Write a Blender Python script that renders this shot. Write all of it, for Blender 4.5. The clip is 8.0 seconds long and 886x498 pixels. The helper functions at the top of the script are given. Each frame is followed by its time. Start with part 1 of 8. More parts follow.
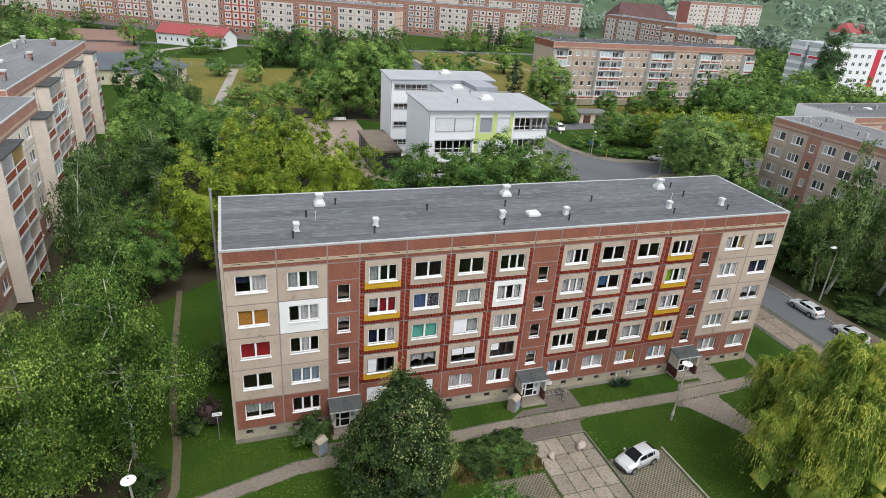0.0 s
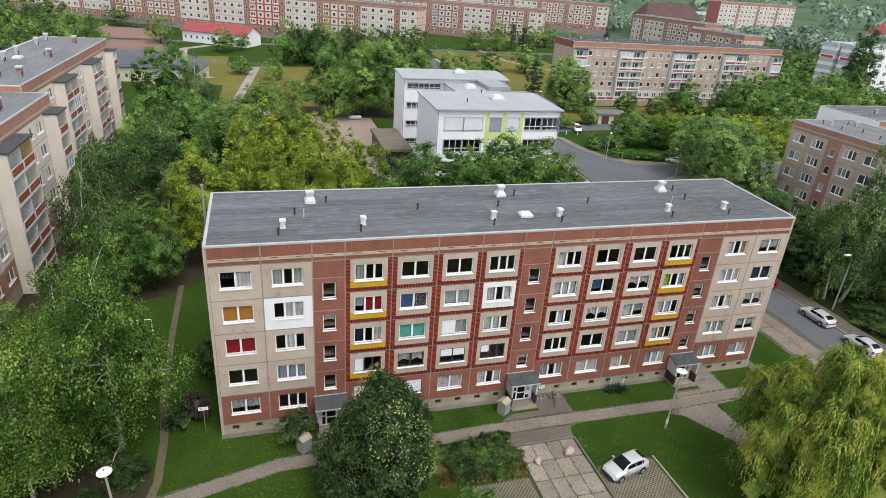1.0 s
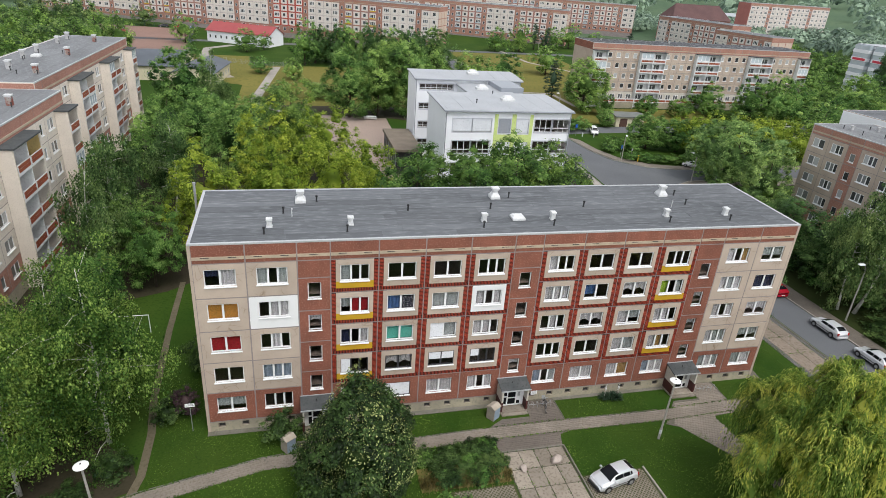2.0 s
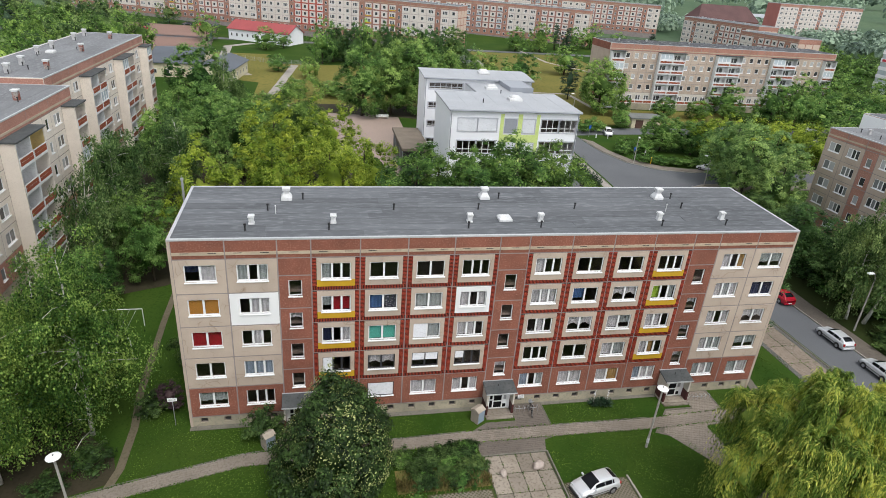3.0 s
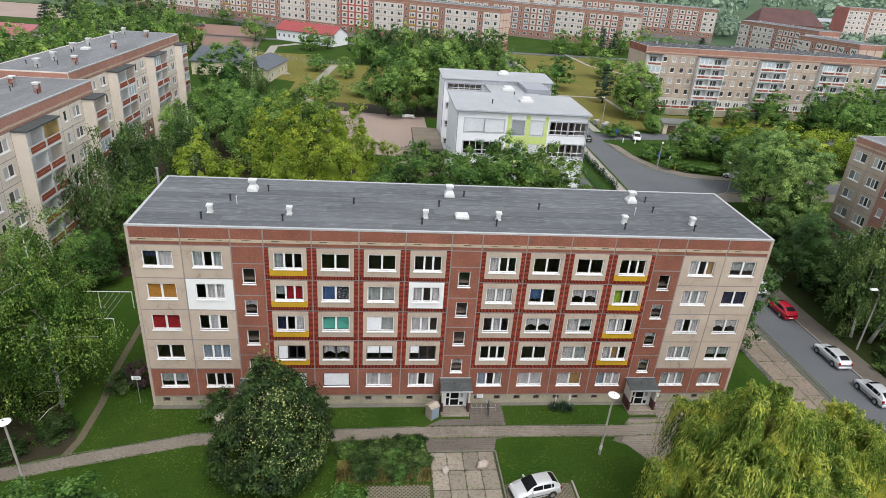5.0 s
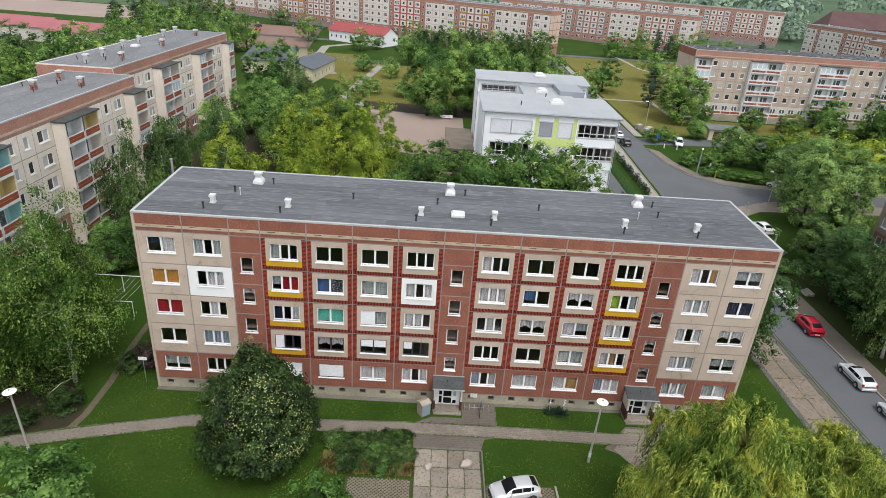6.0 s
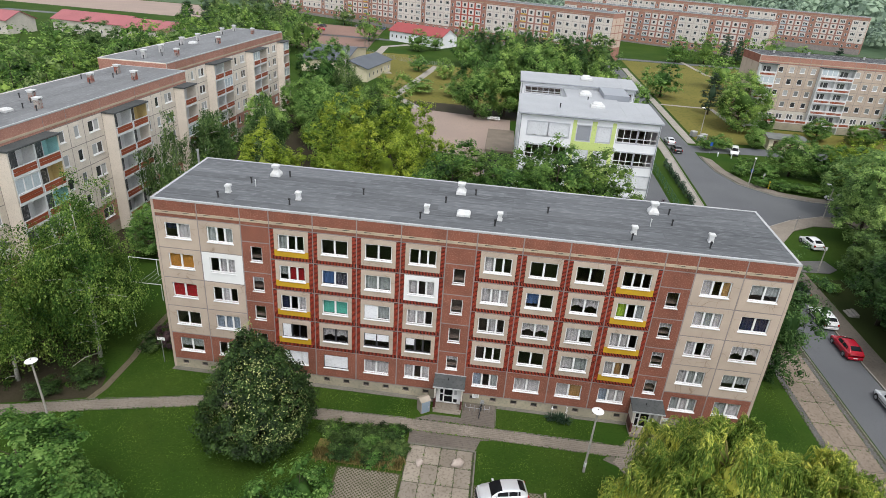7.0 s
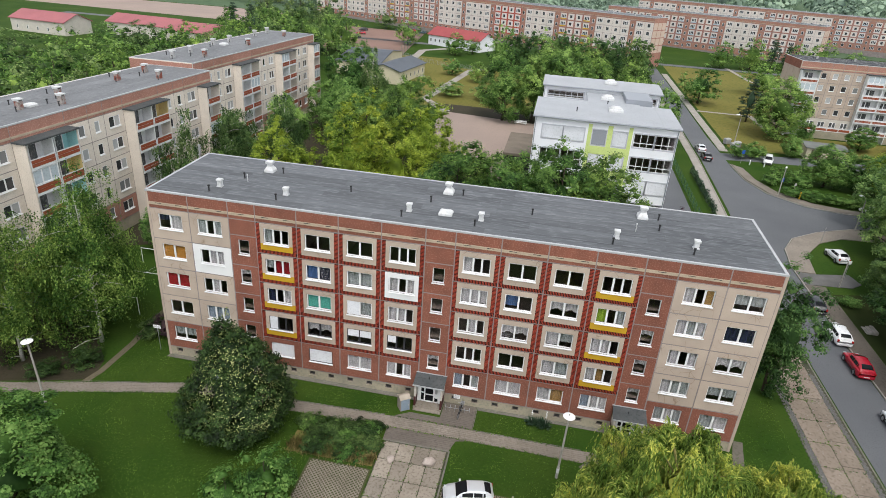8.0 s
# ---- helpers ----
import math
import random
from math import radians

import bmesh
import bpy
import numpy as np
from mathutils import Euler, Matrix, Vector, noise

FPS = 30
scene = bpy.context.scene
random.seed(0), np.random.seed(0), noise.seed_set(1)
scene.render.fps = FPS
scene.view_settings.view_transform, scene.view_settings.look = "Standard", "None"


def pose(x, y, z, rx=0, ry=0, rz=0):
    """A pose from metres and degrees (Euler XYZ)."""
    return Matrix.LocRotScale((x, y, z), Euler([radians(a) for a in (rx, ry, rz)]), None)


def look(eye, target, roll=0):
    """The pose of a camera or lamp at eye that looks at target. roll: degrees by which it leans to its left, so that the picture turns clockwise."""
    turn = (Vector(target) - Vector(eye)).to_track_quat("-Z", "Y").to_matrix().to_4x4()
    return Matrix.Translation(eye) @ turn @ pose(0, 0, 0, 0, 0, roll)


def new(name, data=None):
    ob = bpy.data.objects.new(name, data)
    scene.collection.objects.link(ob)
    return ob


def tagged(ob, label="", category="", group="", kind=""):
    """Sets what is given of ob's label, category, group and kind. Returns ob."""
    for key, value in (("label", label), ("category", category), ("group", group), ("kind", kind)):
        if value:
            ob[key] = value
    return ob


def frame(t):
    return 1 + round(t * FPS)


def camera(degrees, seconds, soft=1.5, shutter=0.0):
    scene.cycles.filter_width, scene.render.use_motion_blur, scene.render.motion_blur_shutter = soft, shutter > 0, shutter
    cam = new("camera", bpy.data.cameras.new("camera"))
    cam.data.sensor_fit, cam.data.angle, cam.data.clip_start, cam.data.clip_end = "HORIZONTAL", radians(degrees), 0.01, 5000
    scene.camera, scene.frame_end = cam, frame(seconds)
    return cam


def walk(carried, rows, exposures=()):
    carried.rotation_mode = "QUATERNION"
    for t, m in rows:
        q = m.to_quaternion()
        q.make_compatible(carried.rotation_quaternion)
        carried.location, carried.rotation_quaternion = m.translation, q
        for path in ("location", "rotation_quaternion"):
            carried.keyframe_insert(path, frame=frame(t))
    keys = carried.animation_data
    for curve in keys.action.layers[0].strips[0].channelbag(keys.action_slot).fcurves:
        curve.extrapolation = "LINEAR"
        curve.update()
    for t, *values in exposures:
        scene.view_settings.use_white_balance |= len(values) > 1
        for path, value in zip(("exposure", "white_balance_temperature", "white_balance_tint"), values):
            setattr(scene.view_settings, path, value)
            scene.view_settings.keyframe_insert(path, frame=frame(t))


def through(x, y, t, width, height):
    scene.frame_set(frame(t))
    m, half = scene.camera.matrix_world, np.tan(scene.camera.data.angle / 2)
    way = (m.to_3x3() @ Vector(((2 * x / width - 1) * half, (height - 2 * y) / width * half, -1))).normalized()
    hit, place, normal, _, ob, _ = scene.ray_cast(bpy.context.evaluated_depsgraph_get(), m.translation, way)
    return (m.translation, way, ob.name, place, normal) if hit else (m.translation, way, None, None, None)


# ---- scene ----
cam = camera(72.3, 8.0, soft=0.5)
PATH = [
    (0, (1.461, -40.105, 34.803), (2.085, -38.393, 33.978), 4.2),
    (0.5, (2.927, -40.388, 34.815), (3.521, -38.667, 33.989), 4.0),
    (1, (4.361, -40.568, 34.83), (4.906, -38.833, 33.999), 4.2),
    (1.5, (5.781, -40.711, 34.852), (6.287, -38.964, 34.02), 4.2),
    (3, (10.314, -40.949, 34.889), (10.709, -39.178, 34.05), 4.3),
    (3.5, (11.976, -41.199, 34.907), (12.345, -39.422, 34.067), 4.3),
    (4, (13.856, -41.621, 34.95), (14.198, -39.839, 34.11), 4.2),
    (4.5, (15.85, -42.147, 35.017), (16.142, -40.356, 34.176), 4.2),
    (6, (22.739, -43.109, 35.133), (22.788, -41.298, 34.285), 4.1),
    (6.5, (25.015, -43.183, 35.15), (24.969, -41.373, 34.3), 4.1),
    (7, (27.312, -43.066, 35.207), (27.163, -41.264, 34.352), 4.1),
    (7.5, (29.811, -42.872, 35.196), (29.585, -41.077, 34.342), 4.0),
    (8, (32.435, -42.584, 35.183), (32.141, -40.798, 34.332), 3.9),
]
walk(cam, [(t, look(eye, target, roll)) for t, eye, target, roll in PATH])

# ---- sky and light ----
world = bpy.data.worlds.new("sky")
scene.world = world
world.use_nodes = True
wn, wl = world.node_tree.nodes, world.node_tree.links
sky = wn.new("ShaderNodeTexSky")
sky.sky_type, sky.sun_disc = "NISHITA", False
sky.sun_elevation, sky.sun_rotation = radians(60), radians(160)
sky.air_density, sky.dust_density, sky.ozone_density = 1.0, 1.2, 1.0
grey = wn.new("ShaderNodeHueSaturation")
grey.inputs["Saturation"].default_value = 0.22
wl.new(sky.outputs[0], grey.inputs["Color"])
wl.new(grey.outputs[0], wn["Background"].inputs["Color"])
wn["Background"].inputs["Strength"].default_value = 0.187
sun = new("sun", bpy.data.lights.new("sun", "SUN"))
sun.data.energy, sun.data.angle, sun.data.color = 1.3, radians(25), (1.0, 0.96, 0.9)
sun.matrix_world = look((math.sin(radians(160)) * 60, math.cos(radians(160)) * 60, 60 * math.tan(radians(60))), (0, 0, 0))
scene.view_settings.exposure = 0.55


# ---- materials ----
def surf(name, c1, c2, scale=1.0, fine=14.0, c3=None, rough=0.8, bump=0.15, metal=0.0, mix=0.5, spec=0.3, vary=0.0, stretch=(1, 1, 1), cracks=None):
    """A worn surface: two colours over large stains and fine grain, in world metres."""
    m = bpy.data.materials.new(name)
    m.use_nodes = True
    n, l = m.node_tree.nodes, m.node_tree.links
    b = n["Principled BSDF"]
    b.inputs["Roughness"].default_value, b.inputs["Metallic"].default_value = rough, metal
    b.inputs["Specular IOR Level"].default_value = spec
    geo = n.new("ShaderNodeNewGeometry")
    mp = n.new("ShaderNodeMapping")
    mp.inputs["Scale"].default_value = stretch
    l.new(geo.outputs["Position"], mp.inputs["Vector"])
    big, small = n.new("ShaderNodeTexNoise"), n.new("ShaderNodeTexNoise")
    big.inputs["Scale"].default_value, big.inputs["Detail"].default_value = scale, 5
    small.inputs["Scale"].default_value, small.inputs["Detail"].default_value = fine, 3
    l.new(mp.outputs[0], big.inputs["Vector"])
    l.new(mp.outputs[0], small.inputs["Vector"])
    r = n.new("ShaderNodeMapRange")
    r.inputs["From Min"].default_value, r.inputs["From Max"].default_value = 0.5 - mix * 0.4, 0.5 + mix * 0.4
    l.new(big.outputs["Fac"], r.inputs["Value"])
    mx = n.new("ShaderNodeMix")
    mx.data_type = "RGBA"
    mx.inputs["A"].default_value, mx.inputs["B"].default_value = (*c1, 1), (*c2, 1)
    l.new(r.outputs[0], mx.inputs["Factor"])
    out = mx.outputs["Result"]
    c3 = c3 or tuple(0.72 * v for v in c1)
    r2 = n.new("ShaderNodeMapRange")
    r2.inputs["From Min"].default_value, r2.inputs["From Max"].default_value = 0.5, 0.72
    r2.inputs["To Max"].default_value = 0.75
    l.new(small.outputs["Fac"], r2.inputs["Value"])
    m2 = n.new("ShaderNodeMix")
    m2.data_type = "RGBA"
    l.new(r2.outputs[0], m2.inputs["Factor"])
    l.new(out, m2.inputs["A"])
    m2.inputs["B"].default_value = (*c3, 1)
    out = m2.outputs["Result"]
    if cracks:
        warp, vor = n.new("ShaderNodeMix"), n.new("ShaderNodeTexVoronoi")
        warp.data_type, warp.blend_type = "RGBA", "LINEAR_LIGHT"
        warp.inputs["Factor"].default_value = 0.22
        l.new(geo.outputs["Position"], warp.inputs["A"])
        l.new(big.outputs["Color"], warp.inputs["B"])
        vor.feature = "DISTANCE_TO_EDGE"
        vor.inputs["Scale"].default_value = 1.1
        l.new(warp.outputs["Result"], vor.inputs["Vector"])
        line, patch, both, mc = n.new("ShaderNodeMapRange"), n.new("ShaderNodeMapRange"), n.new("ShaderNodeMath"), n.new("ShaderNodeMix")
        line.inputs["From Min"].default_value, line.inputs["From Max"].default_value = 0.022, 0.006
        patch.inputs["From Min"].default_value, patch.inputs["From Max"].default_value = 0.50, 0.60
        patch.inputs["To Max"].default_value = 0.7
        l.new(vor.outputs["Distance"], line.inputs["Value"])
        l.new(big.outputs["Fac"], patch.inputs["Value"])
        both.operation = "MULTIPLY"
        l.new(line.outputs[0], both.inputs[0])
        l.new(patch.outputs[0], both.inputs[1])
        mc.data_type = "RGBA"
        l.new(both.outputs[0], mc.inputs["Factor"])
        l.new(out, mc.inputs["A"])
        mc.inputs["B"].default_value = (*cracks, 1)
        out = mc.outputs["Result"]
    if vary:
        info = n.new("ShaderNodeObjectInfo")
        hs = n.new("ShaderNodeHueSaturation")
        rr = n.new("ShaderNodeMapRange")
        rr.inputs["To Min"].default_value, rr.inputs["To Max"].default_value = 1 - vary, 1 + vary
        l.new(info.outputs["Random"], rr.inputs["Value"])
        l.new(rr.outputs[0], hs.inputs["Value"])
        l.new(out, hs.inputs["Color"])
        out = hs.outputs["Color"]
    l.new(out, b.inputs["Base Color"])
    if bump:
        bp = n.new("ShaderNodeBump")
        bp.inputs["Strength"].default_value, bp.inputs["Distance"].default_value = bump, 0.02
        l.new(small.outputs["Fac"], bp.inputs["Height"])
        l.new(bp.outputs[0], b.inputs["Normal"])
    return m


def foliage(name, dark, mid, light, through=0.25, size=0.35, rough=0.5):
    """Leaves: each its own shade, over lighter and darker parts of the crown and from tree to tree."""
    dark, mid, light = (tuple(v * g for v, g in zip(c, (1.80, 1.63, 2.1))) for c in (dark, mid, light))
    dark, mid, light = tuple(0.50 * v for v in dark), tuple(0.88 * v for v in mid), tuple(1.15 * v for v in light)
    m = bpy.data.materials.new(name)
    m.use_nodes = True
    n, l = m.node_tree.nodes, m.node_tree.links
    b = n["Principled BSDF"]
    b.inputs["Roughness"].default_value = rough
    b.inputs["Specular IOR Level"].default_value = 0.14
    geo, info = n.new("ShaderNodeNewGeometry"), n.new("ShaderNodeObjectInfo")
    noi = n.new("ShaderNodeTexNoise")
    noi.inputs["Scale"].default_value, noi.inputs["Detail"].default_value = size, 3
    l.new(geo.outputs["Position"], noi.inputs["Vector"])
    add = n.new("ShaderNodeMath")
    add.operation = "MULTIPLY_ADD"
    l.new(geo.outputs["Random Per Island"], add.inputs[0])
    add.inputs[1].default_value = 0.34
    l.new(noi.outputs["Fac"], add.inputs[2])
    ramp = n.new("ShaderNodeValToRGB")
    e = ramp.color_ramp.elements
    e[0].position, e[0].color = 0.40, (*dark, 1)
    e[1].position, e[1].color = 1.12, (*light, 1)
    k = e.new(0.66)
    k.color = (*mid, 1)
    e[-1].position = 0.88
    l.new(add.outputs[0], ramp.inputs[0])
    hs = n.new("ShaderNodeHueSaturation")
    rr, rh = n.new("ShaderNodeMapRange"), n.new("ShaderNodeMapRange")
    rr.inputs["To Min"].default_value, rr.inputs["To Max"].default_value = 0.82, 1.18
    rh.inputs["To Min"].default_value, rh.inputs["To Max"].default_value = 0.515, 0.485
    l.new(info.outputs["Random"], rr.inputs["Value"])
    l.new(info.outputs["Random"], rh.inputs["Value"])
    l.new(rr.outputs[0], hs.inputs["Value"])
    l.new(rh.outputs[0], hs.inputs["Hue"])
    l.new(ramp.outputs[0], hs.inputs["Color"])
    l.new(hs.outputs[0], b.inputs["Base Color"])
    t = n.new("ShaderNodeBsdfTranslucent")
    l.new(hs.outputs[0], t.inputs["Color"])
    ms = n.new("ShaderNodeMixShader")
    ms.inputs[0].default_value = through
    l.new(b.outputs[0], ms.inputs[1])
    l.new(t.outputs[0], ms.inputs[2])
    l.new(ms.outputs[0], n["Material Output"].inputs["Surface"])
    return m


def glass(name, tint=(0.90, 0.88, 0.88)):
    m = bpy.data.materials.new(name)
    m.use_nodes = True
    n, l = m.node_tree.nodes, m.node_tree.links
    tr, gl, fr, ms = (n.new("ShaderNode" + k) for k in ("BsdfTransparent", "BsdfGlossy", "LayerWeight", "MixShader"))
    tr.inputs["Color"].default_value = (*tint, 1)
    gl.inputs["Roughness"].default_value = 0.03
    fr.inputs["Blend"].default_value = 0.5
    steep, scale = n.new("ShaderNodeMath"), n.new("ShaderNodeMath")
    steep.operation, scale.operation = "POWER", "MULTIPLY_ADD"
    steep.inputs[1].default_value = 5.0
    scale.inputs[1].default_value, scale.inputs[2].default_value = 0.8, 0.045
    l.new(fr.outputs["Facing"], steep.inputs[0])
    l.new(steep.outputs[0], scale.inputs[0])
    l.new(scale.outputs[0], ms.inputs[0])
    l.new(tr.outputs[0], ms.inputs[1])
    l.new(gl.outputs[0], ms.inputs[2])
    l.new(ms.outputs[0], n["Material Output"].inputs["Surface"])
    return m


def plain(name, c, rough=0.5, metal=0.0, spec=0.5, emit=0.0):
    m = bpy.data.materials.new(name)
    m.use_nodes = True
    b = m.node_tree.nodes["Principled BSDF"]
    b.inputs["Base Color"].default_value = (*c, 1)
    b.inputs["Roughness"].default_value, b.inputs["Metallic"].default_value = rough, metal
    b.inputs["Specular IOR Level"].default_value = spec
    return m


RED = surf("red_aggregate", (0.240, 0.088, 0.058), (0.165, 0.063, 0.043), 0.7, 9.0, (0.35, 0.17, 0.12), 0.9, 0.35, vary=0.08)
PALERED = surf("weathered_red_aggregate", (0.355, 0.180, 0.138), (0.275, 0.138, 0.105), 0.5, 7.0, (0.50, 0.29, 0.22), 0.9, 0.2, vary=0.06)
BEIGE = surf("beige_aggregate", (0.461, 0.374, 0.305), (0.384, 0.311, 0.254), 0.6, 9.0, (0.39, 0.33, 0.27), 0.9, 0.25, vary=0.06, cracks=(0.24, 0.17, 0.115))
CREAM = surf("ledge_concrete", (0.468, 0.378, 0.279), (0.360, 0.297, 0.225), 0.8, 8.0, None, 0.9, 0.15)
WHITE_PANEL = surf("white_render", (0.720, 0.720, 0.720), (0.666, 0.666, 0.666), 0.5, 6.0, (0.70, 0.70, 0.70), 0.8, 0.05)
RIBBED = surf("red_ribbed_tile", (0.291, 0.040, 0.021), (0.222, 0.031, 0.017), 1.5, 12.0, (0.44, 0.10, 0.05), 0.6, 0.1, vary=0.08)
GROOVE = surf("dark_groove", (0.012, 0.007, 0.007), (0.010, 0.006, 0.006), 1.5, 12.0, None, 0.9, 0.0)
YELLOW = surf("ochre_paint", (0.524, 0.315, 0.017), (0.437, 0.262, 0.017), 1.0, 7.0, (0.45, 0.27, 0.03), 0.75, 0.1)
JOINT = surf("joint_mortar", (0.29, 0.25, 0.24), (0.21, 0.185, 0.18), 1.1, 9.0, None, 0.9, 0.1)
PLINTH = surf("plinth_concrete", (0.372, 0.332, 0.243), (0.268, 0.243, 0.187), 0.5, 5.0, (0.22, 0.21, 0.16), 0.9, 0.2)
PVC = surf("white_plastic", (0.740, 0.744, 0.748), (0.697, 0.701, 0.705), 2.0, 8.0, (0.70, 0.71, 0.72), 0.35, 0.0, spec=0.5)
DARKFRAME = plain("black_frame", (0.03, 0.03, 0.035), 0.4)
GLASS = glass("window_glass")
ROOM = surf("room_wall", (0.21, 0.175, 0.15), (0.14, 0.115, 0.10), 0.3, 3.0, None, 0.9, 0.0)
BITUMEN = surf("roof_bitumen", (0.127, 0.134, 0.144), (0.075, 0.081, 0.088), 0.22, 3.0, (0.185, 0.194, 0.205), 0.75, 0.12, vary=0.16, mix=0.6, stretch=(0.35, 1.6, 1))
BITUMEN_TURN = surf("roof_bitumen_lengthwise", (0.18, 0.188, 0.195), (0.122, 0.127, 0.134), 0.22, 3.0, (0.23, 0.236, 0.242), 0.75, 0.12, vary=0.10, mix=0.6, stretch=(1.6, 0.35, 1))
COPING = surf("coping_sheet", (0.44, 0.45, 0.46), (0.36, 0.37, 0.38), 0.8, 5.0, None, 0.45, 0.0, spec=0.5)
VENTWHITE = surf("vent_white", (0.629, 0.637, 0.646), (0.527, 0.535, 0.535), 1.5, 6.0, (0.45, 0.45, 0.43), 0.6, 0.05)
BLACKPIPE = plain("black_pipe", (0.02, 0.02, 0.022), 0.5)
DARKRED = surf("oxblood_paint", (0.075, 0.022, 0.02), (0.055, 0.018, 0.017), 1.2, 7.0, None, 0.6, 0.05)
CANOPY = surf("canopy_felt", (0.055, 0.062, 0.065), (0.085, 0.09, 0.09), 0.9, 6.0, None, 0.85, 0.2)
LIGHTPAINT = surf("light_render", (0.56, 0.52, 0.46), (0.47, 0.44, 0.39), 0.7, 5.0, None, 0.85, 0.05)
ASPHALT = surf("asphalt", (0.10, 0.105, 0.115), (0.135, 0.14, 0.148), 0.12, 9.0, (0.075, 0.08, 0.088), 0.85, 0.2, mix=0.7)
SLAB = surf("concrete_slab", (0.308, 0.271, 0.225), (0.184, 0.156, 0.124), 0.45, 5.0, (0.115, 0.098, 0.072), 0.9, 0.25, vary=0.16, mix=0.75)
SIDEWALK = surf("dark_sidewalk_flag", (0.150, 0.128, 0.106), (0.10, 0.086, 0.072), 0.3, 5.0, (0.075, 0.066, 0.05), 0.9, 0.2, mix=0.75)
STRIP = surf("brown_strip_slab", (0.285, 0.235, 0.190), (0.165, 0.132, 0.102), 0.3, 3.5, (0.10, 0.08, 0.06), 0.9, 0.25, vary=0.14, mix=0.8)
PAVER = surf("pavement_flag", (0.264, 0.231, 0.195), (0.176, 0.151, 0.125), 0.35, 5.0, (0.135, 0.118, 0.095), 0.9, 0.2, vary=0.10, mix=0.75)
WALKBED = surf("walkway_joints", (0.16, 0.14, 0.118), (0.115, 0.104, 0.085), 0.35, 4.0, (0.07, 0.08, 0.04), 0.95, 0.2)
COURTPAVER = surf("dark_forecourt_flag", (0.191, 0.163, 0.140), (0.115, 0.099, 0.085), 0.22, 4.0, (0.10, 0.087, 0.075), 0.9, 0.2, vary=0.08, mix=0.8)
PAVEBED = surf("pavement_bed", (0.075, 0.066, 0.052), (0.045, 0.052, 0.028), 0.35, 4.0, (0.035, 0.055, 0.015), 0.95, 0.2)
KERB = surf("kerb_concrete", (0.36, 0.33, 0.30), (0.27, 0.25, 0.22), 0.5, 6.0, None, 0.9, 0.1)
GRASS = surf("lawn_grass", (0.020, 0.055, 0.006), (0.048, 0.083, 0.012), 0.12, 5.0, (0.017, 0.044, 0.005), 0.95, 0.8, mix=0.6, spec=0.1)
# Bluish green: the haze of distance is put into this colour.
FARGRASS = surf("hazy_far_fields", (0.060, 0.105, 0.060), (0.10, 0.145, 0.08), 0.01, 0.2, (0.05, 0.085, 0.05), 0.95, 0.0, mix=0.8, spec=0.1)
BLADE = foliage("grass_blades", (0.016, 0.046, 0.003), (0.030, 0.074, 0.006), (0.070, 0.122, 0.015), 0.3, 0.4)
MEADOW = surf("dry_meadow", (0.185, 0.160, 0.044), (0.120, 0.122, 0.030), 0.06, 1.2, (0.085, 0.092, 0.022), 0.95, 0.4, mix=0.8, spec=0.1)
# Brown earth, darkened to hold the shade of the trees above it.
DIRT = surf("shade_darkened_earth", (0.048, 0.036, 0.024), (0.030, 0.030, 0.012), 0.25, 4.0, (0.020, 0.020, 0.009), 0.95, 0.4, mix=0.7)
GRAVEL = surf("gravel_court", (0.33, 0.255, 0.215), (0.28, 0.22, 0.19), 0.08, 4.0, (0.24, 0.19, 0.165), 0.95, 0.1)
REDCOURT = surf("red_clay", (0.25, 0.155, 0.125), (0.20, 0.13, 0.105), 0.05, 2.0, None, 0.95, 0.1)
BARK = surf("bark", (0.075, 0.058, 0.042), (0.045, 0.036, 0.027), 2.0, 12.0, None, 0.95, 0.6, stretch=(3, 3, 0.6))
BIRCHBARK = surf("birch_bark", (0.68, 0.66, 0.62), (0.48, 0.46, 0.42), 1.2, 6.0, (0.05, 0.045, 0.04), 0.85, 0.2, mix=0.9, stretch=(1.5, 1.5, 3.5))
WHITEWALL = surf("school_render", (0.80, 0.81, 0.84), (0.76, 0.77, 0.80), 0.25, 4.0, (0.74, 0.75, 0.78), 0.8, 0.02)
LIME = surf("lime_render", (0.56, 0.66, 0.24), (0.52, 0.62, 0.22), 0.5, 4.0, None, 0.8, 0.02)
SHEET = surf("roof_sheet", (0.36, 0.375, 0.395), (0.31, 0.325, 0.345), 0.3, 5.0, None, 0.5, 0.05, spec=0.5)
BLIND = surf("metal_blind", (0.64, 0.66, 0.69), (0.58, 0.60, 0.63), 1.0, 5.0, None, 0.45, 0.0, spec=0.5)
GREYFRAME = plain("grey_frame", (0.25, 0.27, 0.30), 0.5)
TILEROOF = surf("red_sheet_roof", (0.33, 0.075, 0.075), (0.28, 0.062, 0.065), 0.2, 3.0, None, 0.7, 0.05)
CLAYROOF = surf("clay_tile_roof", (0.12, 0.065, 0.062), (0.09, 0.05, 0.05), 0.2, 2.0, None, 0.85, 0.1)
STEEL = surf("galvanised_steel", (0.42, 0.43, 0.44), (0.34, 0.35, 0.36), 1.0, 9.0, None, 0.45, 0.0, metal=0.6)
POLE = surf("grey_pole", (0.38, 0.36, 0.33), (0.30, 0.28, 0.26), 1.5, 9.0, None, 0.7, 0.0)
LAMPWHITE = plain("lamp_white", (0.82, 0.83, 0.83), 0.4)
GREENFENCE = plain("green_fence_paint", (0.03, 0.10, 0.07), 0.5)
STONE = surf("boulder_granite", (0.450, 0.388, 0.338), (0.325, 0.275, 0.250), 2.0, 14.0, None, 0.9, 0.4)
SOLAR = surf("dark_roof_gravel", (0.028, 0.030, 0.036), (0.045, 0.048, 0.053), 0.5, 1.2, (0.30, 0.30, 0.30), 0.85, 0.0, mix=0.4)
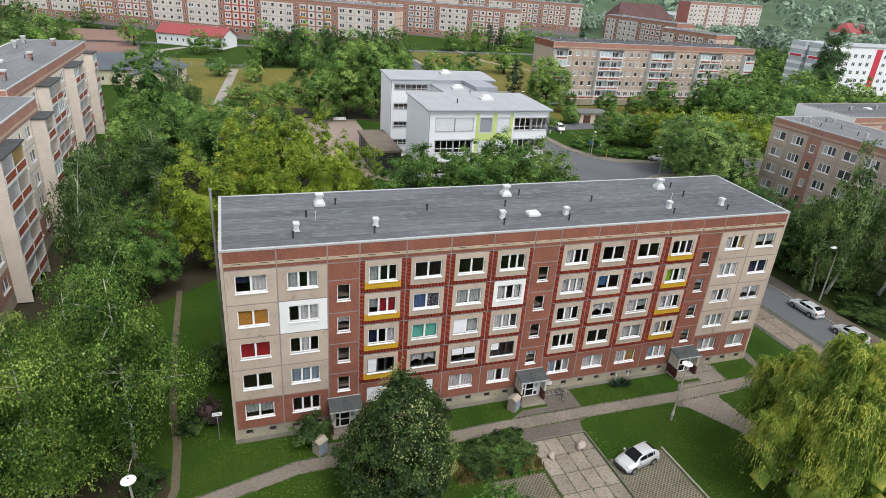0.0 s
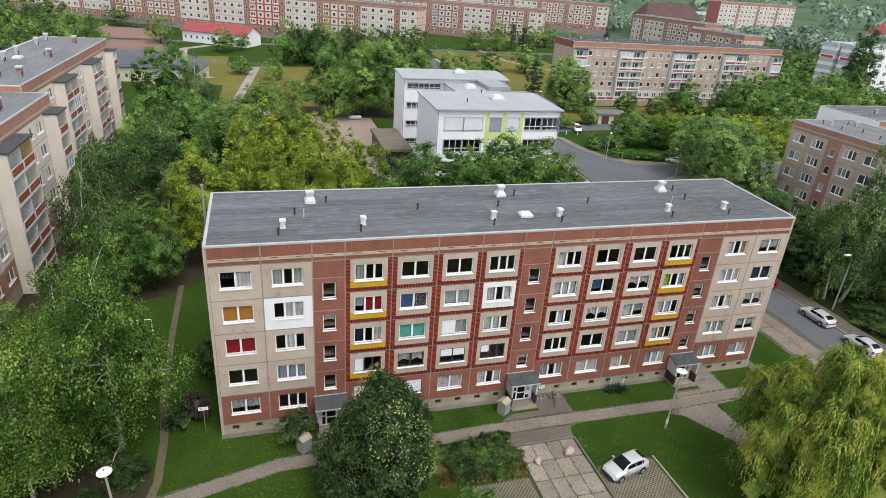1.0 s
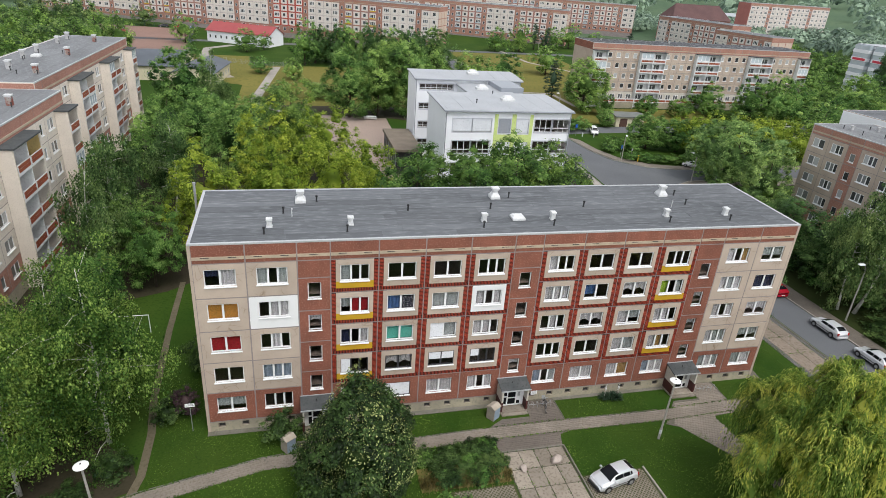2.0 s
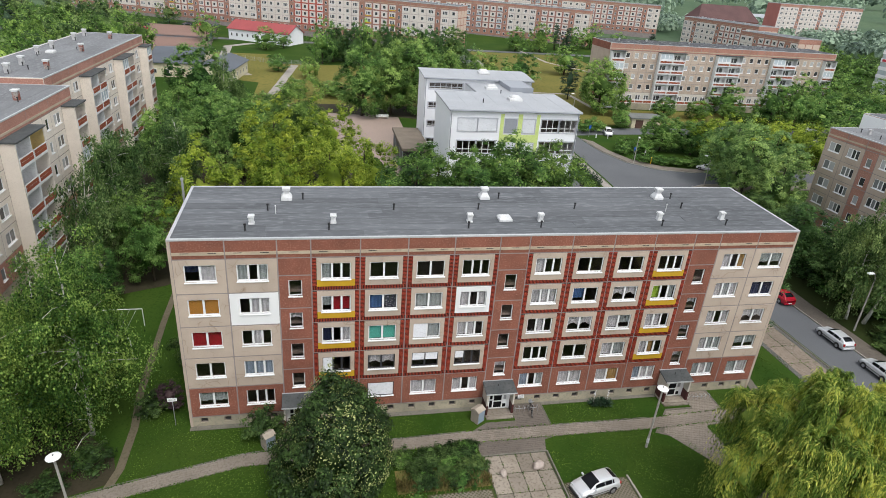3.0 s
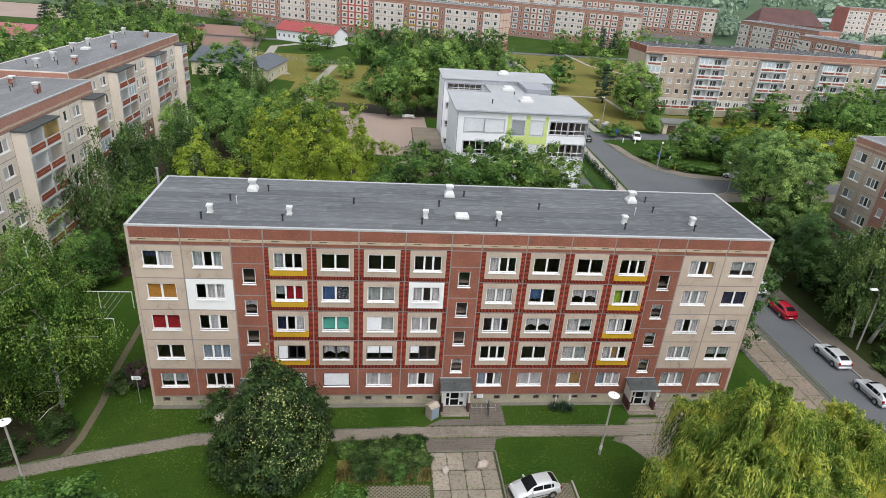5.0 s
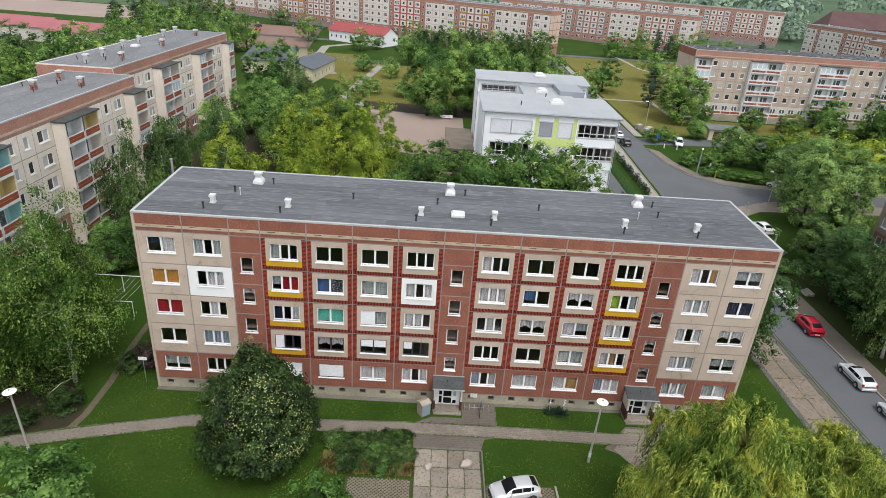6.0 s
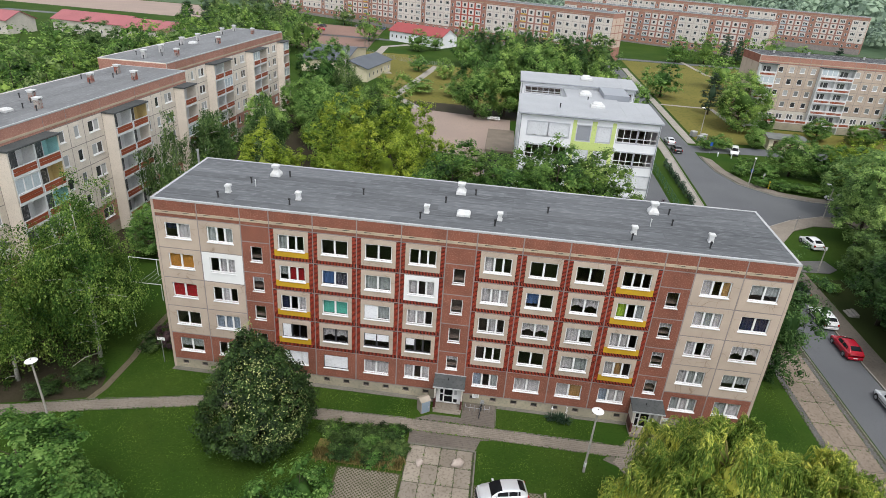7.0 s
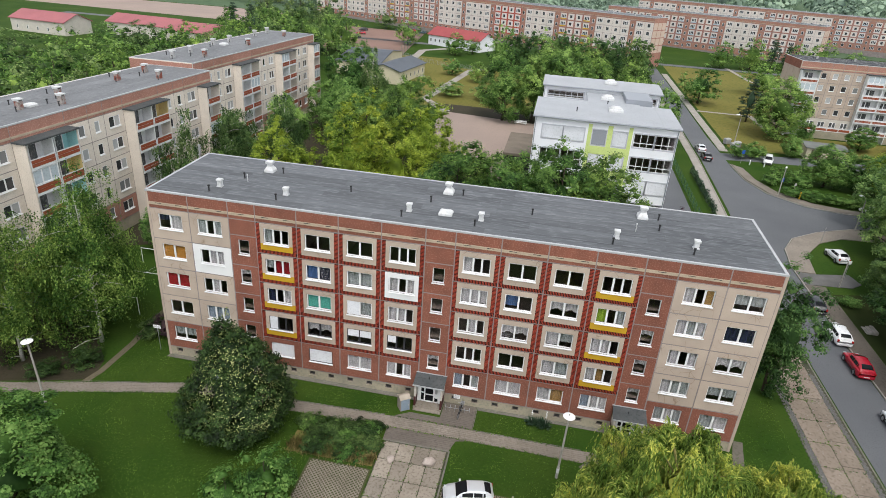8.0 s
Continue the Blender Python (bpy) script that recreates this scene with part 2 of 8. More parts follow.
TYRE = plain("tyre_rubber", (0.015, 0.015, 0.016), 0.8)
RIM = plain("alloy_rim", (0.45, 0.46, 0.48), 0.35, 0.8)
CARGLASS = plain("car_glass", (0.008, 0.009, 0.011), 0.12, 0.0, 0.15)
TAIL = plain("tail_lamp_red", (0.35, 0.01, 0.01), 0.25)
HEADLAMP = plain("head_lamp_clear", (0.55, 0.57, 0.6), 0.15)
TRIM = plain("black_trim", (0.02, 0.02, 0.021), 0.6)
PLATE = plain("plate_white", (0.7, 0.7, 0.68), 0.5)
# Dark green-brown: tree shade is put into the lawn's colour.
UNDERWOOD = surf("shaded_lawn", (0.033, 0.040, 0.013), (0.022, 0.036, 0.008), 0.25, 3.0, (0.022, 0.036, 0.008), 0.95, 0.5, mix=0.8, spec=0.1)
COBBLE = surf("grey_cobble", (0.15, 0.145, 0.14), (0.10, 0.098, 0.095), 0.5, 5.0, None, 0.9, 0.2)
PATHDIRT = surf("trodden_sand", (0.15, 0.122, 0.085), (0.095, 0.085, 0.052), 0.4, 4.0, (0.07, 0.065, 0.035), 0.95, 0.3, mix=0.7)


def curtained(name):
    """Panes of the farther blocks: dark rooms, or pale net curtains close behind the glass, pane by pane."""
    m = surf(name, (0.05, 0.052, 0.056), (0.03, 0.031, 0.034), 1.5, 9.0, None, 0.1, 0.0, spec=0.6)
    n, l = m.node_tree.nodes, m.node_tree.links
    b = n["Principled BSDF"]
    old = b.inputs["Base Color"].links[0].from_socket
    info, mix, ramp = n.new("ShaderNodeObjectInfo"), n.new("ShaderNodeMix"), n.new("ShaderNodeValToRGB")
    ramp.color_ramp.interpolation = "CONSTANT"
    e = ramp.color_ramp.elements
    e[0].position, e[0].color = 0.0, (0, 0, 0, 1)
    e[1].position, e[1].color = 0.42, (0.35, 0.35, 0.35, 1)
    e.new(0.68).color = (0.9, 0.9, 0.9, 1)
    l.new(info.outputs["Random"], ramp.inputs[0])
    mix.data_type = "RGBA"
    l.new(ramp.outputs[0], mix.inputs["Factor"])
    l.new(old, mix.inputs["A"])
    mix.inputs["B"].default_value = (0.42, 0.43, 0.43, 1)
    l.new(mix.outputs["Result"], b.inputs["Base Color"])
    return m


BLOCKGLASS = curtained("block_window_glass")
LEFTSKIN = surf("pale_beige_aggregate", (0.700, 0.630, 0.550), (0.610, 0.550, 0.480), 0.6, 9.0, (0.48, 0.43, 0.37), 0.9, 0.25, vary=0.05)
EDGE = surf("edging_concrete", (0.20, 0.185, 0.165), (0.13, 0.125, 0.10), 0.5, 6.0, (0.09, 0.095, 0.06), 0.9, 0.1)


# ---- building tools ----
class Mesher:
    """Collects boxes, tubes and plates into one mesh."""

    def __init__(self):
        self.v, self.f, self.mats = [], [], None

    def box(self, x0, x1, y0, y1, z0, z1):
        k = len(self.v)
        self.v += [(x0, y0, z0), (x1, y0, z0), (x1, y1, z0), (x0, y1, z0), (x0, y0, z1), (x1, y0, z1), (x1, y1, z1), (x0, y1, z1)]
        self.f += [(k, k + 3, k + 2, k + 1), (k + 4, k + 5, k + 6, k + 7), (k, k + 1, k + 5, k + 4), (k + 1, k + 2, k + 6, k + 5), (k + 2, k + 3, k + 7, k + 6), (k + 3, k, k + 4, k + 7)]
        return self

    def chamfer(self, x0, x1, y0, y1, z0, z1, c=0.03):
        """A box whose upper edges are taken off."""
        k = len(self.v)
        z2 = z1 - c
        self.v += [(x0, y0, z0), (x1, y0, z0), (x1, y1, z0), (x0, y1, z0), (x0, y0, z2), (x1, y0, z2), (x1, y1, z2), (x0, y1, z2),
                   (x0 + c, y0 + c, z1), (x1 - c, y0 + c, z1), (x1 - c, y1 - c, z1), (x0 + c, y1 - c, z1)]
        self.f += [(k, k + 3, k + 2, k + 1), (k + 8, k + 9, k + 10, k + 11)]
        for i in range(4):
            j = (i + 1) % 4
            self.f += [(k + i, k + j, k + 4 + j, k + 4 + i), (k + 4 + i, k + 4 + j, k + 8 + j, k + 8 + i)]
        return self

    def tube(self, pts, radii, sides=8, cap=True):
        k = len(self.v)
        n = len(pts)
        pts = [Vector(p) for p in pts]
        for i, p in enumerate(pts):
            d = (pts[min(i + 1, n - 1)] - pts[max(i - 1, 0)]).normalized()
            a = d.orthogonal().normalized() if abs(d.z) < 0.99 else Vector((1, 0, 0))
            if abs(d.z) < 0.99:
                a = d.cross(Vector((0, 0, 1))).normalized()
            b = d.cross(a)
            for s in range(sides):
                w = 2 * math.pi * s / sides
                self.v.append(tuple(p + float(radii[i]) * (math.cos(w) * a + math.sin(w) * b)))
        for i in range(n - 1):
            for s in range(sides):
                t = (s + 1) % sides
                self.f.append((k + i * sides + s, k + i * sides + t, k + (i + 1) * sides + t, k + (i + 1) * sides + s))
        if cap:
            self.f += [tuple(k + s for s in reversed(range(sides))), tuple(k + (n - 1) * sides + s for s in range(sides))]
        return self

    def lathe(self, profile, sides=20, x=0, y=0):
        """Turns (radius, height) pairs round an upright axis."""
        return self.tube([(x, y, z) for _, z in profile], [max(r, 0.001) for r, _ in profile], sides)

    def solid(self, ring, y0, y1):
        """A plate with an outline in x and z, from y0 to y1."""
        k, n = len(self.v), len(ring)
        self.v += [(x, y0, z) for x, z in ring] + [(x, y1, z) for x, z in ring]
        self.f += [tuple(range(k, k + n)), tuple(reversed(range(k + n, k + 2 * n)))]
        self.f += [(k + i, k + n + i, k + n + (i + 1) % n, k + (i + 1) % n) for i in range(n)]
        return self

    def done(self, name, material=None, smooth=False):
        me = bpy.data.meshes.new(name)
        me.from_pydata(self.v, [], self.f)
        for m in (material if isinstance(material, tuple) else (material,)):
            if m:
                me.materials.append(m)
        if self.mats:
            me.polygons.foreach_set("material_index", self.mats)
        if smooth:
            me.polygons.foreach_set("use_smooth", [True] * len(me.polygons))
        me.update()
        return me


def part(name, mesh, material, parent, label="", at=None):
    """Links a mesh, or a Mesher, as one object under a thing or a part."""
    if isinstance(mesh, Mesher):
        mesh = mesh.done(name)
    if material and not len(mesh.materials):
        mesh.materials.append(material)
    ob = new(name, mesh)
    ob.parent = parent
    if at is not None:
        ob.location = at
    if label:
        ob["label"] = label
    return ob


def thing(name, m, label, category, group="", kind=""):
    ob = new(name)
    ob.matrix_basis = m
    ob.empty_display_size = 0.2
    return tagged(ob, label, category, group, kind)


def lone(name, mesh, material, label, category, group="", kind="", m=None):
    if isinstance(mesh, Mesher):
        mesh = mesh.done(name)
    if material and not len(mesh.materials):
        mesh.materials.append(material)
    ob = new(name, mesh)
    if m is not None:
        ob.matrix_basis = m
    return tagged(ob, label, category, group, kind)


CACHE = {}


def shared(key, make):
    if key not in CACHE:
        CACHE[key] = make()
    return CACHE[key]


def rise(x, y):
    """The height of the ground: level round the house, then a slow slope upwards."""
    return 0.017 * min(max(0.0, y - 15.0), 300.0)


def ground_plate(name, ring, lift, material, thick=0.3, flat=False):
    """A plate that lies on the ground, lift above it, cut where the slope begins."""
    bm = bmesh.new()
    bm.faces.new([bm.verts.new((x, y, 0)) for x, y in ring])
    for cut in (15.0, 315.0):
        bmesh.ops.bisect_plane(bm, geom=bm.verts[:] + bm.edges[:] + bm.faces[:], plane_co=(0, cut, 0), plane_no=(0, 1, 0))
    bmesh.ops.recalc_face_normals(bm, faces=bm.faces)
    for f in bm.faces:
        if f.normal.z < 0:
            f.normal_flip()
    ex = bmesh.ops.extrude_face_region(bm, geom=bm.faces[:])
    top = {v for v in ex["geom"] if isinstance(v, bmesh.types.BMVert)}
    for v in bm.verts:
        v.co.z = rise(v.co.x, v.co.y) + (lift if v in top else lift - thick)
    bmesh.ops.recalc_face_normals(bm, faces=bm.faces)
    bmesh.ops.triangulate(bm, faces=[f for f in bm.faces if len(f.verts) > 4])
    me = bpy.data.meshes.new(name)
    bm.to_mesh(me)
    bm.free()
    me.materials.append(material)
    return me


def strip(points, width):
    """The outline of a band of that width along a line of points."""
    left, right = [], []
    pts = [Vector(p) for p in points]
    for i, p in enumerate(pts):
        d = (pts[min(i + 1, len(pts) - 1)] - pts[max(i - 1, 0)]).normalized()
        s = Vector((-d.y, d.x)) * width / 2
        left.append(tuple(p + s))
        right.append(tuple(p - s))
    return left + right[::-1]


def cells(xs, zs, y0, y1, state, recess=0.0):
    """One connected plate over a grid of cells: 1 solid, 0 open, 2 sunk by recess with the second material."""
    me = Mesher()
    index, mats = {}, []
    nx, nz = len(xs) - 1, len(zs) - 1

    def at(i, j, y):
        key = (i, j, y)
        if key not in index:
            index[key] = len(me.v)
            me.v.append((xs[i], y, zs[j]))
        return index[key]

    def front(i, j):
        if not (0 <= i < nx and 0 <= j < nz) or not state(i, j):
            return None
        return y0 if state(i, j) == 1 else y0 + recess
    for i in range(nx):
        for j in range(nz):
            f = front(i, j)
            if f is None:
                continue
            me.f.append((at(i, j, f), at(i + 1, j, f), at(i + 1, j + 1, f), at(i, j + 1, f)))
            mats.append(0 if state(i, j) == 1 else 1)
            me.f.append((at(i, j, y1), at(i, j + 1, y1), at(i + 1, j + 1, y1), at(i + 1, j, y1)))
            mats.append(0)
            for di, dj, a, b in ((-1, 0, (i, j + 1), (i, j)), (1, 0, (i + 1, j), (i + 1, j + 1)), (0, -1, (i, j), (i + 1, j)), (0, 1, (i + 1, j + 1), (i, j + 1))):
                g = front(i + di, j + dj)
                back = y1 if g is None else g
                if back > f + 1e-6:
                    me.f.append((at(*a, f), at(*a, back), at(*b, back), at(*b, f)))
                    mats.append(0)
    me.mats = mats
    return me


def hollow(w, h, hole, y0, y1):
    """A panel w by h with one rectangular opening (x0, x1, z0, z1), or none."""
    if not hole:
        return Mesher().box(0, w, y0, y1, 0, h)
    a, b, c, d = hole
    return cells([0, a, b, w], [0, c, d, h], y0, y1, lambda i, j: 0 if (i, j) == (1, 1) else 1)


def sash_lines(w, split, t=0.075):
    xs, x = [0, t], 0
    for s in split[:-1]:
        x += s * w
        xs += [x - t, x + t]
    return xs + [w - t, w]


def window_frame(w, h, split, filled=False):
    """A frame with mullions: split gives the sashes' shares of the width; filled: with its glass as sunk faces."""
    t = 0.075
    return cells(sash_lines(w, split, t), [0, t, h - t, h], 0.0, 0.08, lambda i, j: (2 if filled else 0) if j == 1 and i % 2 else 1, 0.04)


def window(parent, kind, x, y, z, w, h, sill=True, frame=None, name="window", glazing=None):
    split = {"1": (1,), "2": (0.5, 0.5), "3": (0.37, 0.315, 0.315), "3r": (0.315, 0.315, 0.37)}[kind]
    fr = part(name, shared(("frame", kind, w, h, frame), lambda: window_frame(w, h, split).done("window", frame or PVC)), None, parent, "", (x, y, z))
    s = 0.0
    for share in split:
        pw = share * w - 0.05
        me = shared(("pane", round(pw, 3), h, glazing), lambda: Mesher().box(0, pw, 0, 0.012, 0, h - 0.1).done("pane", glazing or GLASS))
        p = part("pane", me, None, fr, "", (s + 0.025, 0.04, 0.05))
        p.visible_shadow = False
        s += share * w
    if sill:
        me = shared(("sill", w), lambda: Mesher().chamfer(-0.04, w + 0.04, -0.17, 0.05, -0.09, 0.0, 0.03).done("sill", PVC))
        part("sill", me, None, fr, "", (0, 0, 0))
    return fr


def shell(parent, length, depth, storeys, z0, top, cross, material=None, rooms=True):
    """Rear and end walls, floors and cross walls of a panel block; the facade stands at y = 0."""
    m = material or BEIGE
    part("end_wall", Mesher().box(-0.2, 0.0, 0.0, depth, 0.0, top), m, parent)
    part("end_wall", Mesher().box(length, length + 0.2, 0.0, depth, 0.0, top), m, parent)
    part("rear_wall", Mesher().box(0, length, depth - 0.25, depth, 0.0, top), m, parent)
    inside = Mesher()
    for r in range(storeys + 1):
        inside.box(0, length, 0.3, depth - 0.25, z0 + 2.8 * r - 0.2, z0 + 2.8 * r - 0.001)
    inside.box(0, length, 5.0, 5.2, z0, z0 + 2.8 * storeys)
    for x in cross:
        inside.box(x - 0.08, x + 0.08, 0.3, 5.0, z0, z0 + 2.8 * storeys)
    part("interior", inside, ROOM, parent)


def roof_deck(parent, x0, x1, y0, y1, z, lengthwise=True, seed=1, coping=True, step=1.05):
    """A flat felt roof of overlapping sheets inside a sheet-metal coping."""
    rnd = random.Random(seed)
    part("roof", Mesher().box(x0 + 0.02, x1 - 0.02, y0 + 0.06, y1 - 0.06, z - 0.3, z), BITUMEN, parent)
    y = y0 + 0.12
    while y < y1 - 0.2:
        w = min(step, y1 - 0.12 - y)
        x = x0 + 0.12
        while x < x1 - 0.2:
            l = min(rnd.uniform(5.5, 9.5), x1 - 0.12 - x)
            part("roof_sheet", Mesher().box(x, x + l - 0.03, y, y + w - 0.035, z + 0.002, z + 0.012 + 0.006 * rnd.random()), BITUMEN if lengthwise else BITUMEN_TURN, parent)
            x += l
        y += w
    if coping:
        for a, b, c, d in ((x0 - 0.08, x1 + 0.08, y0 - 0.035, y0 + 0.15), (x0 - 0.08, x1 + 0.08, y1 - 0.1, y1 + 0.08), (x0 - 0.08, x0 + 0.14, y0 + 0.1, y1 - 0.1), (x1 - 0.14, x1 + 0.08, y0 + 0.1, y1 - 0.1)):
            part("coping", Mesher().chamfer(a, b, c, d, z - 0.12, z + 0.035, 0.015), COPING, parent)


def roof_vent(parent, x, y, z, kind="small", material=None):
    m = material or VENTWHITE
    if kind == "big":
        def make():
            me = Mesher()
            me.tube([(0, 0, 0), (0, 0, 0.22)], [0.62, 0.6], 4).tube([(0, 0, 0.22), (0, 0, 0.52)], [0.6, 0.33], 4).tube([(0, 0, 0.52), (0, 0, 0.78)], [0.3, 0.3], 4)
            me.tube([(0, 0, 0.78), (0, 0, 0.98)], [0.42, 0.46], 4)
            me.tube([(0, 0, 0.98), (0, 0, 1.02)], [0.3, 0.2], 4)
            return me.done("roof_vent", m)
        ob = part("roof_vent", shared(("vent_big", m.name), make), None, parent, "", (x, y, z))
    elif kind == "small":
        def make():
            me = Mesher()
            me.tube([(0, 0, 0), (0, 0, 0.1)], [0.31, 0.31], 4).tube([(0, 0, 0.1), (0, 0, 0.52)], [0.25, 0.25], 4).tube([(0, 0, 0.57), (0, 0, 0.70)], [0.34, 0.32], 4).tube([(0, 0, 0.52), (0, 0, 0.57)], [0.18, 0.18], 4)
            return me.done("roof_vent", m)
        ob = part("roof_vent", shared(("vent_small", m.name), make), None, parent, "", (x, y, z))
    else:
        me = shared("pipe", lambda: Mesher().lathe([(0.1, 0), (0.065, 0.05), (0.065, 0.42), (0.11, 0.45), (0.1, 0.56), (0.03, 0.58)], 8).done("roof_pipe", BLACKPIPE))
        ob = part("roof_pipe", me, None, parent, "", (x, y, z))
    ob.rotation_euler = (0, 0, radians(45))
    return ob


# ---- the ground ----
def make_ground():
    me = Mesher()
    ys = [-900, -250, -60, 15] + [15 + 12 * k for k in range(1, 26)] + [500, 1000, 2200]
    xs = [-1800, -600, -200, -60, 0, 60, 120, 300, 700, 2000]
    for y in ys:
        for x in xs:
            me.v.append((x, y, rise(x, y) + max(0.0, (y - 420)) * 0.035 + max(0.0, x - 420) * 0.02))
    w = len(xs)
    for j in range(len(ys) - 1):
        for i in range(w - 1):
            k = j * w + i
            me.f.append((k, k + 1, k + w + 1, k + w))
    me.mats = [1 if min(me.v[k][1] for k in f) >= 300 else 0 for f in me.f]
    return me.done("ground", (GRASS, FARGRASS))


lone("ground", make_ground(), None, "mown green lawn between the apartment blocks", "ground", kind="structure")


# ---- the long five-storey house ----
BAYS, STAIR = 3.6, 2.4
EDGES = [0.0]
for k in range(15):
    EDGES.append(EDGES[-1] + (STAIR if k in (2, 7, 12) else BAYS))
LENGTH = EDGES[-1]
DEPTH, BASE, TOP, FALL = 10.0, 1.0, 16.6, 0.36
G = 0.05
house = thing("apartment_building", pose(0, 0, 0), "long five-storey red and beige concrete panel apartment block", "building")
shell(house, LENGTH, DEPTH, 5, BASE, TOP, EDGES[1:-1])


def ribbed_panel(w, h):
    """Ladders of dark red ribs up both sides and along the foot of a panel."""
    me = Mesher()
    for k in range(int((h - 0.34) / 0.118)):
        z = 0.36 + 0.118 * k
        me.box(0.0, 0.31, -0.045, 0.0, z, z + 0.058).box(w - 0.31, w, -0.045, 0.0, z, z + 0.058)
    n = int(w / 0.118)
    for k in range(n):
        x = k * w / n
        me.box(x, x + 0.058, -0.045, 0.0, 0.02, 0.31)
    return me


def window_kind(c):
    return "3" if c in (1, 3, 6, 8, 11, 13) else "2"


CELLARFRAME = surf("cellar_frame", (0.26, 0.22, 0.18), (0.17, 0.14, 0.12), 3, 12)
HOLE = (0.70 - G, 2.90 - G, 0.98 - G, 2.33 - G)
for c in range(15):
    x0, w = EDGES[c], EDGES[c + 1] - EDGES[c]
    if c in (2, 7, 12):
        for z0, z1, hole in ((13.55, 15.0, None), (10.75, 13.55, 1), (7.95, 10.75, 1), (5.15, 7.95, 1), (2.5, 5.15, 2)):
            hz = None if not hole else ((0.7 - G, 1.7 - G, 1.05 - G, 2.4 - G) if hole == 1 else (0.7 - G, 1.7 - G, 0.9 - G, 2.25 - G))
            key = ("stair", z1 - z0, hole)
            part("wall_panel", shared(key, lambda: hollow(w - 2 * G, z1 - z0 - 2 * G, hz, 0.0, 0.3).done("wall_panel", RED)), None, house, "", (x0 + G, 0, z0 + G))
            if hole:
                window(house, "1", x0 + 0.7, 0.10, z0 + hz[2] + G, 1.0, 1.35)
            part("joint", shared("stair_joint", lambda: Mesher().box(0, w, 0.022, 0.29, -G, G).done("joint", JOINT)), None, house, "", (x0, 0, z0))
        continue
    for r in range(5):
        z0 = BASE + 2.8 * r
        pw, ph = w - 2 * G, 2.8 - 2 * G
        framed = 3 <= c <= 11 and r > 0
        white = (c, r) in ((1, 3), (6, 3))
        m = RED if r == 0 else (WHITE_PANEL if white and not framed else BEIGE)
        if framed:
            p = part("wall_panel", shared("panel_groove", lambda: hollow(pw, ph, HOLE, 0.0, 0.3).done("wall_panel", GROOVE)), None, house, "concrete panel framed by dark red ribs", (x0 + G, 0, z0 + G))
            part("rib_frame", shared("ribs", lambda: ribbed_panel(pw, ph).done("rib_frame", RIBBED)), None, p)
            yellow = c in (3, 11)
            low = 0.90 if yellow else 0.33
            fm = WHITE_PANEL if white else BEIGE
            key = ("field", low, fm.name)
            part("field", shared(key, lambda: hollow(pw - 0.66, ph - low, (HOLE[0] - 0.33, HOLE[1] - 0.33, max(HOLE[2] - low, 0.02), HOLE[3] - low), -0.05, 0.0).done("field", fm)), None, p, "", (0.33, 0, low))
            if yellow:
                part("colour_band", shared("band", lambda: Mesher().box(0, pw - 0.66, -0.054, 0.0, 0, 0.57).done("colour_band", YELLOW)), None, p, "ochre yellow painted band", (0.33, 0, 0.33))
        else:
            part("wall_panel", shared(("panel", m.name), lambda: hollow(pw, ph, HOLE, 0.0, 0.3).done("wall_panel", m)), None, house, "", (x0 + G, 0, z0 + G))
        window(house, window_kind(c), x0 + 0.70, 0.09 if not framed else 0.03, z0 + 0.98, 2.2, 1.35, frame=DARKFRAME if (c, r) in ((3, 1), (6, 1), (4, 1), (5, 1), (4, 0)) else None)
        part("joint", shared("bay_joint", lambda: Mesher().box(0, w, 0.022, 0.29, -G, G).done("joint", JOINT)), None, house, "", (x0, 0, z0))
    # basement strip with two low lights to a bay
    me = shared("plinth", lambda: Mesher().box(0, w, 0.06, 0.3, 0, 0.36).box(0, w, 0.06, 0.3, 0.82, 0.95).box(0, 0.6, 0.06, 0.3, 0.36, 0.82).box(1.2, 2.4, 0.06, 0.3, 0.36, 0.82).box(3.0, w, 0.06, 0.3, 0.36, 0.82).done("plinth_panel", PLINTH))
    part("plinth_panel", me, None, house, "", (x0, 0, 0))
    for dx in (0.6, 2.4):
        part("cellar_window", shared("cellar", lambda: window_frame(0.6, 0.46, (1,), True).done("cellar_window", (CELLARFRAME, TRIM))), None, house, "", (x0 + dx, 0.14, 0.36))

for c, x in enumerate(EDGES):
    part("joint", shared("upright_joint", lambda: Mesher().box(-G, G, 0.018, 0.295, 0.97, TOP - 0.06).done("joint", JOINT)), None, house, "", (min(max(x, G), LENGTH - G), 0, 0))
for c in range(15):
    x0, w = EDGES[c] + G, EDGES[c + 1] - EDGES[c] - 2 * G
    part("parapet_panel", shared(("parapet", round(w, 2)), lambda: Mesher().box(0, w, 0.0, 0.3, 15.05, TOP - 0.05).done("parapet_panel", RED)), None, house, "", (x0, 0, 0))
    slots = ((0.55, 1.15), (2.4, 3.0)) if w > 3 else ((0.85, 1.45),)

    def ledge():
        me = Mesher().box(0, w, -0.045, 0.0, 15.33, 15.45).box(0, w, -0.045, 0.0, 15.52, 15.57)
        a = 0.0
        for s0, s1 in slots:
            me.box(a, s0, -0.045, 0.0, 15.45, 15.52)
            a = s1
        return me.box(a, w, -0.045, 0.0, 15.45, 15.52)
    part("ledge", shared(("ledge", round(w, 2)), lambda: ledge().done("ledge", CREAM)), None, house, "", (x0, 0, 0))
    # A black box in each slot stands for the dark of the opening.
    for s0, s1 in slots:
        part("vent_slot", shared("slot", lambda: Mesher().box(0, 0.6, -0.012, -0.001, 15.45, 15.52).done("vent_slot", TRIM)), None, house, "", (x0 + s0, 0, 0))
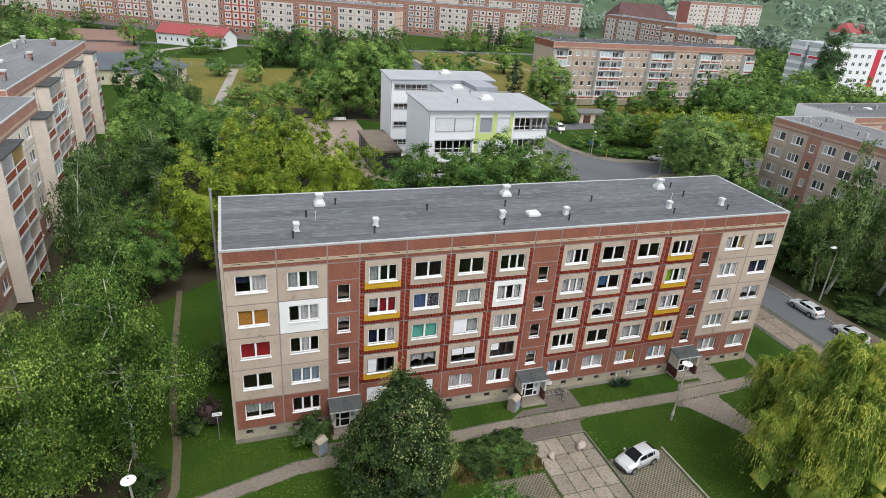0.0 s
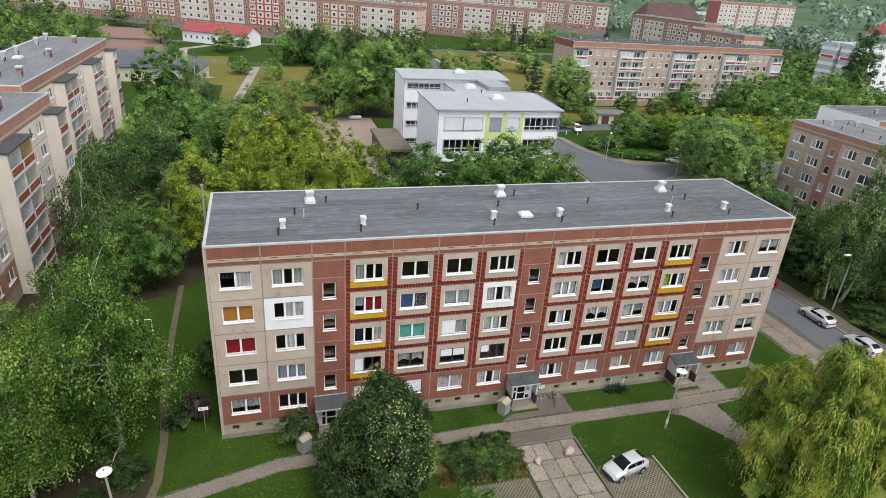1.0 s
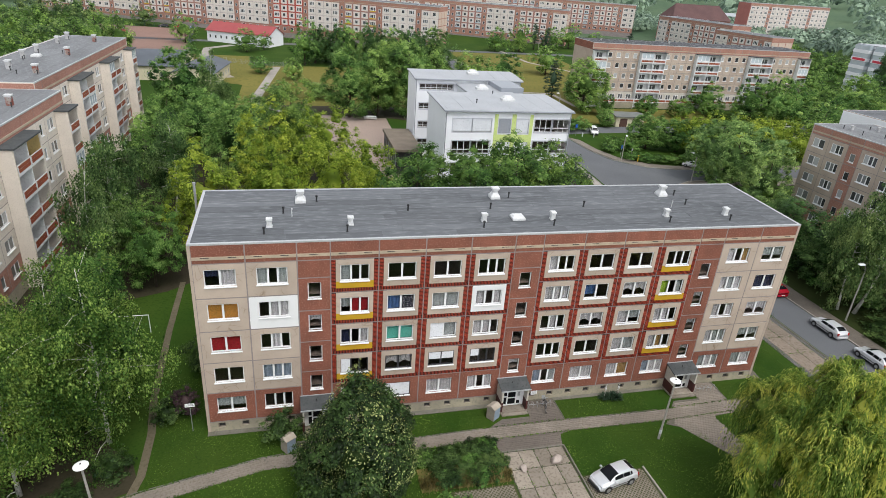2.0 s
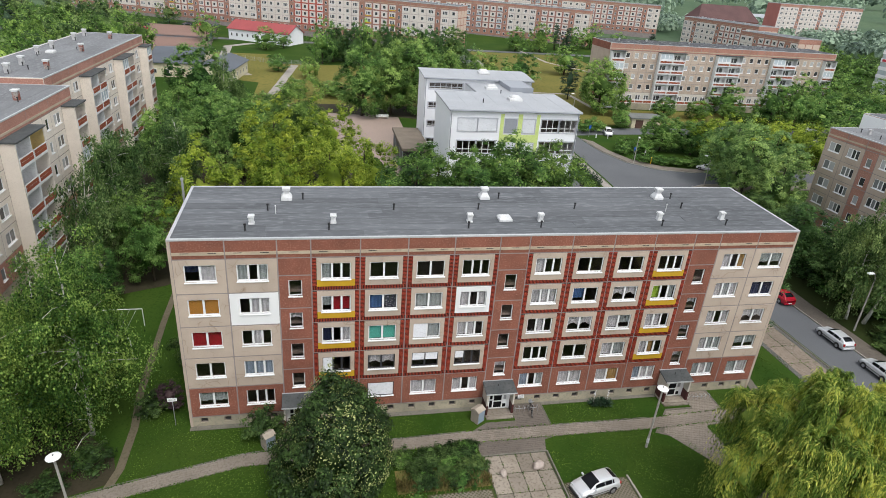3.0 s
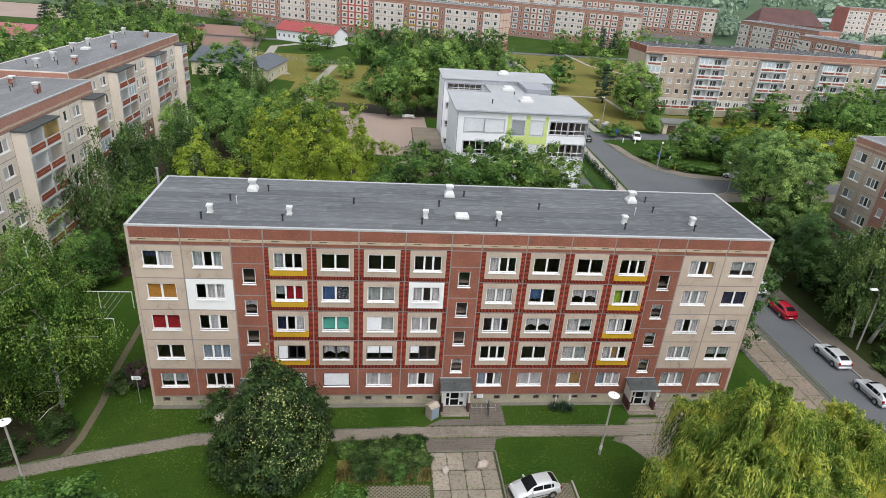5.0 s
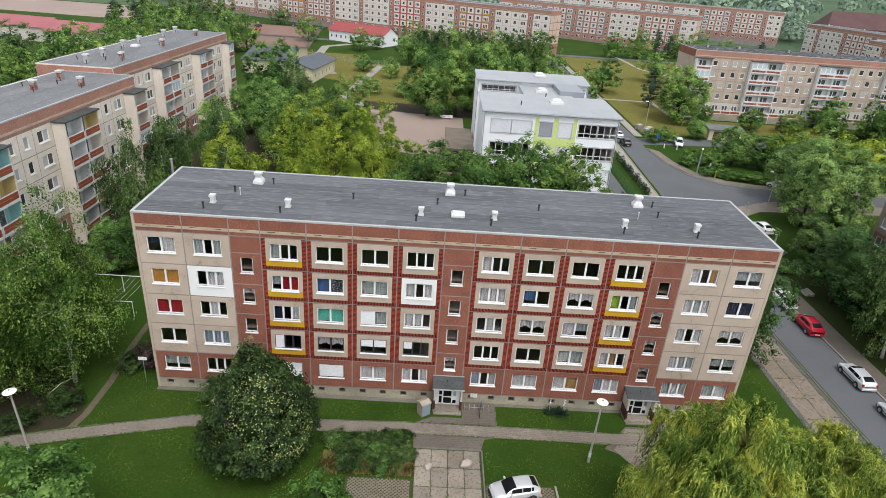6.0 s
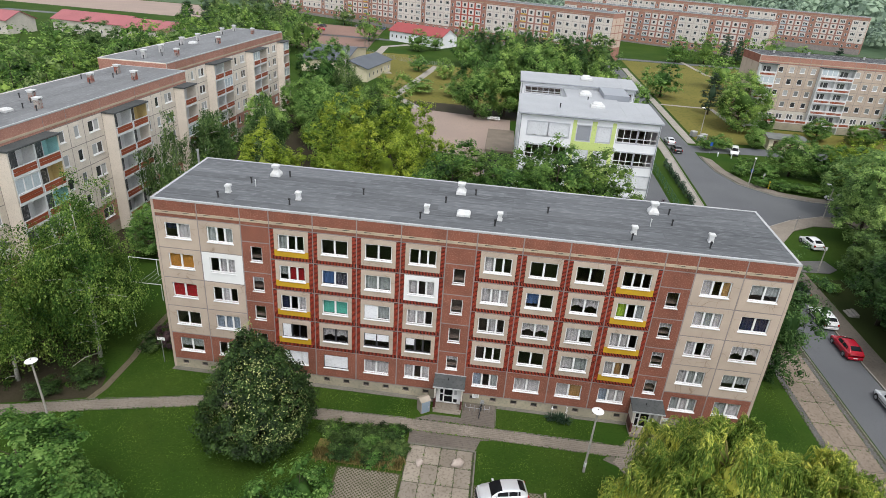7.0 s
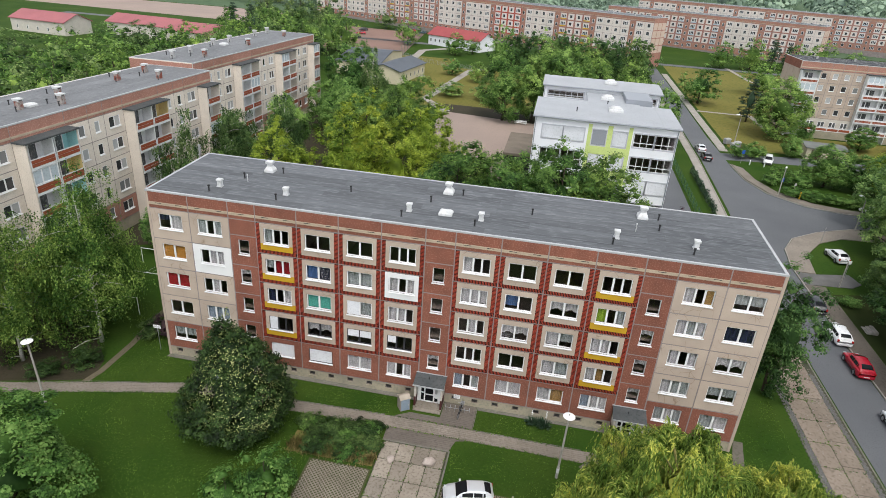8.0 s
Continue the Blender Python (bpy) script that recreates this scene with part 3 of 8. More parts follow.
part("joint", Mesher().box(0, LENGTH, 0.024, 0.29, 15.0 - G, 15.0 + G), JOINT, house)

# the roof falls slightly towards the front
for x in (-0.2, LENGTH):
    wedge = Mesher()
    wedge.v = [(x + dx, y, z) for dx in (0.0, 0.2) for y, z in ((0.0, TOP - 0.002), (DEPTH, TOP - 0.002), (DEPTH, TOP + FALL - 0.05), (0.0, TOP + 0.001))]
    wedge.f = [(0, 1, 2, 3), (7, 6, 5, 4), (0, 4, 5, 1), (1, 5, 6, 2), (2, 6, 7, 3), (3, 7, 4, 0)]
    part("gable_top", wedge, RED, house)
part("rear_top", Mesher().box(0.0, LENGTH, DEPTH - 0.25, DEPTH, TOP, TOP + FALL - 0.06), BEIGE, house)
before = set(house.children)
roof_deck(house, -0.1, LENGTH + 0.1, 0.0, DEPTH, TOP - 0.02, True, 4)
RZ = TOP
for x, y in ((7.65, 7.3), (24.4, 7.4), (41.0, 7.3)):
    roof_vent(house, x, y, RZ, "big")
    roof_vent(house, x + 1.3, y - 0.1, RZ, "pipe")
for x in (5.3, 11.3, 22.0, 27.95, 38.6, 44.55):
    roof_vent(house, x, 2.5, RZ, "small")
    roof_vent(house, x - 0.35, 1.3, RZ, "pipe")
for x in (6.3, 16.2, 23.3, 31.9, 42.1):
    roof_vent(house, x, 4.95, RZ, "pipe")
part("roof_hatch", Mesher().chamfer(-0.55, 0.55, -0.45, 0.45, 0.0, 0.32, 0.14), VENTWHITE, house, "white domed roof hatch", (25.0, 2.85, RZ))
for x in (6.95, 40.2):
    part("vent_stub", Mesher().lathe([(0.03, 0), (0.03, 0.6), (0.06, 0.62), (0.06, 0.7)], 6), VENTWHITE, house, "", (x, 4.25, RZ))
tilt = Matrix.Translation((0, 0, TOP)) @ Matrix.Rotation(math.atan(FALL / DEPTH), 4, "X") @ Matrix.Translation((0, 0, -TOP))
for ob in house.children:
    if ob not in before:
        ob.matrix_basis = tilt @ pose(*ob.location, 0, 0, math.degrees(ob.rotation_euler.z))
# flue pipe up the rear corner
part("flue_pipe", Mesher().lathe([(0.10, 0), (0.10, 17.7), (0.13, 17.7), (0.13, 17.85)], 12), STEEL, house, "stainless steel flue pipe", (-0.75, 9.5, 0.0))


def entrance(x0):
    """Door, side walls, sloping canopy and steps of one stair."""
    part("entrance_wall", Mesher().box(x0 + G, x0 + 0.35, 0.0, 0.3, 0.2, 2.45).box(x0 + 2.05, x0 + STAIR - G, 0.0, 0.3, 0.2, 2.45).box(x0 + 0.35, x0 + 2.05, 0.0, 0.3, 2.3, 2.45), RED, house)
    door = part("door", Mesher().box(0, 1.7, 0, 0.07, 0, 0.12).box(0, 1.7, 0, 0.07, 2.0, 2.1).box(0, 0.1, 0, 0.07, 0, 2.1).box(1.6, 1.7, 0, 0.07, 0, 2.1).box(0.36, 0.48, 0, 0.07, 0, 2.1).box(1.18, 1.3, 0, 0.07, 0, 2.1).box(0.1, 0.36, 0, 0.07, 0.9, 1.0)
                .box(0.48, 1.18, 0, 0.07, 0.75, 0.85).box(0.48, 1.18, 0, 0.07, 1.62, 1.72).box(1.3, 1.6, 0, 0.07, 0.5, 2.0).box(0.1, 0.36, 0, 0.07, 1.62, 1.72), PVC, house, "white plastic entrance door with glass panes", (x0 + 0.35, -0.62, 0.22))
    for a, b in ((0.121, 0.349), (2.051, 2.279)):
        part("door_surround", Mesher().box(x0 + a, x0 + b, -0.62, -0.5, 0.2, 2.36), PVC, house)
    part("door_head", Mesher().box(x0 + 0.349, x0 + 2.051, -0.62, -0.5, 2.321, 2.42), PVC, house)
    for a, b, c, d in ((0.1, 0.36, 0.12, 0.9), (0.1, 0.36, 1.0, 1.62), (0.48, 1.18, 0.12, 0.75), (0.48, 1.18, 0.85, 1.62), (0.48, 1.18, 1.72, 2.0), (1.3, 1.6, 0.12, 0.5)):
        part("pane", Mesher().box(a, b, 0.03, 0.04, c, d), CARGLASS, door)
    part("letter_box", Mesher().box(1.34, 1.56, -0.05, 0.0, 1.0, 1.5), STEEL, door)
    for sx in (x0 - 0.02, x0 + 2.28):
        side = part("porch_wall", Mesher().solid([(0, 1.15), (0.14, 1.15), (0.14, 2.36), (0, 2.36)], -1.36, -0.001), LIGHTPAINT, house, "", (sx, 0, 0))
        part("porch_base", Mesher().box(-0.01, 0.15, -1.38, -0.001, 0.0, 1.15), DARKRED, side)
        part("porch_gusset", Mesher().solid([(0, 2.36), (0.14, 2.36), (0.14, 2.46), (0, 2.46)], -0.9, -0.001), LIGHTPAINT, side)
    me = Mesher()
    me.v = [(x0 - 0.15, -1.45, 2.36), (x0 + 2.55, -1.45, 2.36), (x0 + 2.55, -0.001, 2.68), (x0 - 0.15, -0.001, 2.68), (x0 - 0.15, -1.45, 2.46), (x0 + 2.55, -1.45, 2.46), (x0 + 2.55, -0.001, 2.78), (x0 - 0.15, -0.001, 2.78)]
    me.f = [(0, 3, 2, 1), (4, 5, 6, 7), (0, 1, 5, 4), (1, 2, 6, 5), (2, 3, 7, 6), (3, 0, 4, 7)]
    part("canopy", me, CANOPY, house, "dark felt-covered sloping canopy")
    part("canopy_trim", Mesher().box(x0 - 0.17, x0 + 2.57, -1.49, -1.451, 2.35, 2.47), COPING, house)
    part("canopy_flashing", Mesher().box(x0 - 0.17, x0 + 2.57, -0.05, -0.001, 2.781, 2.84), COPING, house)
    part("canopy_pipe", Mesher().lathe([(0.03, 0), (0.03, 0.25)], 6), BLACKPIPE, house, "", (x0 + 1.1, -0.6, 2.62))
    part("porch_floor", Mesher().chamfer(x0 - 0.05, x0 + 2.45, -1.45, -0.002, 0.0, 0.2, 0.02), SLAB, house)
    part("step", Mesher().chamfer(x0 + 0.0, x0 + 2.4, -1.78, -1.452, 0.0, 0.12, 0.02), SLAB, house)


for x0 in (7.2, 24.0, 40.8):
    entrance(x0)

# ---- curtains and blinds behind the panes ----
CLOTH = {
    "S": (surf("net_curtain", (0.62, 0.64, 0.66), (0.42, 0.44, 0.46), 2.5, 20, None, 0.9, 0.1), "sheer white net curtain behind a window"),
    "G": (surf("grey_net", (0.40, 0.46, 0.46), (0.27, 0.32, 0.33), 2.5, 20, None, 0.9, 0.1), "grey-green net curtain behind a window"),
    "N": (surf("navy_cloth", (0.014, 0.022, 0.065), (0.011, 0.018, 0.05), 2, 20, None, 0.9, 0.1), "dark navy curtain behind a window"),
    "O": (surf("tan_cloth", (0.50, 0.25, 0.05), (0.44, 0.22, 0.045), 2, 20, None, 0.9, 0.1), "tan roller blind behind a window"),
    "R": (surf("red_cloth", (0.32, 0.012, 0.02), (0.25, 0.01, 0.016), 2, 20, None, 0.9, 0.1), "dark red blind behind a window"),
    "T": (surf("teal_cloth", (0.12, 0.52, 0.42), (0.10, 0.45, 0.37), 2, 20, None, 0.9, 0.1), "turquoise blind behind a window"),
    "B": (surf("blue_cloth", (0.07, 0.15, 0.34), (0.05, 0.12, 0.27), 2, 20, None, 0.9, 0.1), "blue curtain behind a window"),
    "A": (surf("paleblue_cloth", (0.30, 0.38, 0.47), (0.22, 0.29, 0.37), 2, 20, None, 0.9, 0.1), "pale blue-grey curtain behind a window"),
    "P": (surf("speckled_cloth", (0.03, 0.035, 0.06), (0.02, 0.025, 0.05), 2, 9, (0.6, 0.62, 0.66), 0.9, 0.1), "black and white speckled curtain behind a window"),
    "L": (surf("lime_cloth", (0.34, 0.55, 0.06), (0.28, 0.46, 0.05), 2, 20, None, 0.9, 0.1), "lime green curtain behind a window"),
    "Y": (surf("ochre_cloth", (0.40, 0.26, 0.10), (0.33, 0.21, 0.08), 2, 20, None, 0.9, 0.1), "ochre curtain behind a window"),
    "W": (surf("shutter_white", (0.72, 0.73, 0.76), (0.66, 0.67, 0.70), 1, 8, None, 0.6, 0.05), "closed white roller shutter"),
}


def cloth_mesh(w, z0, z1, swag, m, fold=1.0):
    """A hanging cloth in folds; swag lifts its middle."""
    me = Mesher()
    n = 24
    for k in range(n + 1):
        u = k / n
        y = fold * (0.035 * math.sin(u * w * 22) + 0.02 * math.sin(u * w * 9 + 1))
        lift = swag * (math.sin(math.pi * u) ** 2)
        me.v += [(u * w, y, z0 + lift), (u * w, y, z1)]
    me.f = [(2 * k, 2 * k + 2, 2 * k + 3, 2 * k + 1) for k in range(n)]
    return me.done("curtain", m, True)


def slat_mesh(w, z0, z1, m):
    me = Mesher()
    n = int((z1 - z0) / 0.056)
    for k in range(n + 1):
        for y, dz in ((0.0, 0.0), (0.0, 0.044), (0.016, 0.05)):
            me.v += [(0, y, z0 + 0.056 * k + dz), (w, y, z0 + 0.056 * k + dz)]
    me.f = [(2 * k, 2 * k + 1, 2 * k + 3, 2 * k + 2) for k in range(3 * n + 2)]
    return me.done("blind", m)


# storeys from the top down, one letter to a pane, for each column of windows
LOOKS = {0: "VS OO RR DD GG", 1: "GDG DSS DSD AAA DDD", 3: "GDD gRR NDS WDD WWW", 4: "DD BP TT ss WW", 5: "DD GG WG HH SS", 6: "DDD SDS SSD hDD SDS",
         8: "SDD SSS DSD DDD ADG", 9: "DD bD ss DD SS", 10: "DD ss SG SG SY", 11: "DDD LDG SSD SYD ASS", 13: "SDY SGS SDS SGG GSG", 14: "GG NN ss GG GS"}
for c, text in LOOKS.items():
    shares = {"2": (0.5, 0.5), "3": (0.37, 0.315, 0.315)}[window_kind(c)]
    for r, codes in zip((4, 3, 2, 1, 0), text.split()):
        x = EDGES[c] + 0.70
        z0 = BASE + 2.8 * r + 0.98
        for share, code in zip(shares, codes):
            pw = share * 2.2
            if codes == "WW":
                # one shutter over the whole window
                pw, code = (2.2, "W") if x < EDGES[c] + 0.8 else (0.0, "D")
            low, high, swag, key = 0.06, 1.29, 0.0, code.upper()
            if code == "s":
                low, swag = 0.42, 0.22
            elif code in "Gg" and (c + r) % 3 == 0:
                low = 0.45
            elif code in "b":
                low = 0.3
            if code == "V":
                key, low = "N", 0.75
            if code in "Hh":
                key, low = "W", 0.62
            if key != "D":
                m, label = CLOTH[key]
                front = key == "W"
                if front:
                    me = shared(("slats", round(pw, 2), low), lambda: slat_mesh(pw - 0.1, low, high, m))
                    lone("roller_shutter", me, None, label if low < 0.5 else "half-lowered white roller shutter", "shutter", "roller shutters", m=pose(x + 0.05, 0.06 if r == 0 else 0.005, z0))
                else:
                    me = shared(("cloth", round(pw, 2), low, high, swag, key), lambda: cloth_mesh(pw - 0.06, low, high, swag, m, 0.05 if key in "ORT" else 1.0))
                    lone("curtain", me, None, label, "curtain", "window curtains", m=pose(x + 0.03, 0.20 + 0.01 * (r % 2), z0))
            x += pw
for c, r in ((4, 0), (5, 1), (6, 1)):
    rail = hollow(2.2, 1.35, (0.06, 2.14, 0.06, 1.29), -0.012, 0.0)
    lone("shutter_frame", rail.done("shutter_frame", DARKFRAME), None, "black guide rails of a roller shutter", "frame", "shutter frames", m=pose(EDGES[c] + 0.70, 0.045 if r == 0 else -0.002, BASE + 2.8 * r + 0.98))
for c in (2, 7, 12):
    for k, z in enumerate((9.0, 6.2, 3.4)):
        if (c, k) in ((2, 0), (7, 2), (12, 0), (12, 1), (12, 2)):
            me = shared(("cloth_stair",), lambda: cloth_mesh(0.9, 0.75, 1.3, 0.12, CLOTH["S"][0]))
            lone("curtain", me, None, "short scalloped net curtain in a stair window", "curtain", "window curtains", m=pose(EDGES[c] + 0.75, 0.25, z))


# ---- roads, paths and courts ----
def plate(name, ring, lift, material, label, category, thick=0.3):
    return tagged(new(name, ground_plate(name, ring, lift, material, thick)), label, category, "", "structure")


# street along the gable, and the road that leaves it behind the house
STREET = [(62.0, -160), (67.3, -160), (67.3, 40), (68.2, 46), (70.5, 50.5), (75.5, 54.5), (82, 57.8), (100, 58.5), (135, 58.5), (135, 64.3), (100, 64.5), (83.5, 64.6), (77.5, 66.2), (72.5, 71.0), (70.2, 78.0), (69.6, 86),
          (69.6, 91), (80, 92.5), (118, 95), (150, 96), (150, 101), (118, 100.5), (84, 98.5), (78, 97.5), (69.6, 96.2), (69.2, 110), (69.5, 140), (69.5, 222), (64.5, 222), (64.3, 90), (63.4, 60), (62.2, 40)]
plate("road", STREET, 0.015, ASPHALT, "worn grey asphalt street with a side road", "road", 0.25)
plate("road", [(-200, 222.0), (240, 222.0), (240, 227), (-200, 227)], 0.02, ASPHALT, "grey asphalt road along the far blocks", "road")
# sidewalks
plate("pavement", [(67.5, -160), (70.0, -160), (70.0, 34.8), (67.5, 34.8)], 0.11, SIDEWALK, "dark worn flagged sidewalk beside the street", "pavement")
plate("pavement", [(67.5, 38.6), (70.1, 38.6), (71.0, 44.8), (74.4, 49.9), (78.6, 52.8), (100, 54.5), (135, 55), (135, 58.3), (100, 58.3), (82, 57.6), (75.6, 54.3), (70.7, 50.3), (68.4, 45.9), (67.5, 40)], 0.11, PAVER, "pale flagged sidewalk round the grass corner", "pavement")
plate("pavement", [(67.5, 34.9), (73.6, 35.6), (75.2, 37.0), (74.6, 39.6), (70.2, 38.5), (67.5, 38.5)], 0.06, COBBLE, "grey paved drive over the sidewalk", "pavement")
plate("pavement", [(70.6, 78.5), (73, 71.4), (77.8, 66.6), (83.6, 64.9), (100, 64.8), (120, 64.6), (120, 66.6), (100, 66.8), (84.4, 66.9), (79.2, 68.5), (74.6, 73.0), (72.5, 79.0), (71.8, 86), (70.0, 88)], 0.11, PAVER, "curved sidewalk round the shrub island", "pavement")
plate("pavement", [(61.8, 42), (62.6, 60), (63.6, 90), (63.9, 160), (62.3, 160), (62.0, 90), (61.2, 60), (60.4, 42)], 0.10, KERB, "narrow sidewalk along the school road", "pavement")
plate("pavement", [(69.7, 98), (71.6, 98), (71.8, 200), (69.9, 200)], 0.10, KERB, "narrow sidewalk beside the meadow", "pavement")
# concrete parking strip along the street
plate("parking_strip", [(57.2, -60), (61.8, -60), (61.9, 30), (57.3, 30)], 0.02, PAVEBED, "bed of the old concrete parking strip", "pavement")
plate("service_yard", [(52.2, 47), (57.0, 47), (57.2, 84), (52.2, 84)], 0.02, ASPHALT, "grey asphalt strip beside the school", "pavement")
plate("school_court", [(8, 76), (29.2, 70), (29.2, 106), (31, 112), (4, 112)], 0.02, GRAVEL, "pinkish gravel school yard", "court")
plate("school_court", [(23.5, 60), (29.2, 60), (29.2, 72), (21, 74)], 0.022, GRAVEL, "gravel beside the school annexe", "court")
plate("sports_court", [(-60, 190), (-26, 186), (-33, 258), (-74, 262)], 0.02, REDCOURT, "reddish clay sports court", "court")
plate("sports_court", [(-260, 255), (-120, 245), (-120, 300), (-260, 300)], 0.02, GRAVEL, "pale orange running track field", "court")
plate("meadow", [(72.5, 100), (125, 106), (125, 119), (89.0, 119), (89.0, 133), (116, 136), (120, 221), (73, 221)], 0.018, MEADOW, "dry yellow-green mown meadow", "meadow")
plate("meadow", [(-6, 112), (60, 116), (60, 176), (-6, 172)], 0.012, MEADOW, "dry yellow-green playing meadow", "meadow")
plate("meadow", [(-30, 150), (-6, 140), (-6, 190), (-26, 190)], 0.014, MEADOW, "dry grass beside the sports court", "meadow")
plate("path", strip([(72, 139), (86, 138.5)], 1.3), 0.05, KERB, "narrow pale path over the meadow", "path")
plate("path", strip([(86, 139), (86.5, 121)], 1.3), 0.05, KERB, "narrow pale path over the meadow", "path")
plate("path", strip([(99, 230), (101, 200), (112, 180)], 1.5), 0.05, KERB, "narrow pale path over the meadow", "path")
plate("path", strip([(3, 170), (-2, 120), (6, 108)], 2.4), 0.05, KERB, "pale path behind the school yard", "path")
plate("path", strip([(-14, 215), (-22, 205), (-20, 170), (-10, 150)], 3.0), 0.05, KERB, "pale drive to the low house", "path")
plate("parking", [(-100, 225), (-64, 200), (-50, 120), (-58, 120), (-76, 190), (-112, 215)], 0.03, ASPHALT, "grey car park beside the sports court", "road")
plate("parking", [(118, 86), (150, 84), (172, 94), (168, 107), (140, 100), (120, 95)], 0.025, ASPHALT, "grey car park among the eastern trees", "road")
plate("dirt_path", strip([(-5.7, 26), (-5.6, 16), (-5.1, 4.8), (-4.5, 0.5), (-4.4, -4.0), (-5.0, -7.0)], 0.6), 0.02, PATHDIRT, "trodden bare path beside the house", "path")
# Earth plate with the birches' shade put into its colour.
plate("bare_ground", [(-22, -9), (-12, -7.6), (-6.5, -6.0), (-4.3, -5.2), (-5.2, -2.6), (-8.2, 0.5), (-10.5, 4), (-22, 7)], 0.012, DIRT, "bare earth under the birches, their shade in its colour", "ground")
# front walkway
WALK_W = [(-40, -14.0), (-9.6, -7.9), (-3.8, -6.2), (0.3, -5.15), (4.2, -4.15), (14.5, -3.9), (22.6, -3.65), (30, -3.65), (38, -3.75), (48, -3.4)]
plate("walkway_bed", strip(WALK_W, 1.35), 0.012, WALKBED, "earth joints of the flagged front walkway", "path")
plate("forecourt_bed", [(22.5, -5.9), (27.9, -5.9), (28.3, -4.6), (29.4, -4.3), (29.4, 0.05), (26.5, 0.05), (26.5, -2.1), (23.9, -2.1), (22.4, -3.0)], 0.016, WALKBED, "flagged forecourt before the middle entrance", "path")
plate("forecourt_bed", [(38.2, -4.9), (40.7, -2.1), (43.3, -2.1), (43.3, 0.05), (46.1, 0.05), (46.0, -3.0), (50.2, -2.9), (51.2, 1.5), (52.0, 1.5), (51.0, -3.9), (43.2, -4.6), (43.5, -7.3), (43.9, -10.0), (44.6, -20), (42.6, -20), (41.6, -9.0), (39.6, -5.6)], 0.017, WALKBED, "flagged forecourt before the end entrance", "path")
plate("forecourt_bed", [(6.0, -4.2), (6.7, -2.1), (9.7, -2.1), (10.2, -4.0)], 0.018, WALKBED, "flagged forecourt before the first entrance", "path")
plate("gravel_edge", [(-0.2, -0.45), (7.1, -0.45), (7.1, 0.05), (-0.2, 0.05)], 0.03, EDGE, "splash strip of old slabs along the plinth", "pavement")
plate("gravel_edge", [(9.7, -0.45), (23.9, -0.45), (23.9, 0.05), (9.7, 0.05)], 0.03, EDGE, "splash strip of old slabs along the plinth", "pavement")
plate("gravel_edge", [(29.5, -0.35), (40.7, -0.35), (40.7, 0.05), (29.5, 0.05)], 0.03, EDGE, "splash strip of old slabs along the plinth", "pavement")
plate("bed", [(22.6, -5.95), (27.95, -5.95), (27.9, -30), (22.7, -30)], 0.010, PAVEBED, "bed of the concrete slab drive", "path")
plate("paver_bed", [(17.6, -9.2), (22.55, -9.2), (22.6, -22), (17.8, -22)], 0.012, surf("soil_grass_mix", (0.05, 0.065, 0.018), (0.075, 0.07, 0.035), 0.8, 6.0, None, 0.95, 0.4), "grassy bed of the grid pavers", "pavement")
plate("paver_bed", [(28.05, -9.3), (33.3, -9.3), (33.5, -22), (28.05, -22)], 0.012, bpy.data.materials["soil_grass_mix"], "grassy bed of the grid pavers", "pavement")
plate("rough_bed", [(15.5, -8.9), (22.5, -8.9), (22.5, -6.6), (15.5, -6.6)], 0.014, surf("straw_grass", (0.20, 0.15, 0.05), (0.10, 0.11, 0.03), 0.7, 5.0, None, 0.95, 0.5), "strip of tall dry grass", "ground")
# kerbs
def kerb_line(points, height=0.13, width=0.14, label="low concrete kerb"):
    tagged(new("kerb", ground_plate("kerb", strip(points, width), height, KERB if height >= 0.1 else EDGE, 0.3)), label, "kerb", "kerbs", "structure")


kerb_line([(67.42, -160), (67.42, 40), (68.3, 45.9), (70.6, 50.4), (75.55, 54.4), (82, 57.7), (100, 58.4), (135, 58.4)])
kerb_line([(61.93, -60), (61.95, 30)], 0.05, 0.16)
kerb_line([(69.75, 88), (70.3, 78.2), (72.6, 71.2), (77.6, 66.4), (83.5, 64.75), (100, 64.65), (120, 64.5)])
kerb_line([(61.9, 42), (62.75, 60), (63.75, 90), (64.1, 160)], 0.12)
kerb_line([(28.0, -5.9), (28.0, -24)], 0.09, 0.12)
kerb_line([(22.55, -5.9), (27.95, -5.9)], 0.08, 0.14)
kerb_line([(33.4, -9.2), (33.7, -22)], 0.1, 0.14)
kerb_line([(-9.9, -7.3), (-4.2, -5.5), (0.0, -4.5), (3.9, -3.5), (6.0, -3.3)], 0.05, 0.07)
kerb_line([(29.45, 0.0), (29.45, -2.95), (38.4, -3.0)], 0.05, 0.07)
kerb_line([(10.2, -3.25), (14.3, -3.2), (21.9, -2.95)], 0.05, 0.07)
kerb_line([(46.15, 0.0), (46.05, -2.75), (50.1, -2.7)], 0.05, 0.07)
kerb_line([(57.25, -60), (57.3, 30)], 0.04, 0.1)
# Plates whose dark colour stands for the shade under the trees.
plate("bare_ground", [(70.2, -20), (88.2, -20), (88.2, 45), (82, 45), (76.5, 34.5), (70.2, 33)], 0.012, UNDERWOOD, "ground under the street trees, their shade in its colour", "ground")
plate("bare_ground", [(-22, 18), (-7, 24), (-2, 28), (20, 30), (20, 62), (-22, 100)], 0.012, DIRT, "earth between the trees behind the house, their shade in its colour", "ground")
plate("bare_ground", [(4, 108), (31, 104), (52, 92), (60, 100), (60, 116), (4, 116)], 0.03, DIRT, "earth under the school trees, their shade in its colour", "ground")


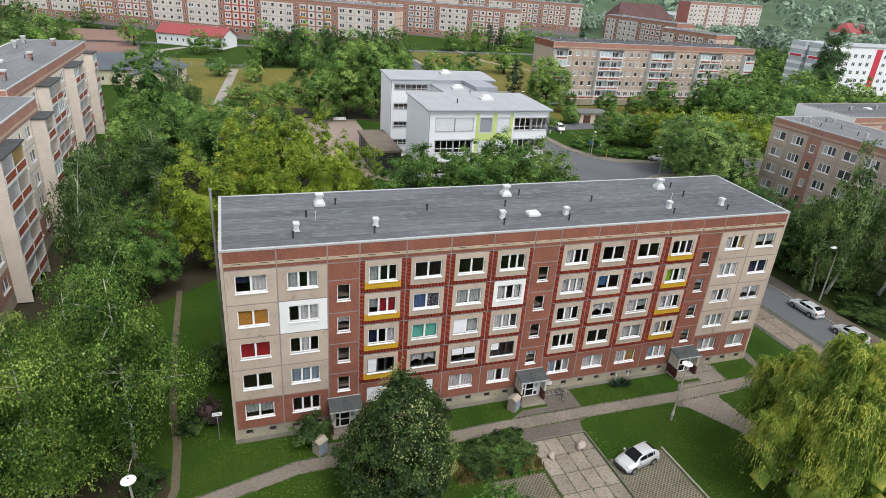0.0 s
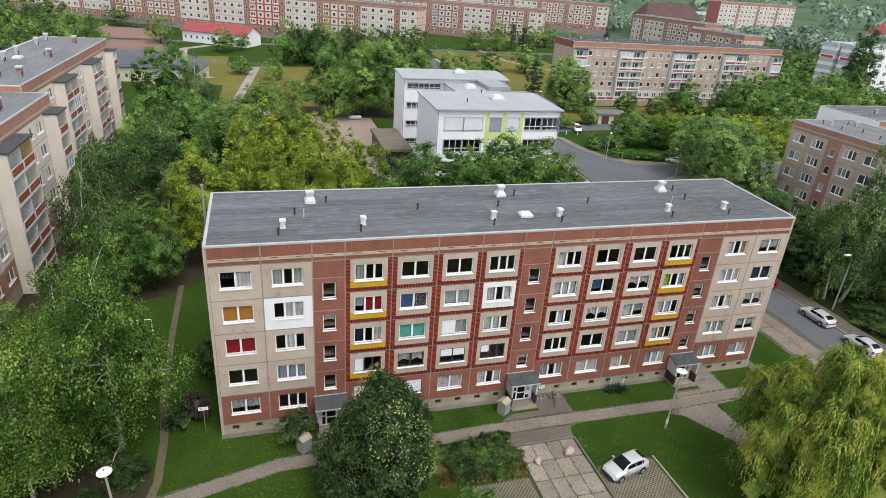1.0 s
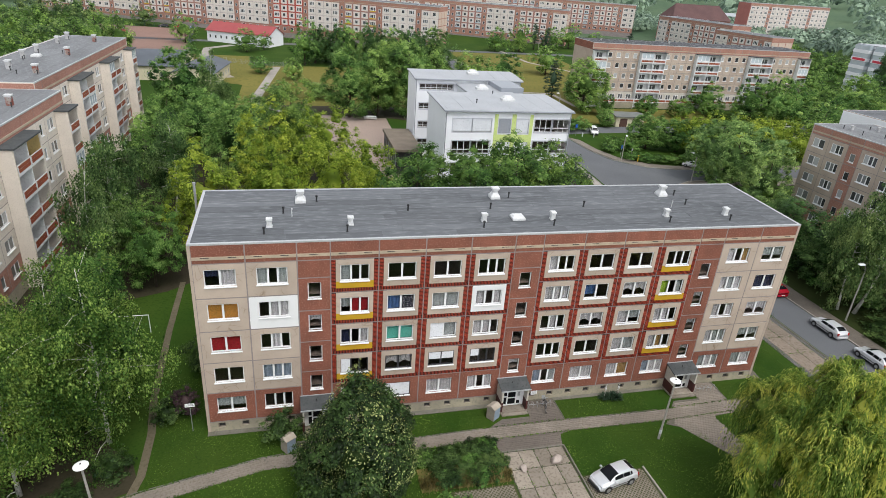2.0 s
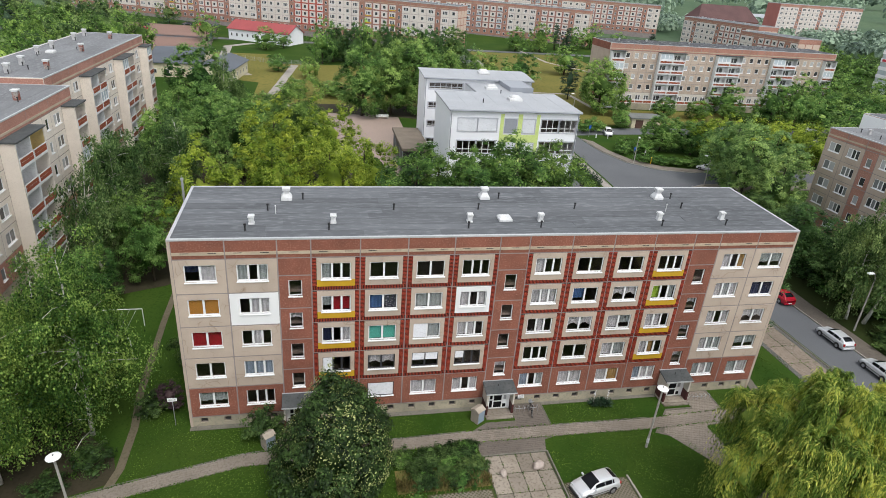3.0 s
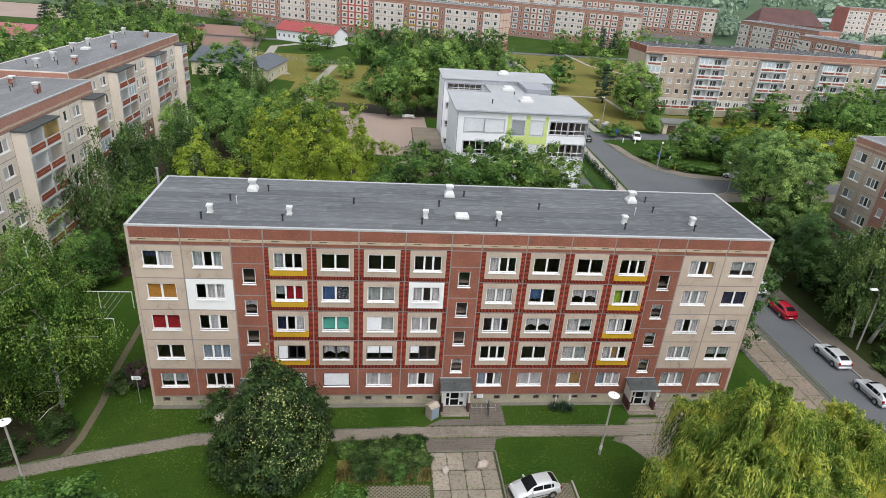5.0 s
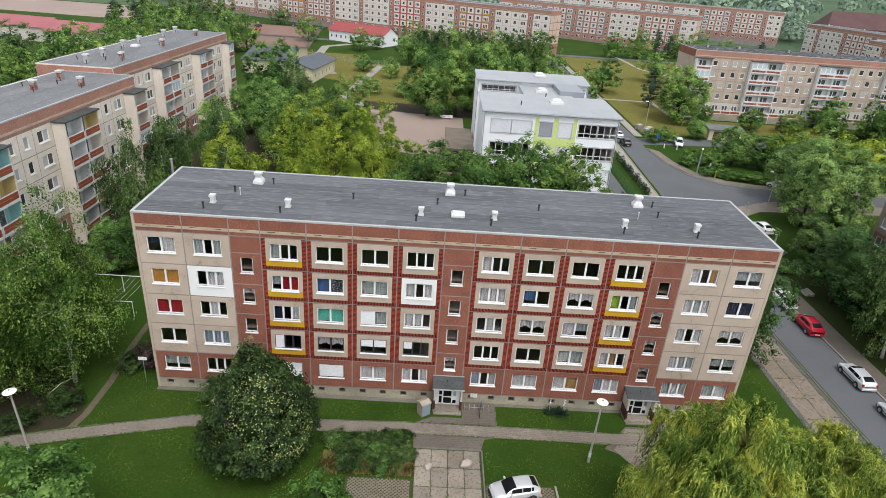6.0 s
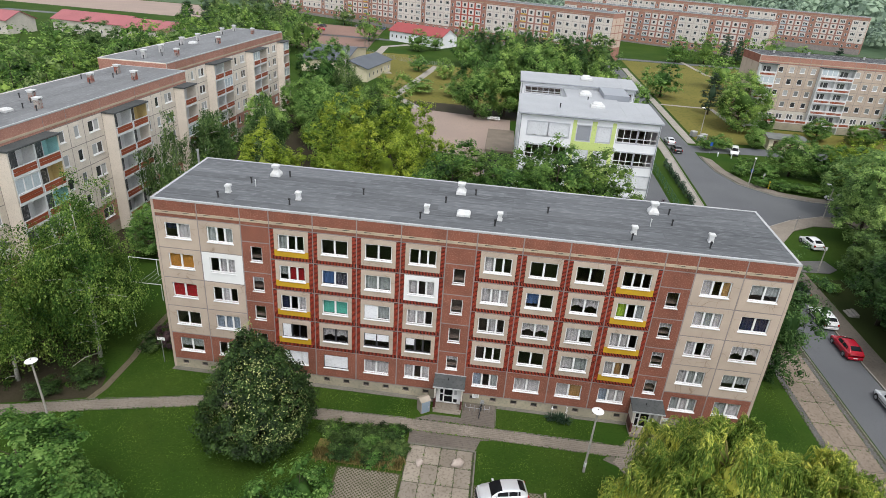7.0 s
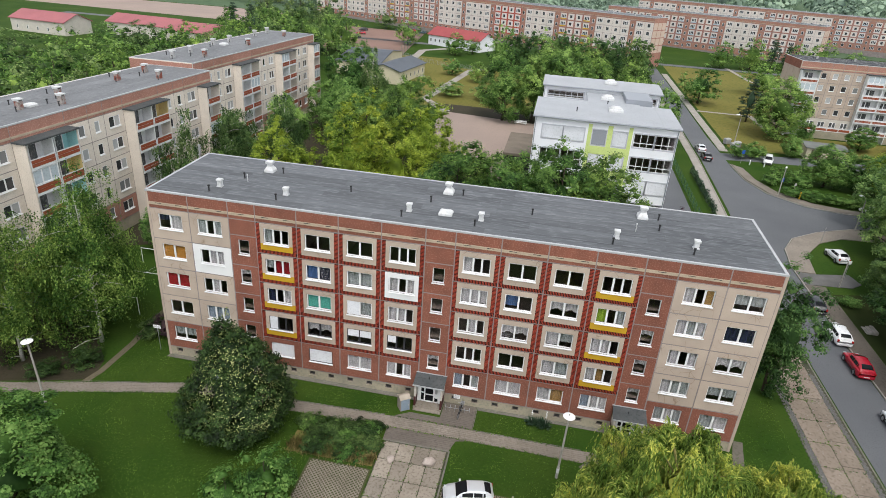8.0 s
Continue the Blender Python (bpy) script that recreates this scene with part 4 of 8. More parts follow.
# ---- neighbouring panel blocks ----
def panel_block(name, label, m, bays, depth, base=1.0, top=16.5, ground_red=True, lengthwise=True, skin=None, chimneys=(), seed=2):
    """A block of five storeys. bays: (width, kind) along its front; kinds: w wide window, n narrow window, s red stair with a window, b behind a balcony, x blank."""
    ob = thing(name, m, label, "building")
    length = sum(b[0] for b in bays)
    skin = skin or BEIGE
    edges = [0.0]
    for w, _ in bays:
        edges.append(edges[-1] + w)
    shell(ob, length, depth, 5, base, top, edges[1:-1], skin)
    for c, (w, kind) in enumerate(bays):
        x0 = edges[c]
        for r in range(5):
            z0 = base + 2.8 * r
            pw, ph = w - 2 * G, 2.8 - 2 * G
            if kind == "w":
                ww, wk, hz = min(2.0, w - 1.0), "2", (0.95, 2.3)
            elif kind == "W":
                ww, wk, hz = 2.2, "3" if c % 2 else "2", (0.95, 2.3)
            elif kind == "n":
                ww, wk, hz = 0.85, "1", (0.95, 2.3)
            elif kind == "m":
                ww, wk, hz = 1.15, "1", (0.95, 2.25)
            elif kind == "s":
                ww, wk, hz = 0.95, "1", (0.5, 1.75)
            else:
                ww, wk, hz = 0, "", (0, 0)
            a = (w - ww) / 2 - G
            hole = (a, a + ww, hz[0] - G, hz[1] - G) if ww else None
            mat = PALERED if (kind == "s" or (r == 0 and ground_red)) else skin
            part("wall_panel", shared(("panel", kind, round(w, 2), wk, mat.name), lambda: hollow(pw, ph, hole, 0.0, 0.3).done("wall_panel", mat)), None, ob, "", (x0 + G, 0, z0 + G))
            if ww:
                window(ob, wk, x0 + a + G, 0.05, z0 + hz[0], ww, round(hz[1] - hz[0], 2), glazing=BLOCKGLASS)
        part("plinth_panel", shared(("plinth", round(w, 2)), lambda: Mesher().box(0, w, 0.06, 0.3, 0, base - G).done("plinth_panel", PLINTH)), None, ob, "", (x0, 0, 0))
        part("parapet_panel", shared(("block_parapet", round(w, 2), base, top), lambda: Mesher().box(G, w - G, 0.0, 0.3, base + 14 + G, top - 0.05).done("parapet_panel", PALERED)), None, ob, "", (x0, 0, 0))
        part("ledge", shared(("ledge", round(w, 2), base), lambda: Mesher().box(G, w - G, -0.045, 0.0, base + 14.33, base + 14.57).box(0.5, 1.1, -0.047, 0.0, base + 14.44, base + 14.46).done("ledge", CREAM)), None, ob, "", (x0, 0, 0))
    grid = Mesher()
    for x in edges:
        x = min(max(x, G), length - G)
        grid.box(x - G, x + G, 0.018, 0.295, base - 0.03, top - 0.06)
    for r in range(6):
        grid.box(0, length, 0.024, 0.29, base + 2.8 * r - G, base + 2.8 * r + G)
    part("joint_grid", grid, JOINT, ob)
    for x in (-0.225, length + 0.201):
        part("gable_band", Mesher().box(x, x + 0.024, 0.02, depth - 0.02, base + 14.0, top - 0.14), PALERED, ob)
    roof_deck(ob, -0.1, length + 0.1, 0.0, depth, top - 0.02, lengthwise, seed, True, 1.6)
    for k, (x, y, kind) in enumerate(chimneys):
        if kind in ("pot", "stack"):
            chimney(ob, x, y, top, kind == "pot")
        else:
            roof_vent(ob, x, y, top, kind, VENTGREY)
        if kind != "pipe":
            roof_vent(ob, x - 1.0, y - 0.5, top, "pipe")
    return ob


def chimney(parent, x, y, z, brick):
    """A short square stack under a cover plate on stubs; brick below grey render, or grey throughout."""
    body = part("chimney", shared(("chimney", brick), lambda: Mesher().box(-0.3, 0.3, -0.3, 0.3, 0.0, 0.95).done("chimney", CHIMNEY if brick else VENTGREY)), None, parent, "", (x, y, z))
    part("cover", shared("chimney_cover", lambda: Mesher().chamfer(-0.4, 0.4, -0.4, 0.4, 1.12, 1.24, 0.03).box(-0.34, -0.24, -0.34, 0.34, 0.951, 1.12).box(0.24, 0.34, -0.34, 0.34, 0.951, 1.12).done("cover", VENTWHITE)), None, body)


CHIMNEY = surf("brick_chimney", (0.22, 0.07, 0.05), (0.30, 0.28, 0.26), 1.2, 6.0, None, 0.9, 0.2, mix=0.2)
VENTGREY = surf("vent_grey", (0.45, 0.45, 0.45), (0.33, 0.33, 0.33), 1.5, 6.0, None, 0.8, 0.1)
SLATRED = surf("balcony_slat_red", (0.30, 0.075, 0.035), (0.23, 0.06, 0.03), 1.0, 8.0, None, 0.6, 0.05)
BALWHITE = surf("balcony_white", (0.70, 0.71, 0.71), (0.60, 0.61, 0.61), 0.8, 6.0, None, 0.6, 0.05)


def balcony_stack(parent, x0, w, z0, deep=1.5, storeys=5, double=True, closed=(), z_from=0, skin=None, board=0.38, paints=()):
    """Stacked balconies between side walls: slabs, red slatted parapets in white frames, and a felt roof."""
    skin = skin or BEIGE
    def side():
        return shared(("tower", z0, deep, storeys, skin.name), lambda: Mesher().box(0, 0.16, -deep, -0.001, 0.1, z0 + 2.8 * storeys - 0.1).done("side_wall", skin))
    ob = part("balcony_tower", side(), None, parent, "stack of balconies with red slatted parapets", (x0, 0, 0))
    part("side_wall", side(), None, ob, "", (w - 0.16, 0, 0))
    if double:
        part("divider", shared(("divider", deep, z0, storeys), lambda: Mesher().box(-0.07, 0.07, -deep + 0.05, -0.001, 0.3, z0 + 2.8 * storeys - 0.15).done("divider", BALWHITE)), None, ob, "", (w / 2, 0, 0))
    for r in range(z_from, storeys):
        z = z0 + 2.8 * r
        part("slab", shared(("slab", w, deep), lambda: Mesher().box(0.165, w - 0.165, -deep - 0.05, -0.001, -0.16, 0.0).done("slab", BALWHITE)), None, ob, "", (0, 0, z))
        spans = ((0.2, w / 2 - 0.1), (w / 2 + 0.1, w - 0.2)) if double else ((0.2, w - 0.2),)
        for k, (a, b) in enumerate(spans):
            def rail():
                me = Mesher()
                me.box(a, b, -0.06, 0.0, 0.0, 0.12).box(a, b, -0.06, 0.0, 0.16 + 2 * board, 1.02).box(a, a + 0.08, -0.06, 0.0, 0.12, 0.92).box(b - 0.08, b, -0.06, 0.0, 0.12, 0.92)
                return me.done("railing", BALWHITE)

            def slats():
                me = Mesher()
                for i in range(2):
                    me.box(a + 0.09, b - 0.09, -0.045, -0.015, 0.16 + board * i, 0.12 + board * (i + 1))
                return me.done("railing_slats", SLATRED)
            part("railing", shared(("rail", round(a, 2), round(b, 2), board), rail), None, ob, "", (0, -deep, z))
            part("railing_slats", shared(("slats", round(a, 2), round(b, 2), board), slats), None, ob, "", (0, -deep, z))
            if (r, k) in closed:
                part("glazing", shared(("glaze", round(b - a, 2)), lambda: window_frame(b - a, 1.55, (0.34, 0.33, 0.33), True).done("glazing", (PVC, GLAZEPALE))), None, ob, "glazed balcony front", (a, -deep, z + 1.03))
    part("tower_roof", shared(("troof", w, deep), lambda: Mesher().box(-0.12, w + 0.12, -deep - 0.2, -0.001, -0.1, 0.08).done("tower_roof", CANOPY)), None, ob, "", (0, 0, z0 + 2.8 * storeys - 0.02))
    back = part("loggia_wall", shared(("back", w, storeys, z0), lambda: Mesher().box(0.165, w - 0.165, -0.02, -0.003, 0.3, z0 + 2.8 * storeys - 0.15).done("loggia_wall", BALWHITE)), None, ob)
    for (r, k), paint in dict(paints).items():
        a, b = (0.165, w / 2 - 0.071) if k == 0 else (w / 2 + 0.071, w - 0.165)
        part("painted_wall", Mesher().box(a, b, -0.045, -0.021, z0 + 2.8 * r + 0.02, z0 + 2.8 * r + 2.6).box(b - 0.02, b, -deep + 0.1, -0.046, z0 + 2.8 * r + 0.02, z0 + 2.8 * r + 2.6), paint, ob, "painted balcony wall")
    for r in range(z_from, storeys):
        for k in ((0.25, 0.75) if double else (0.5,)):
            part("balcony_door", shared("bdoor", lambda: window_frame(1.9, 2.05, (0.4, 0.6), True).done("balcony_door", (PVC, DOORDARK))), None, ob, "", (w * k - 0.95, -0.105, z0 + 2.8 * r + 0.1))
    return ob


GLAZEPALE = surf("pale_glazing", (0.50, 0.56, 0.60), (0.42, 0.48, 0.53), 0.7, 5.0, None, 0.2, 0.0, spec=0.6)
DOORDARK = surf("balcony_door_glass", (0.10, 0.105, 0.11), (0.05, 0.053, 0.056), 0.9, 4.0, (0.3, 0.3, 0.3), 0.15, 0.0, spec=0.6)

MODULE = [(3.6, "w"), (2.6, "n"), (3.6, "w")]
TURQUOISE = surf("turquoise_paint", (0.34, 0.62, 0.62), (0.30, 0.56, 0.57), 0.8, 6.0, None, 0.8, 0.0)
SAND = surf("sand_yellow_paint", (0.62, 0.47, 0.20), (0.55, 0.42, 0.18), 0.8, 6.0, None, 0.8, 0.0)
left_bays = [(3.6, "w"), (7.4, "b")] + MODULE + [(7.4, "b")] + MODULE + [(7.4, "b")] + MODULE + [(3.8, "b")]
left_near = panel_block("apartment_building", "long beige panel block with stacked red-slatted balconies", pose(-21.4, -12.0, 0.3, 0, 0, 90), left_bays, 10.6, base=1.6, top=17.4, lengthwise=False, seed=5, skin=LEFTSKIN,
                        chimneys=[(26.7, 4.0, "pot"), (33.8, 5.2, "pot"), (30.8, 2.2, "pot"), (45.7, 6.1, "pot"), (52.9, 6.9, "pot"), (49.7, 2.4, "pot"), (27.9, 6.5, "pipe"), (30.2, 3.6, "pipe"), (34.5, 7.4, "pipe"), (47.2, 8.5, "pipe"), (49.8, 5.6, "pipe"), (15.0, 5.0, "pot"), (10.0, 3.0, "pot")])
balcony_stack(left_near, 3.6, 7.4, 1.6, closed=((4, 1),), skin=LEFTSKIN)
balcony_stack(left_near, 20.8, 7.4, 1.6, closed=((3, 0),), skin=LEFTSKIN, paints={(4, 1): TURQUOISE, (3, 1): SAND, (2, 1): TURQUOISE})
balcony_stack(left_near, 38.0, 7.4, 1.6, skin=LEFTSKIN, paints={(4, 0): BALWHITE, (4, 1): SAND})
balcony_stack(left_near, 55.2, 3.8, 1.6, double=False, closed=((2, 0),), skin=LEFTSKIN)
part("roof_hatch", Mesher().chamfer(-0.6, 0.6, -0.5, 0.5, 0.0, 0.35, 0.15), VENTWHITE, left_near, "white domed roof hatch", (28.4, 4.2, 17.4))
far_bays = [(2.5, "x")] + MODULE + [(7.2, "b")] + MODULE + [(7.2, "b")] + MODULE + [(3.6, "b")]
left_far = panel_block("apartment_building", "beige panel block set back behind its neighbour, with balconies", pose(-24.4, 47.4, 1.1, 0, 0, 90), far_bays, 11.0, base=1.6, top=17.4, lengthwise=False, seed=6, skin=LEFTSKIN,
                       chimneys=[(3.0, 5.3, "stack"), (9.5, 6.1, "stack"), (7.0, 2.0, "pot"), (20.0, 7.9, "stack"), (26.5, 8.1, "stack"), (24.5, 3.1, "pot"), (38.0, 8.5, "stack"), (44.5, 8.8, "stack"), (42.0, 3.6, "pot"), (5.0, 7.8, "pipe"), (5.8, 3.9, "pipe"), (17.5, 7.1, "pipe"), (25.2, 4.0, "pipe")])
balcony_stack(left_far, 12.3, 7.2, 1.6, closed=((3, 1),), skin=LEFTSKIN)
balcony_stack(left_far, 29.3, 7.2, 1.6, closed=((4, 0),), skin=LEFTSKIN)
balcony_stack(left_far, 46.3, 3.6, 1.6, double=False, closed=((4, 0), (2, 0)), skin=LEFTSKIN)
part("roof_hatch", Mesher().chamfer(-0.7, 0.7, -0.6, 0.6, 0.0, 0.4, 0.15), VENTWHITE, left_far, "white domed roof hatch", (21.5, 6.6, 17.4))

right_bays = [(3.6, "W"), (3.6, "W"), (2.4, "s"), (3.6, "W"), (3.6, "W"), (3.6, "W"), (3.6, "W"), (2.4, "s"), (3.6, "W"), (3.6, "W"), (3.6, "W"), (3.6, "W"), (2.4, "s"), (3.6, "W"), (3.6, "W")]
right_block = panel_block("apartment_building", "beige panel block with a red stair strip, across the street", pose(88.0, 38.8, 0.2, 0, 0, -90), right_bays, 11.6, lengthwise=False, seed=7, chimneys=[(4, 3, "small"), (5, 7, "small"), (14, 3.2, "small"), (7, 2.0, "pipe"), (9, 4.0, "pipe")])

# block with balconies behind the school
f_bays = [(4.2, "b")] + [(2.6, "m")] * 4 + [(8.0, "b")] + [(2.5, "m")] * 4 + [(8.0, "b")] + [(2.5, "m")] * 4 + [(8.0, "b")] + [(2.4, "m")] * 4 + [(3.8, "b")]
f_block = panel_block("apartment_building", "beige panel block with white balconies and a dark gravelled roof", pose(89.2, 121.0, 1.7, 0, 0, 0), f_bays, 12.0, base=2.0, top=17.9, ground_red=False, seed=8, chimneys=[(5, 6, "small"), (14, 7, "small"), (27, 6, "small"), (40, 7, "small"), (52, 6, "small"), (64, 7, "small")])
part("roof_gravel", Mesher().box(0.4, sum(b[0] for b in f_bays) - 0.4, 0.5, 11.5, 17.9, 17.98), SOLAR, f_block)
x = 0.0
for w, kind in f_bays:
    if kind == "b":
        balcony_stack(f_block, x, w, 2.0, deep=1.3, double=w > 5, closed=((4, 0),) if w > 5 else ((3, 0),), skin=BALWHITE, board=0.24)
    else:
        part("terrace_wall", Mesher().box(x, x + w, -0.05, -0.001, 1.4, 4.72), LIGHTPAINT, f_block)
        part("terrace_window", window_frame(1.5, 2.0, (0.5, 0.5), True).done("terrace_window", (PVC, DOORDARK)), None, f_block, "", (x + w / 2 - 0.75, -0.155, 2.1))
        part("terrace_rail", Mesher().box(x, x + w, -1.32, -1.26, 2.0, 3.0), BALWHITE, f_block)
        part("terrace_slats", Mesher().box(x + 0.1, x + w - 0.1, -1.345, -1.321, 2.2, 2.75), SLATRED, f_block)
        part("terrace_slab", Mesher().box(x, x + w, -1.3, -0.052, 0.2, 2.0), PLINTH, f_block)
    x += w
part("gable_cladding", Mesher().box(-0.26, -0.21, 0.3, 3.6, 4.8, 16.0).box(-0.26, -0.21, 4.2, 7.6, 4.8, 16.0).box(-0.26, -0.21, 8.2, 11.6, 4.8, 16.0), BEIGE, f_block)
part("gable_band", Mesher().box(-0.25, -0.205, 0, 12.0, 16.05, 17.85).box(-0.25, -0.205, 0, 12.0, 3.0, 4.7), RED, f_block)


# Both panel colours are paled to carry the haze of distance.
GREYBEIGE = surf("grey_beige_concrete", (0.66, 0.60, 0.555), (0.57, 0.52, 0.48), 0.2, 3.0, None, 0.9, 0.1)
REDPANEL = surf("dark_red_panel", (0.36, 0.165, 0.135), (0.30, 0.14, 0.115), 0.3, 4.0, None, 0.85, 0.1)
FARGLASS = surf("far_window_glass", (0.07, 0.075, 0.08), (0.02, 0.022, 0.025), 0.35, 2.0, (0.25, 0.26, 0.28), 0.12, 0.0, spec=0.6)
PALEBLUE = surf("pale_blue_paint", (0.36, 0.46, 0.52), (0.30, 0.40, 0.46), 0.3, 4.0, None, 0.8, 0.0)
BRIGHTRED = surf("bright_red_paint", (0.42, 0.06, 0.035), (0.34, 0.05, 0.03), 0.3, 4.0, None, 0.8, 0.0)


def far_block(name, label, m, sections, depth=11.5, storeys=5, base=1.0, roof=None, bare=False):
    """A far panel row: joined panels with separate windows. sections: (plain, brown or red, bays, colour of its window bands), each followed by a red stair strip."""
    ob = thing(name, m, label, "building")
    top = base + 2.8 * storeys + 1.6
    length = 0.0
    groups = {}
    spots = []
    for n, (style, count, band) in enumerate(sections):
        for c in range(count + (1 if n < len(sections) - 1 else 0)):
            stair = c == count
            w = 2.4 if stair else 3.6
            for r in range(storeys):
                z0 = base + 2.8 * r
                ground = r == 0 and not bare
                frame = {"plain": GREYBEIGE, "brown": REDPANEL, "red": BRIGHTRED}[style]
                mat = PALERED if stair or ground else frame
                groups.setdefault(mat, Mesher()).box(length + 0.05, length + w - 0.05, -0.04, 0.0, z0 + 0.05, z0 + 2.75)
                if style != "plain" and not stair and not ground:
                    groups.setdefault(GREYBEIGE, Mesher()).box(length + 0.38, length + w - 0.38, -0.06, -0.041, z0 + 0.42, z0 + 2.72)
                ww = 0.9 if stair else (2.1 if c in (0, 3) or (count == 2 and c == 0) else 1.25)
                spots.append((length + (w - ww) / 2, z0 + (0.4 if stair else 0.95), ww, band if not stair and not ground and c in (0, 3) else 0))
            groups.setdefault(PALERED, Mesher()).box(length + 0.05, length + w - 0.05, -0.04, 0.0, base + 2.8 * storeys + 0.05, top - 0.1)
            groups.setdefault(CREAM, Mesher()).box(length + 0.05, length + w - 0.05, -0.07, -0.041, base + 2.8 * storeys + 0.36, base + 2.8 * storeys + 0.5)
            length += w
    part("wall", Mesher().box(0, length, 0.0, depth, -3.0, top), JOINT, ob)
    for mat, me in groups.items():
        tagged(part("panel_field", me, mat, ob), kind="stuff")
    part("roof", Mesher().box(0.1, length - 0.1, 0.1, depth - 0.1, top + 0.001, top + 0.08), BITUMEN, ob)
    for a, b, c, d in ((-0.1, length + 0.1, -0.1, 0.1), (-0.1, length + 0.1, depth - 0.1, depth + 0.1), (-0.1, 0.099, 0.1, depth - 0.1), (length - 0.099, length + 0.1, 0.1, depth - 0.1)):
        part("coping", Mesher().chamfer(a, b, c, d, top, top + 0.2, 0.03), COPING, ob)
    for x0, x1 in ((length + 0.001, length + 0.06), (-0.06, -0.001)):
        part("gable_band", Mesher().box(x0, x1, 0.0, depth, base + 2.8 * storeys + 0.05, top - 0.05), PALERED, ob)
        part("gable_band", Mesher().box(x0, x1, 0.0, depth, -2.5, base + 2.7), PALERED, ob)
        for z in range(1, storeys):
            for k in range(3):
                part("gable_panel", Mesher().box(x0, x1, k * depth / 3 + 0.2, (k + 1) * depth / 3 - 0.2, base + 2.8 * z + 0.15, base + 2.8 * z + 2.65), PALEGABLE, ob)
        part("gable_frame", Mesher().box(min(x0, x1) + (0.0 if x0 > 0 else 0.03), max(x0, x1) - (0.03 if x0 > 0 else 0.0), 0.0, depth, base + 2.71, base + 2.8 * storeys + 0.04), REDPANEL, ob)
    for x, z, ww, band in spots:
        fr = part("window", shared(("farwin", ww), lambda: window_frame(ww, 1.3, (0.34, 0.33, 0.33) if ww > 1.5 else (1,), True).done("window", (PVC, FARGLASS))), None, ob, "", (x, -0.135, z))
        if band:
            part("colour_band", shared(("farband", ww, band.name), lambda: Mesher().box(-0.35, ww + 0.35, 0.03, 0.073, -0.5, -0.05).done("colour_band", band)), None, fr)
    for k in range(int(length / 11)):
        roof_vent(ob, 5 + 11 * k, 3.5 if k % 2 else 7.0, top + 0.08, "small", VENTGREY)
    return ob


PALEGABLE = surf("pale_gable_panel", (0.56, 0.44, 0.36), (0.50, 0.39, 0.32), 0.3, 4.0, None, 0.9, 0.05)
def row_at(end_x, end_y, z, turn, length):
    """The pose of a row whose far right corner stands at end_x, end_y."""
    return pose(end_x - length * math.cos(radians(turn)), end_y - length * math.sin(radians(turn)), z, 0, 0, turn)


far_block("apartment_building", "long row of beige and red panel flats beyond the meadow", row_at(72.2, 204.5, 4.9, -30.6, 210.0), [("plain", 2, 0), ("plain", 4, 0), ("plain", 4, 0), ("plain", 4, 0), ("brown", 4, YELLOW), ("brown", 4, 0), ("plain", 4, 0), ("plain", 4, 0), ("red", 4, 0), ("plain", 4, 0), ("brown", 4, YELLOW), ("plain", 4, 0), ("plain", 2, 0)])
far_block("apartment_building", "panel row with pale blue window bands behind the first row", row_at(148.3, 251.8, 4.2, -29.5, 109.2), [("plain", 2, 0), ("brown", 4, 0), ("brown", 4, PALEBLUE), ("brown", 4, PALEBLUE), ("plain", 4, 0), ("brown", 4, 0), ("plain", 2, 0)])
far_block("apartment_building", "distant red panel row before the woods", row_at(215.0, 305.0, 6.7, -29.5, 159.6), [("plain", 2, 0), ("plain", 4, 0), ("plain", 4, PALEBLUE), ("plain", 4, 0), ("plain", 4, 0), ("brown", 4, PALEBLUE), ("plain", 4, 0), ("brown", 4, PALEBLUE), ("brown", 4, 0), ("plain", 2, 0)])
c_block = far_block("apartment_building", "distant pink-grey panel block with a red gable", pose(298, 324, 9.6, 0, 0, 3), [("plain", 4, 0)] * 4, storeys=6, bare=True)
part("gable_wall", Mesher().box(-0.3, -0.061, 0.0, 11.5, 0, 19.2), surf("pink_red_gable", (0.40, 0.15, 0.13), (0.34, 0.125, 0.11), 0.2, 3.0), c_block, "pink-red rendered gable")
far_block("apartment_building", "panel row seen from its side behind the balcony block", pose(189, 205, 2.6, 0, 0, -82), [("plain", 2, 0), ("brown", 4, 0), ("plain", 1, 0)])
far_block("apartment_building", "panel row seen from its side before the old house", pose(198, 266, 4.0, 0, 0, -82), [("plain", 2, 0), ("plain", 4, 0), ("brown", 4, 0), ("plain", 2, 0)])


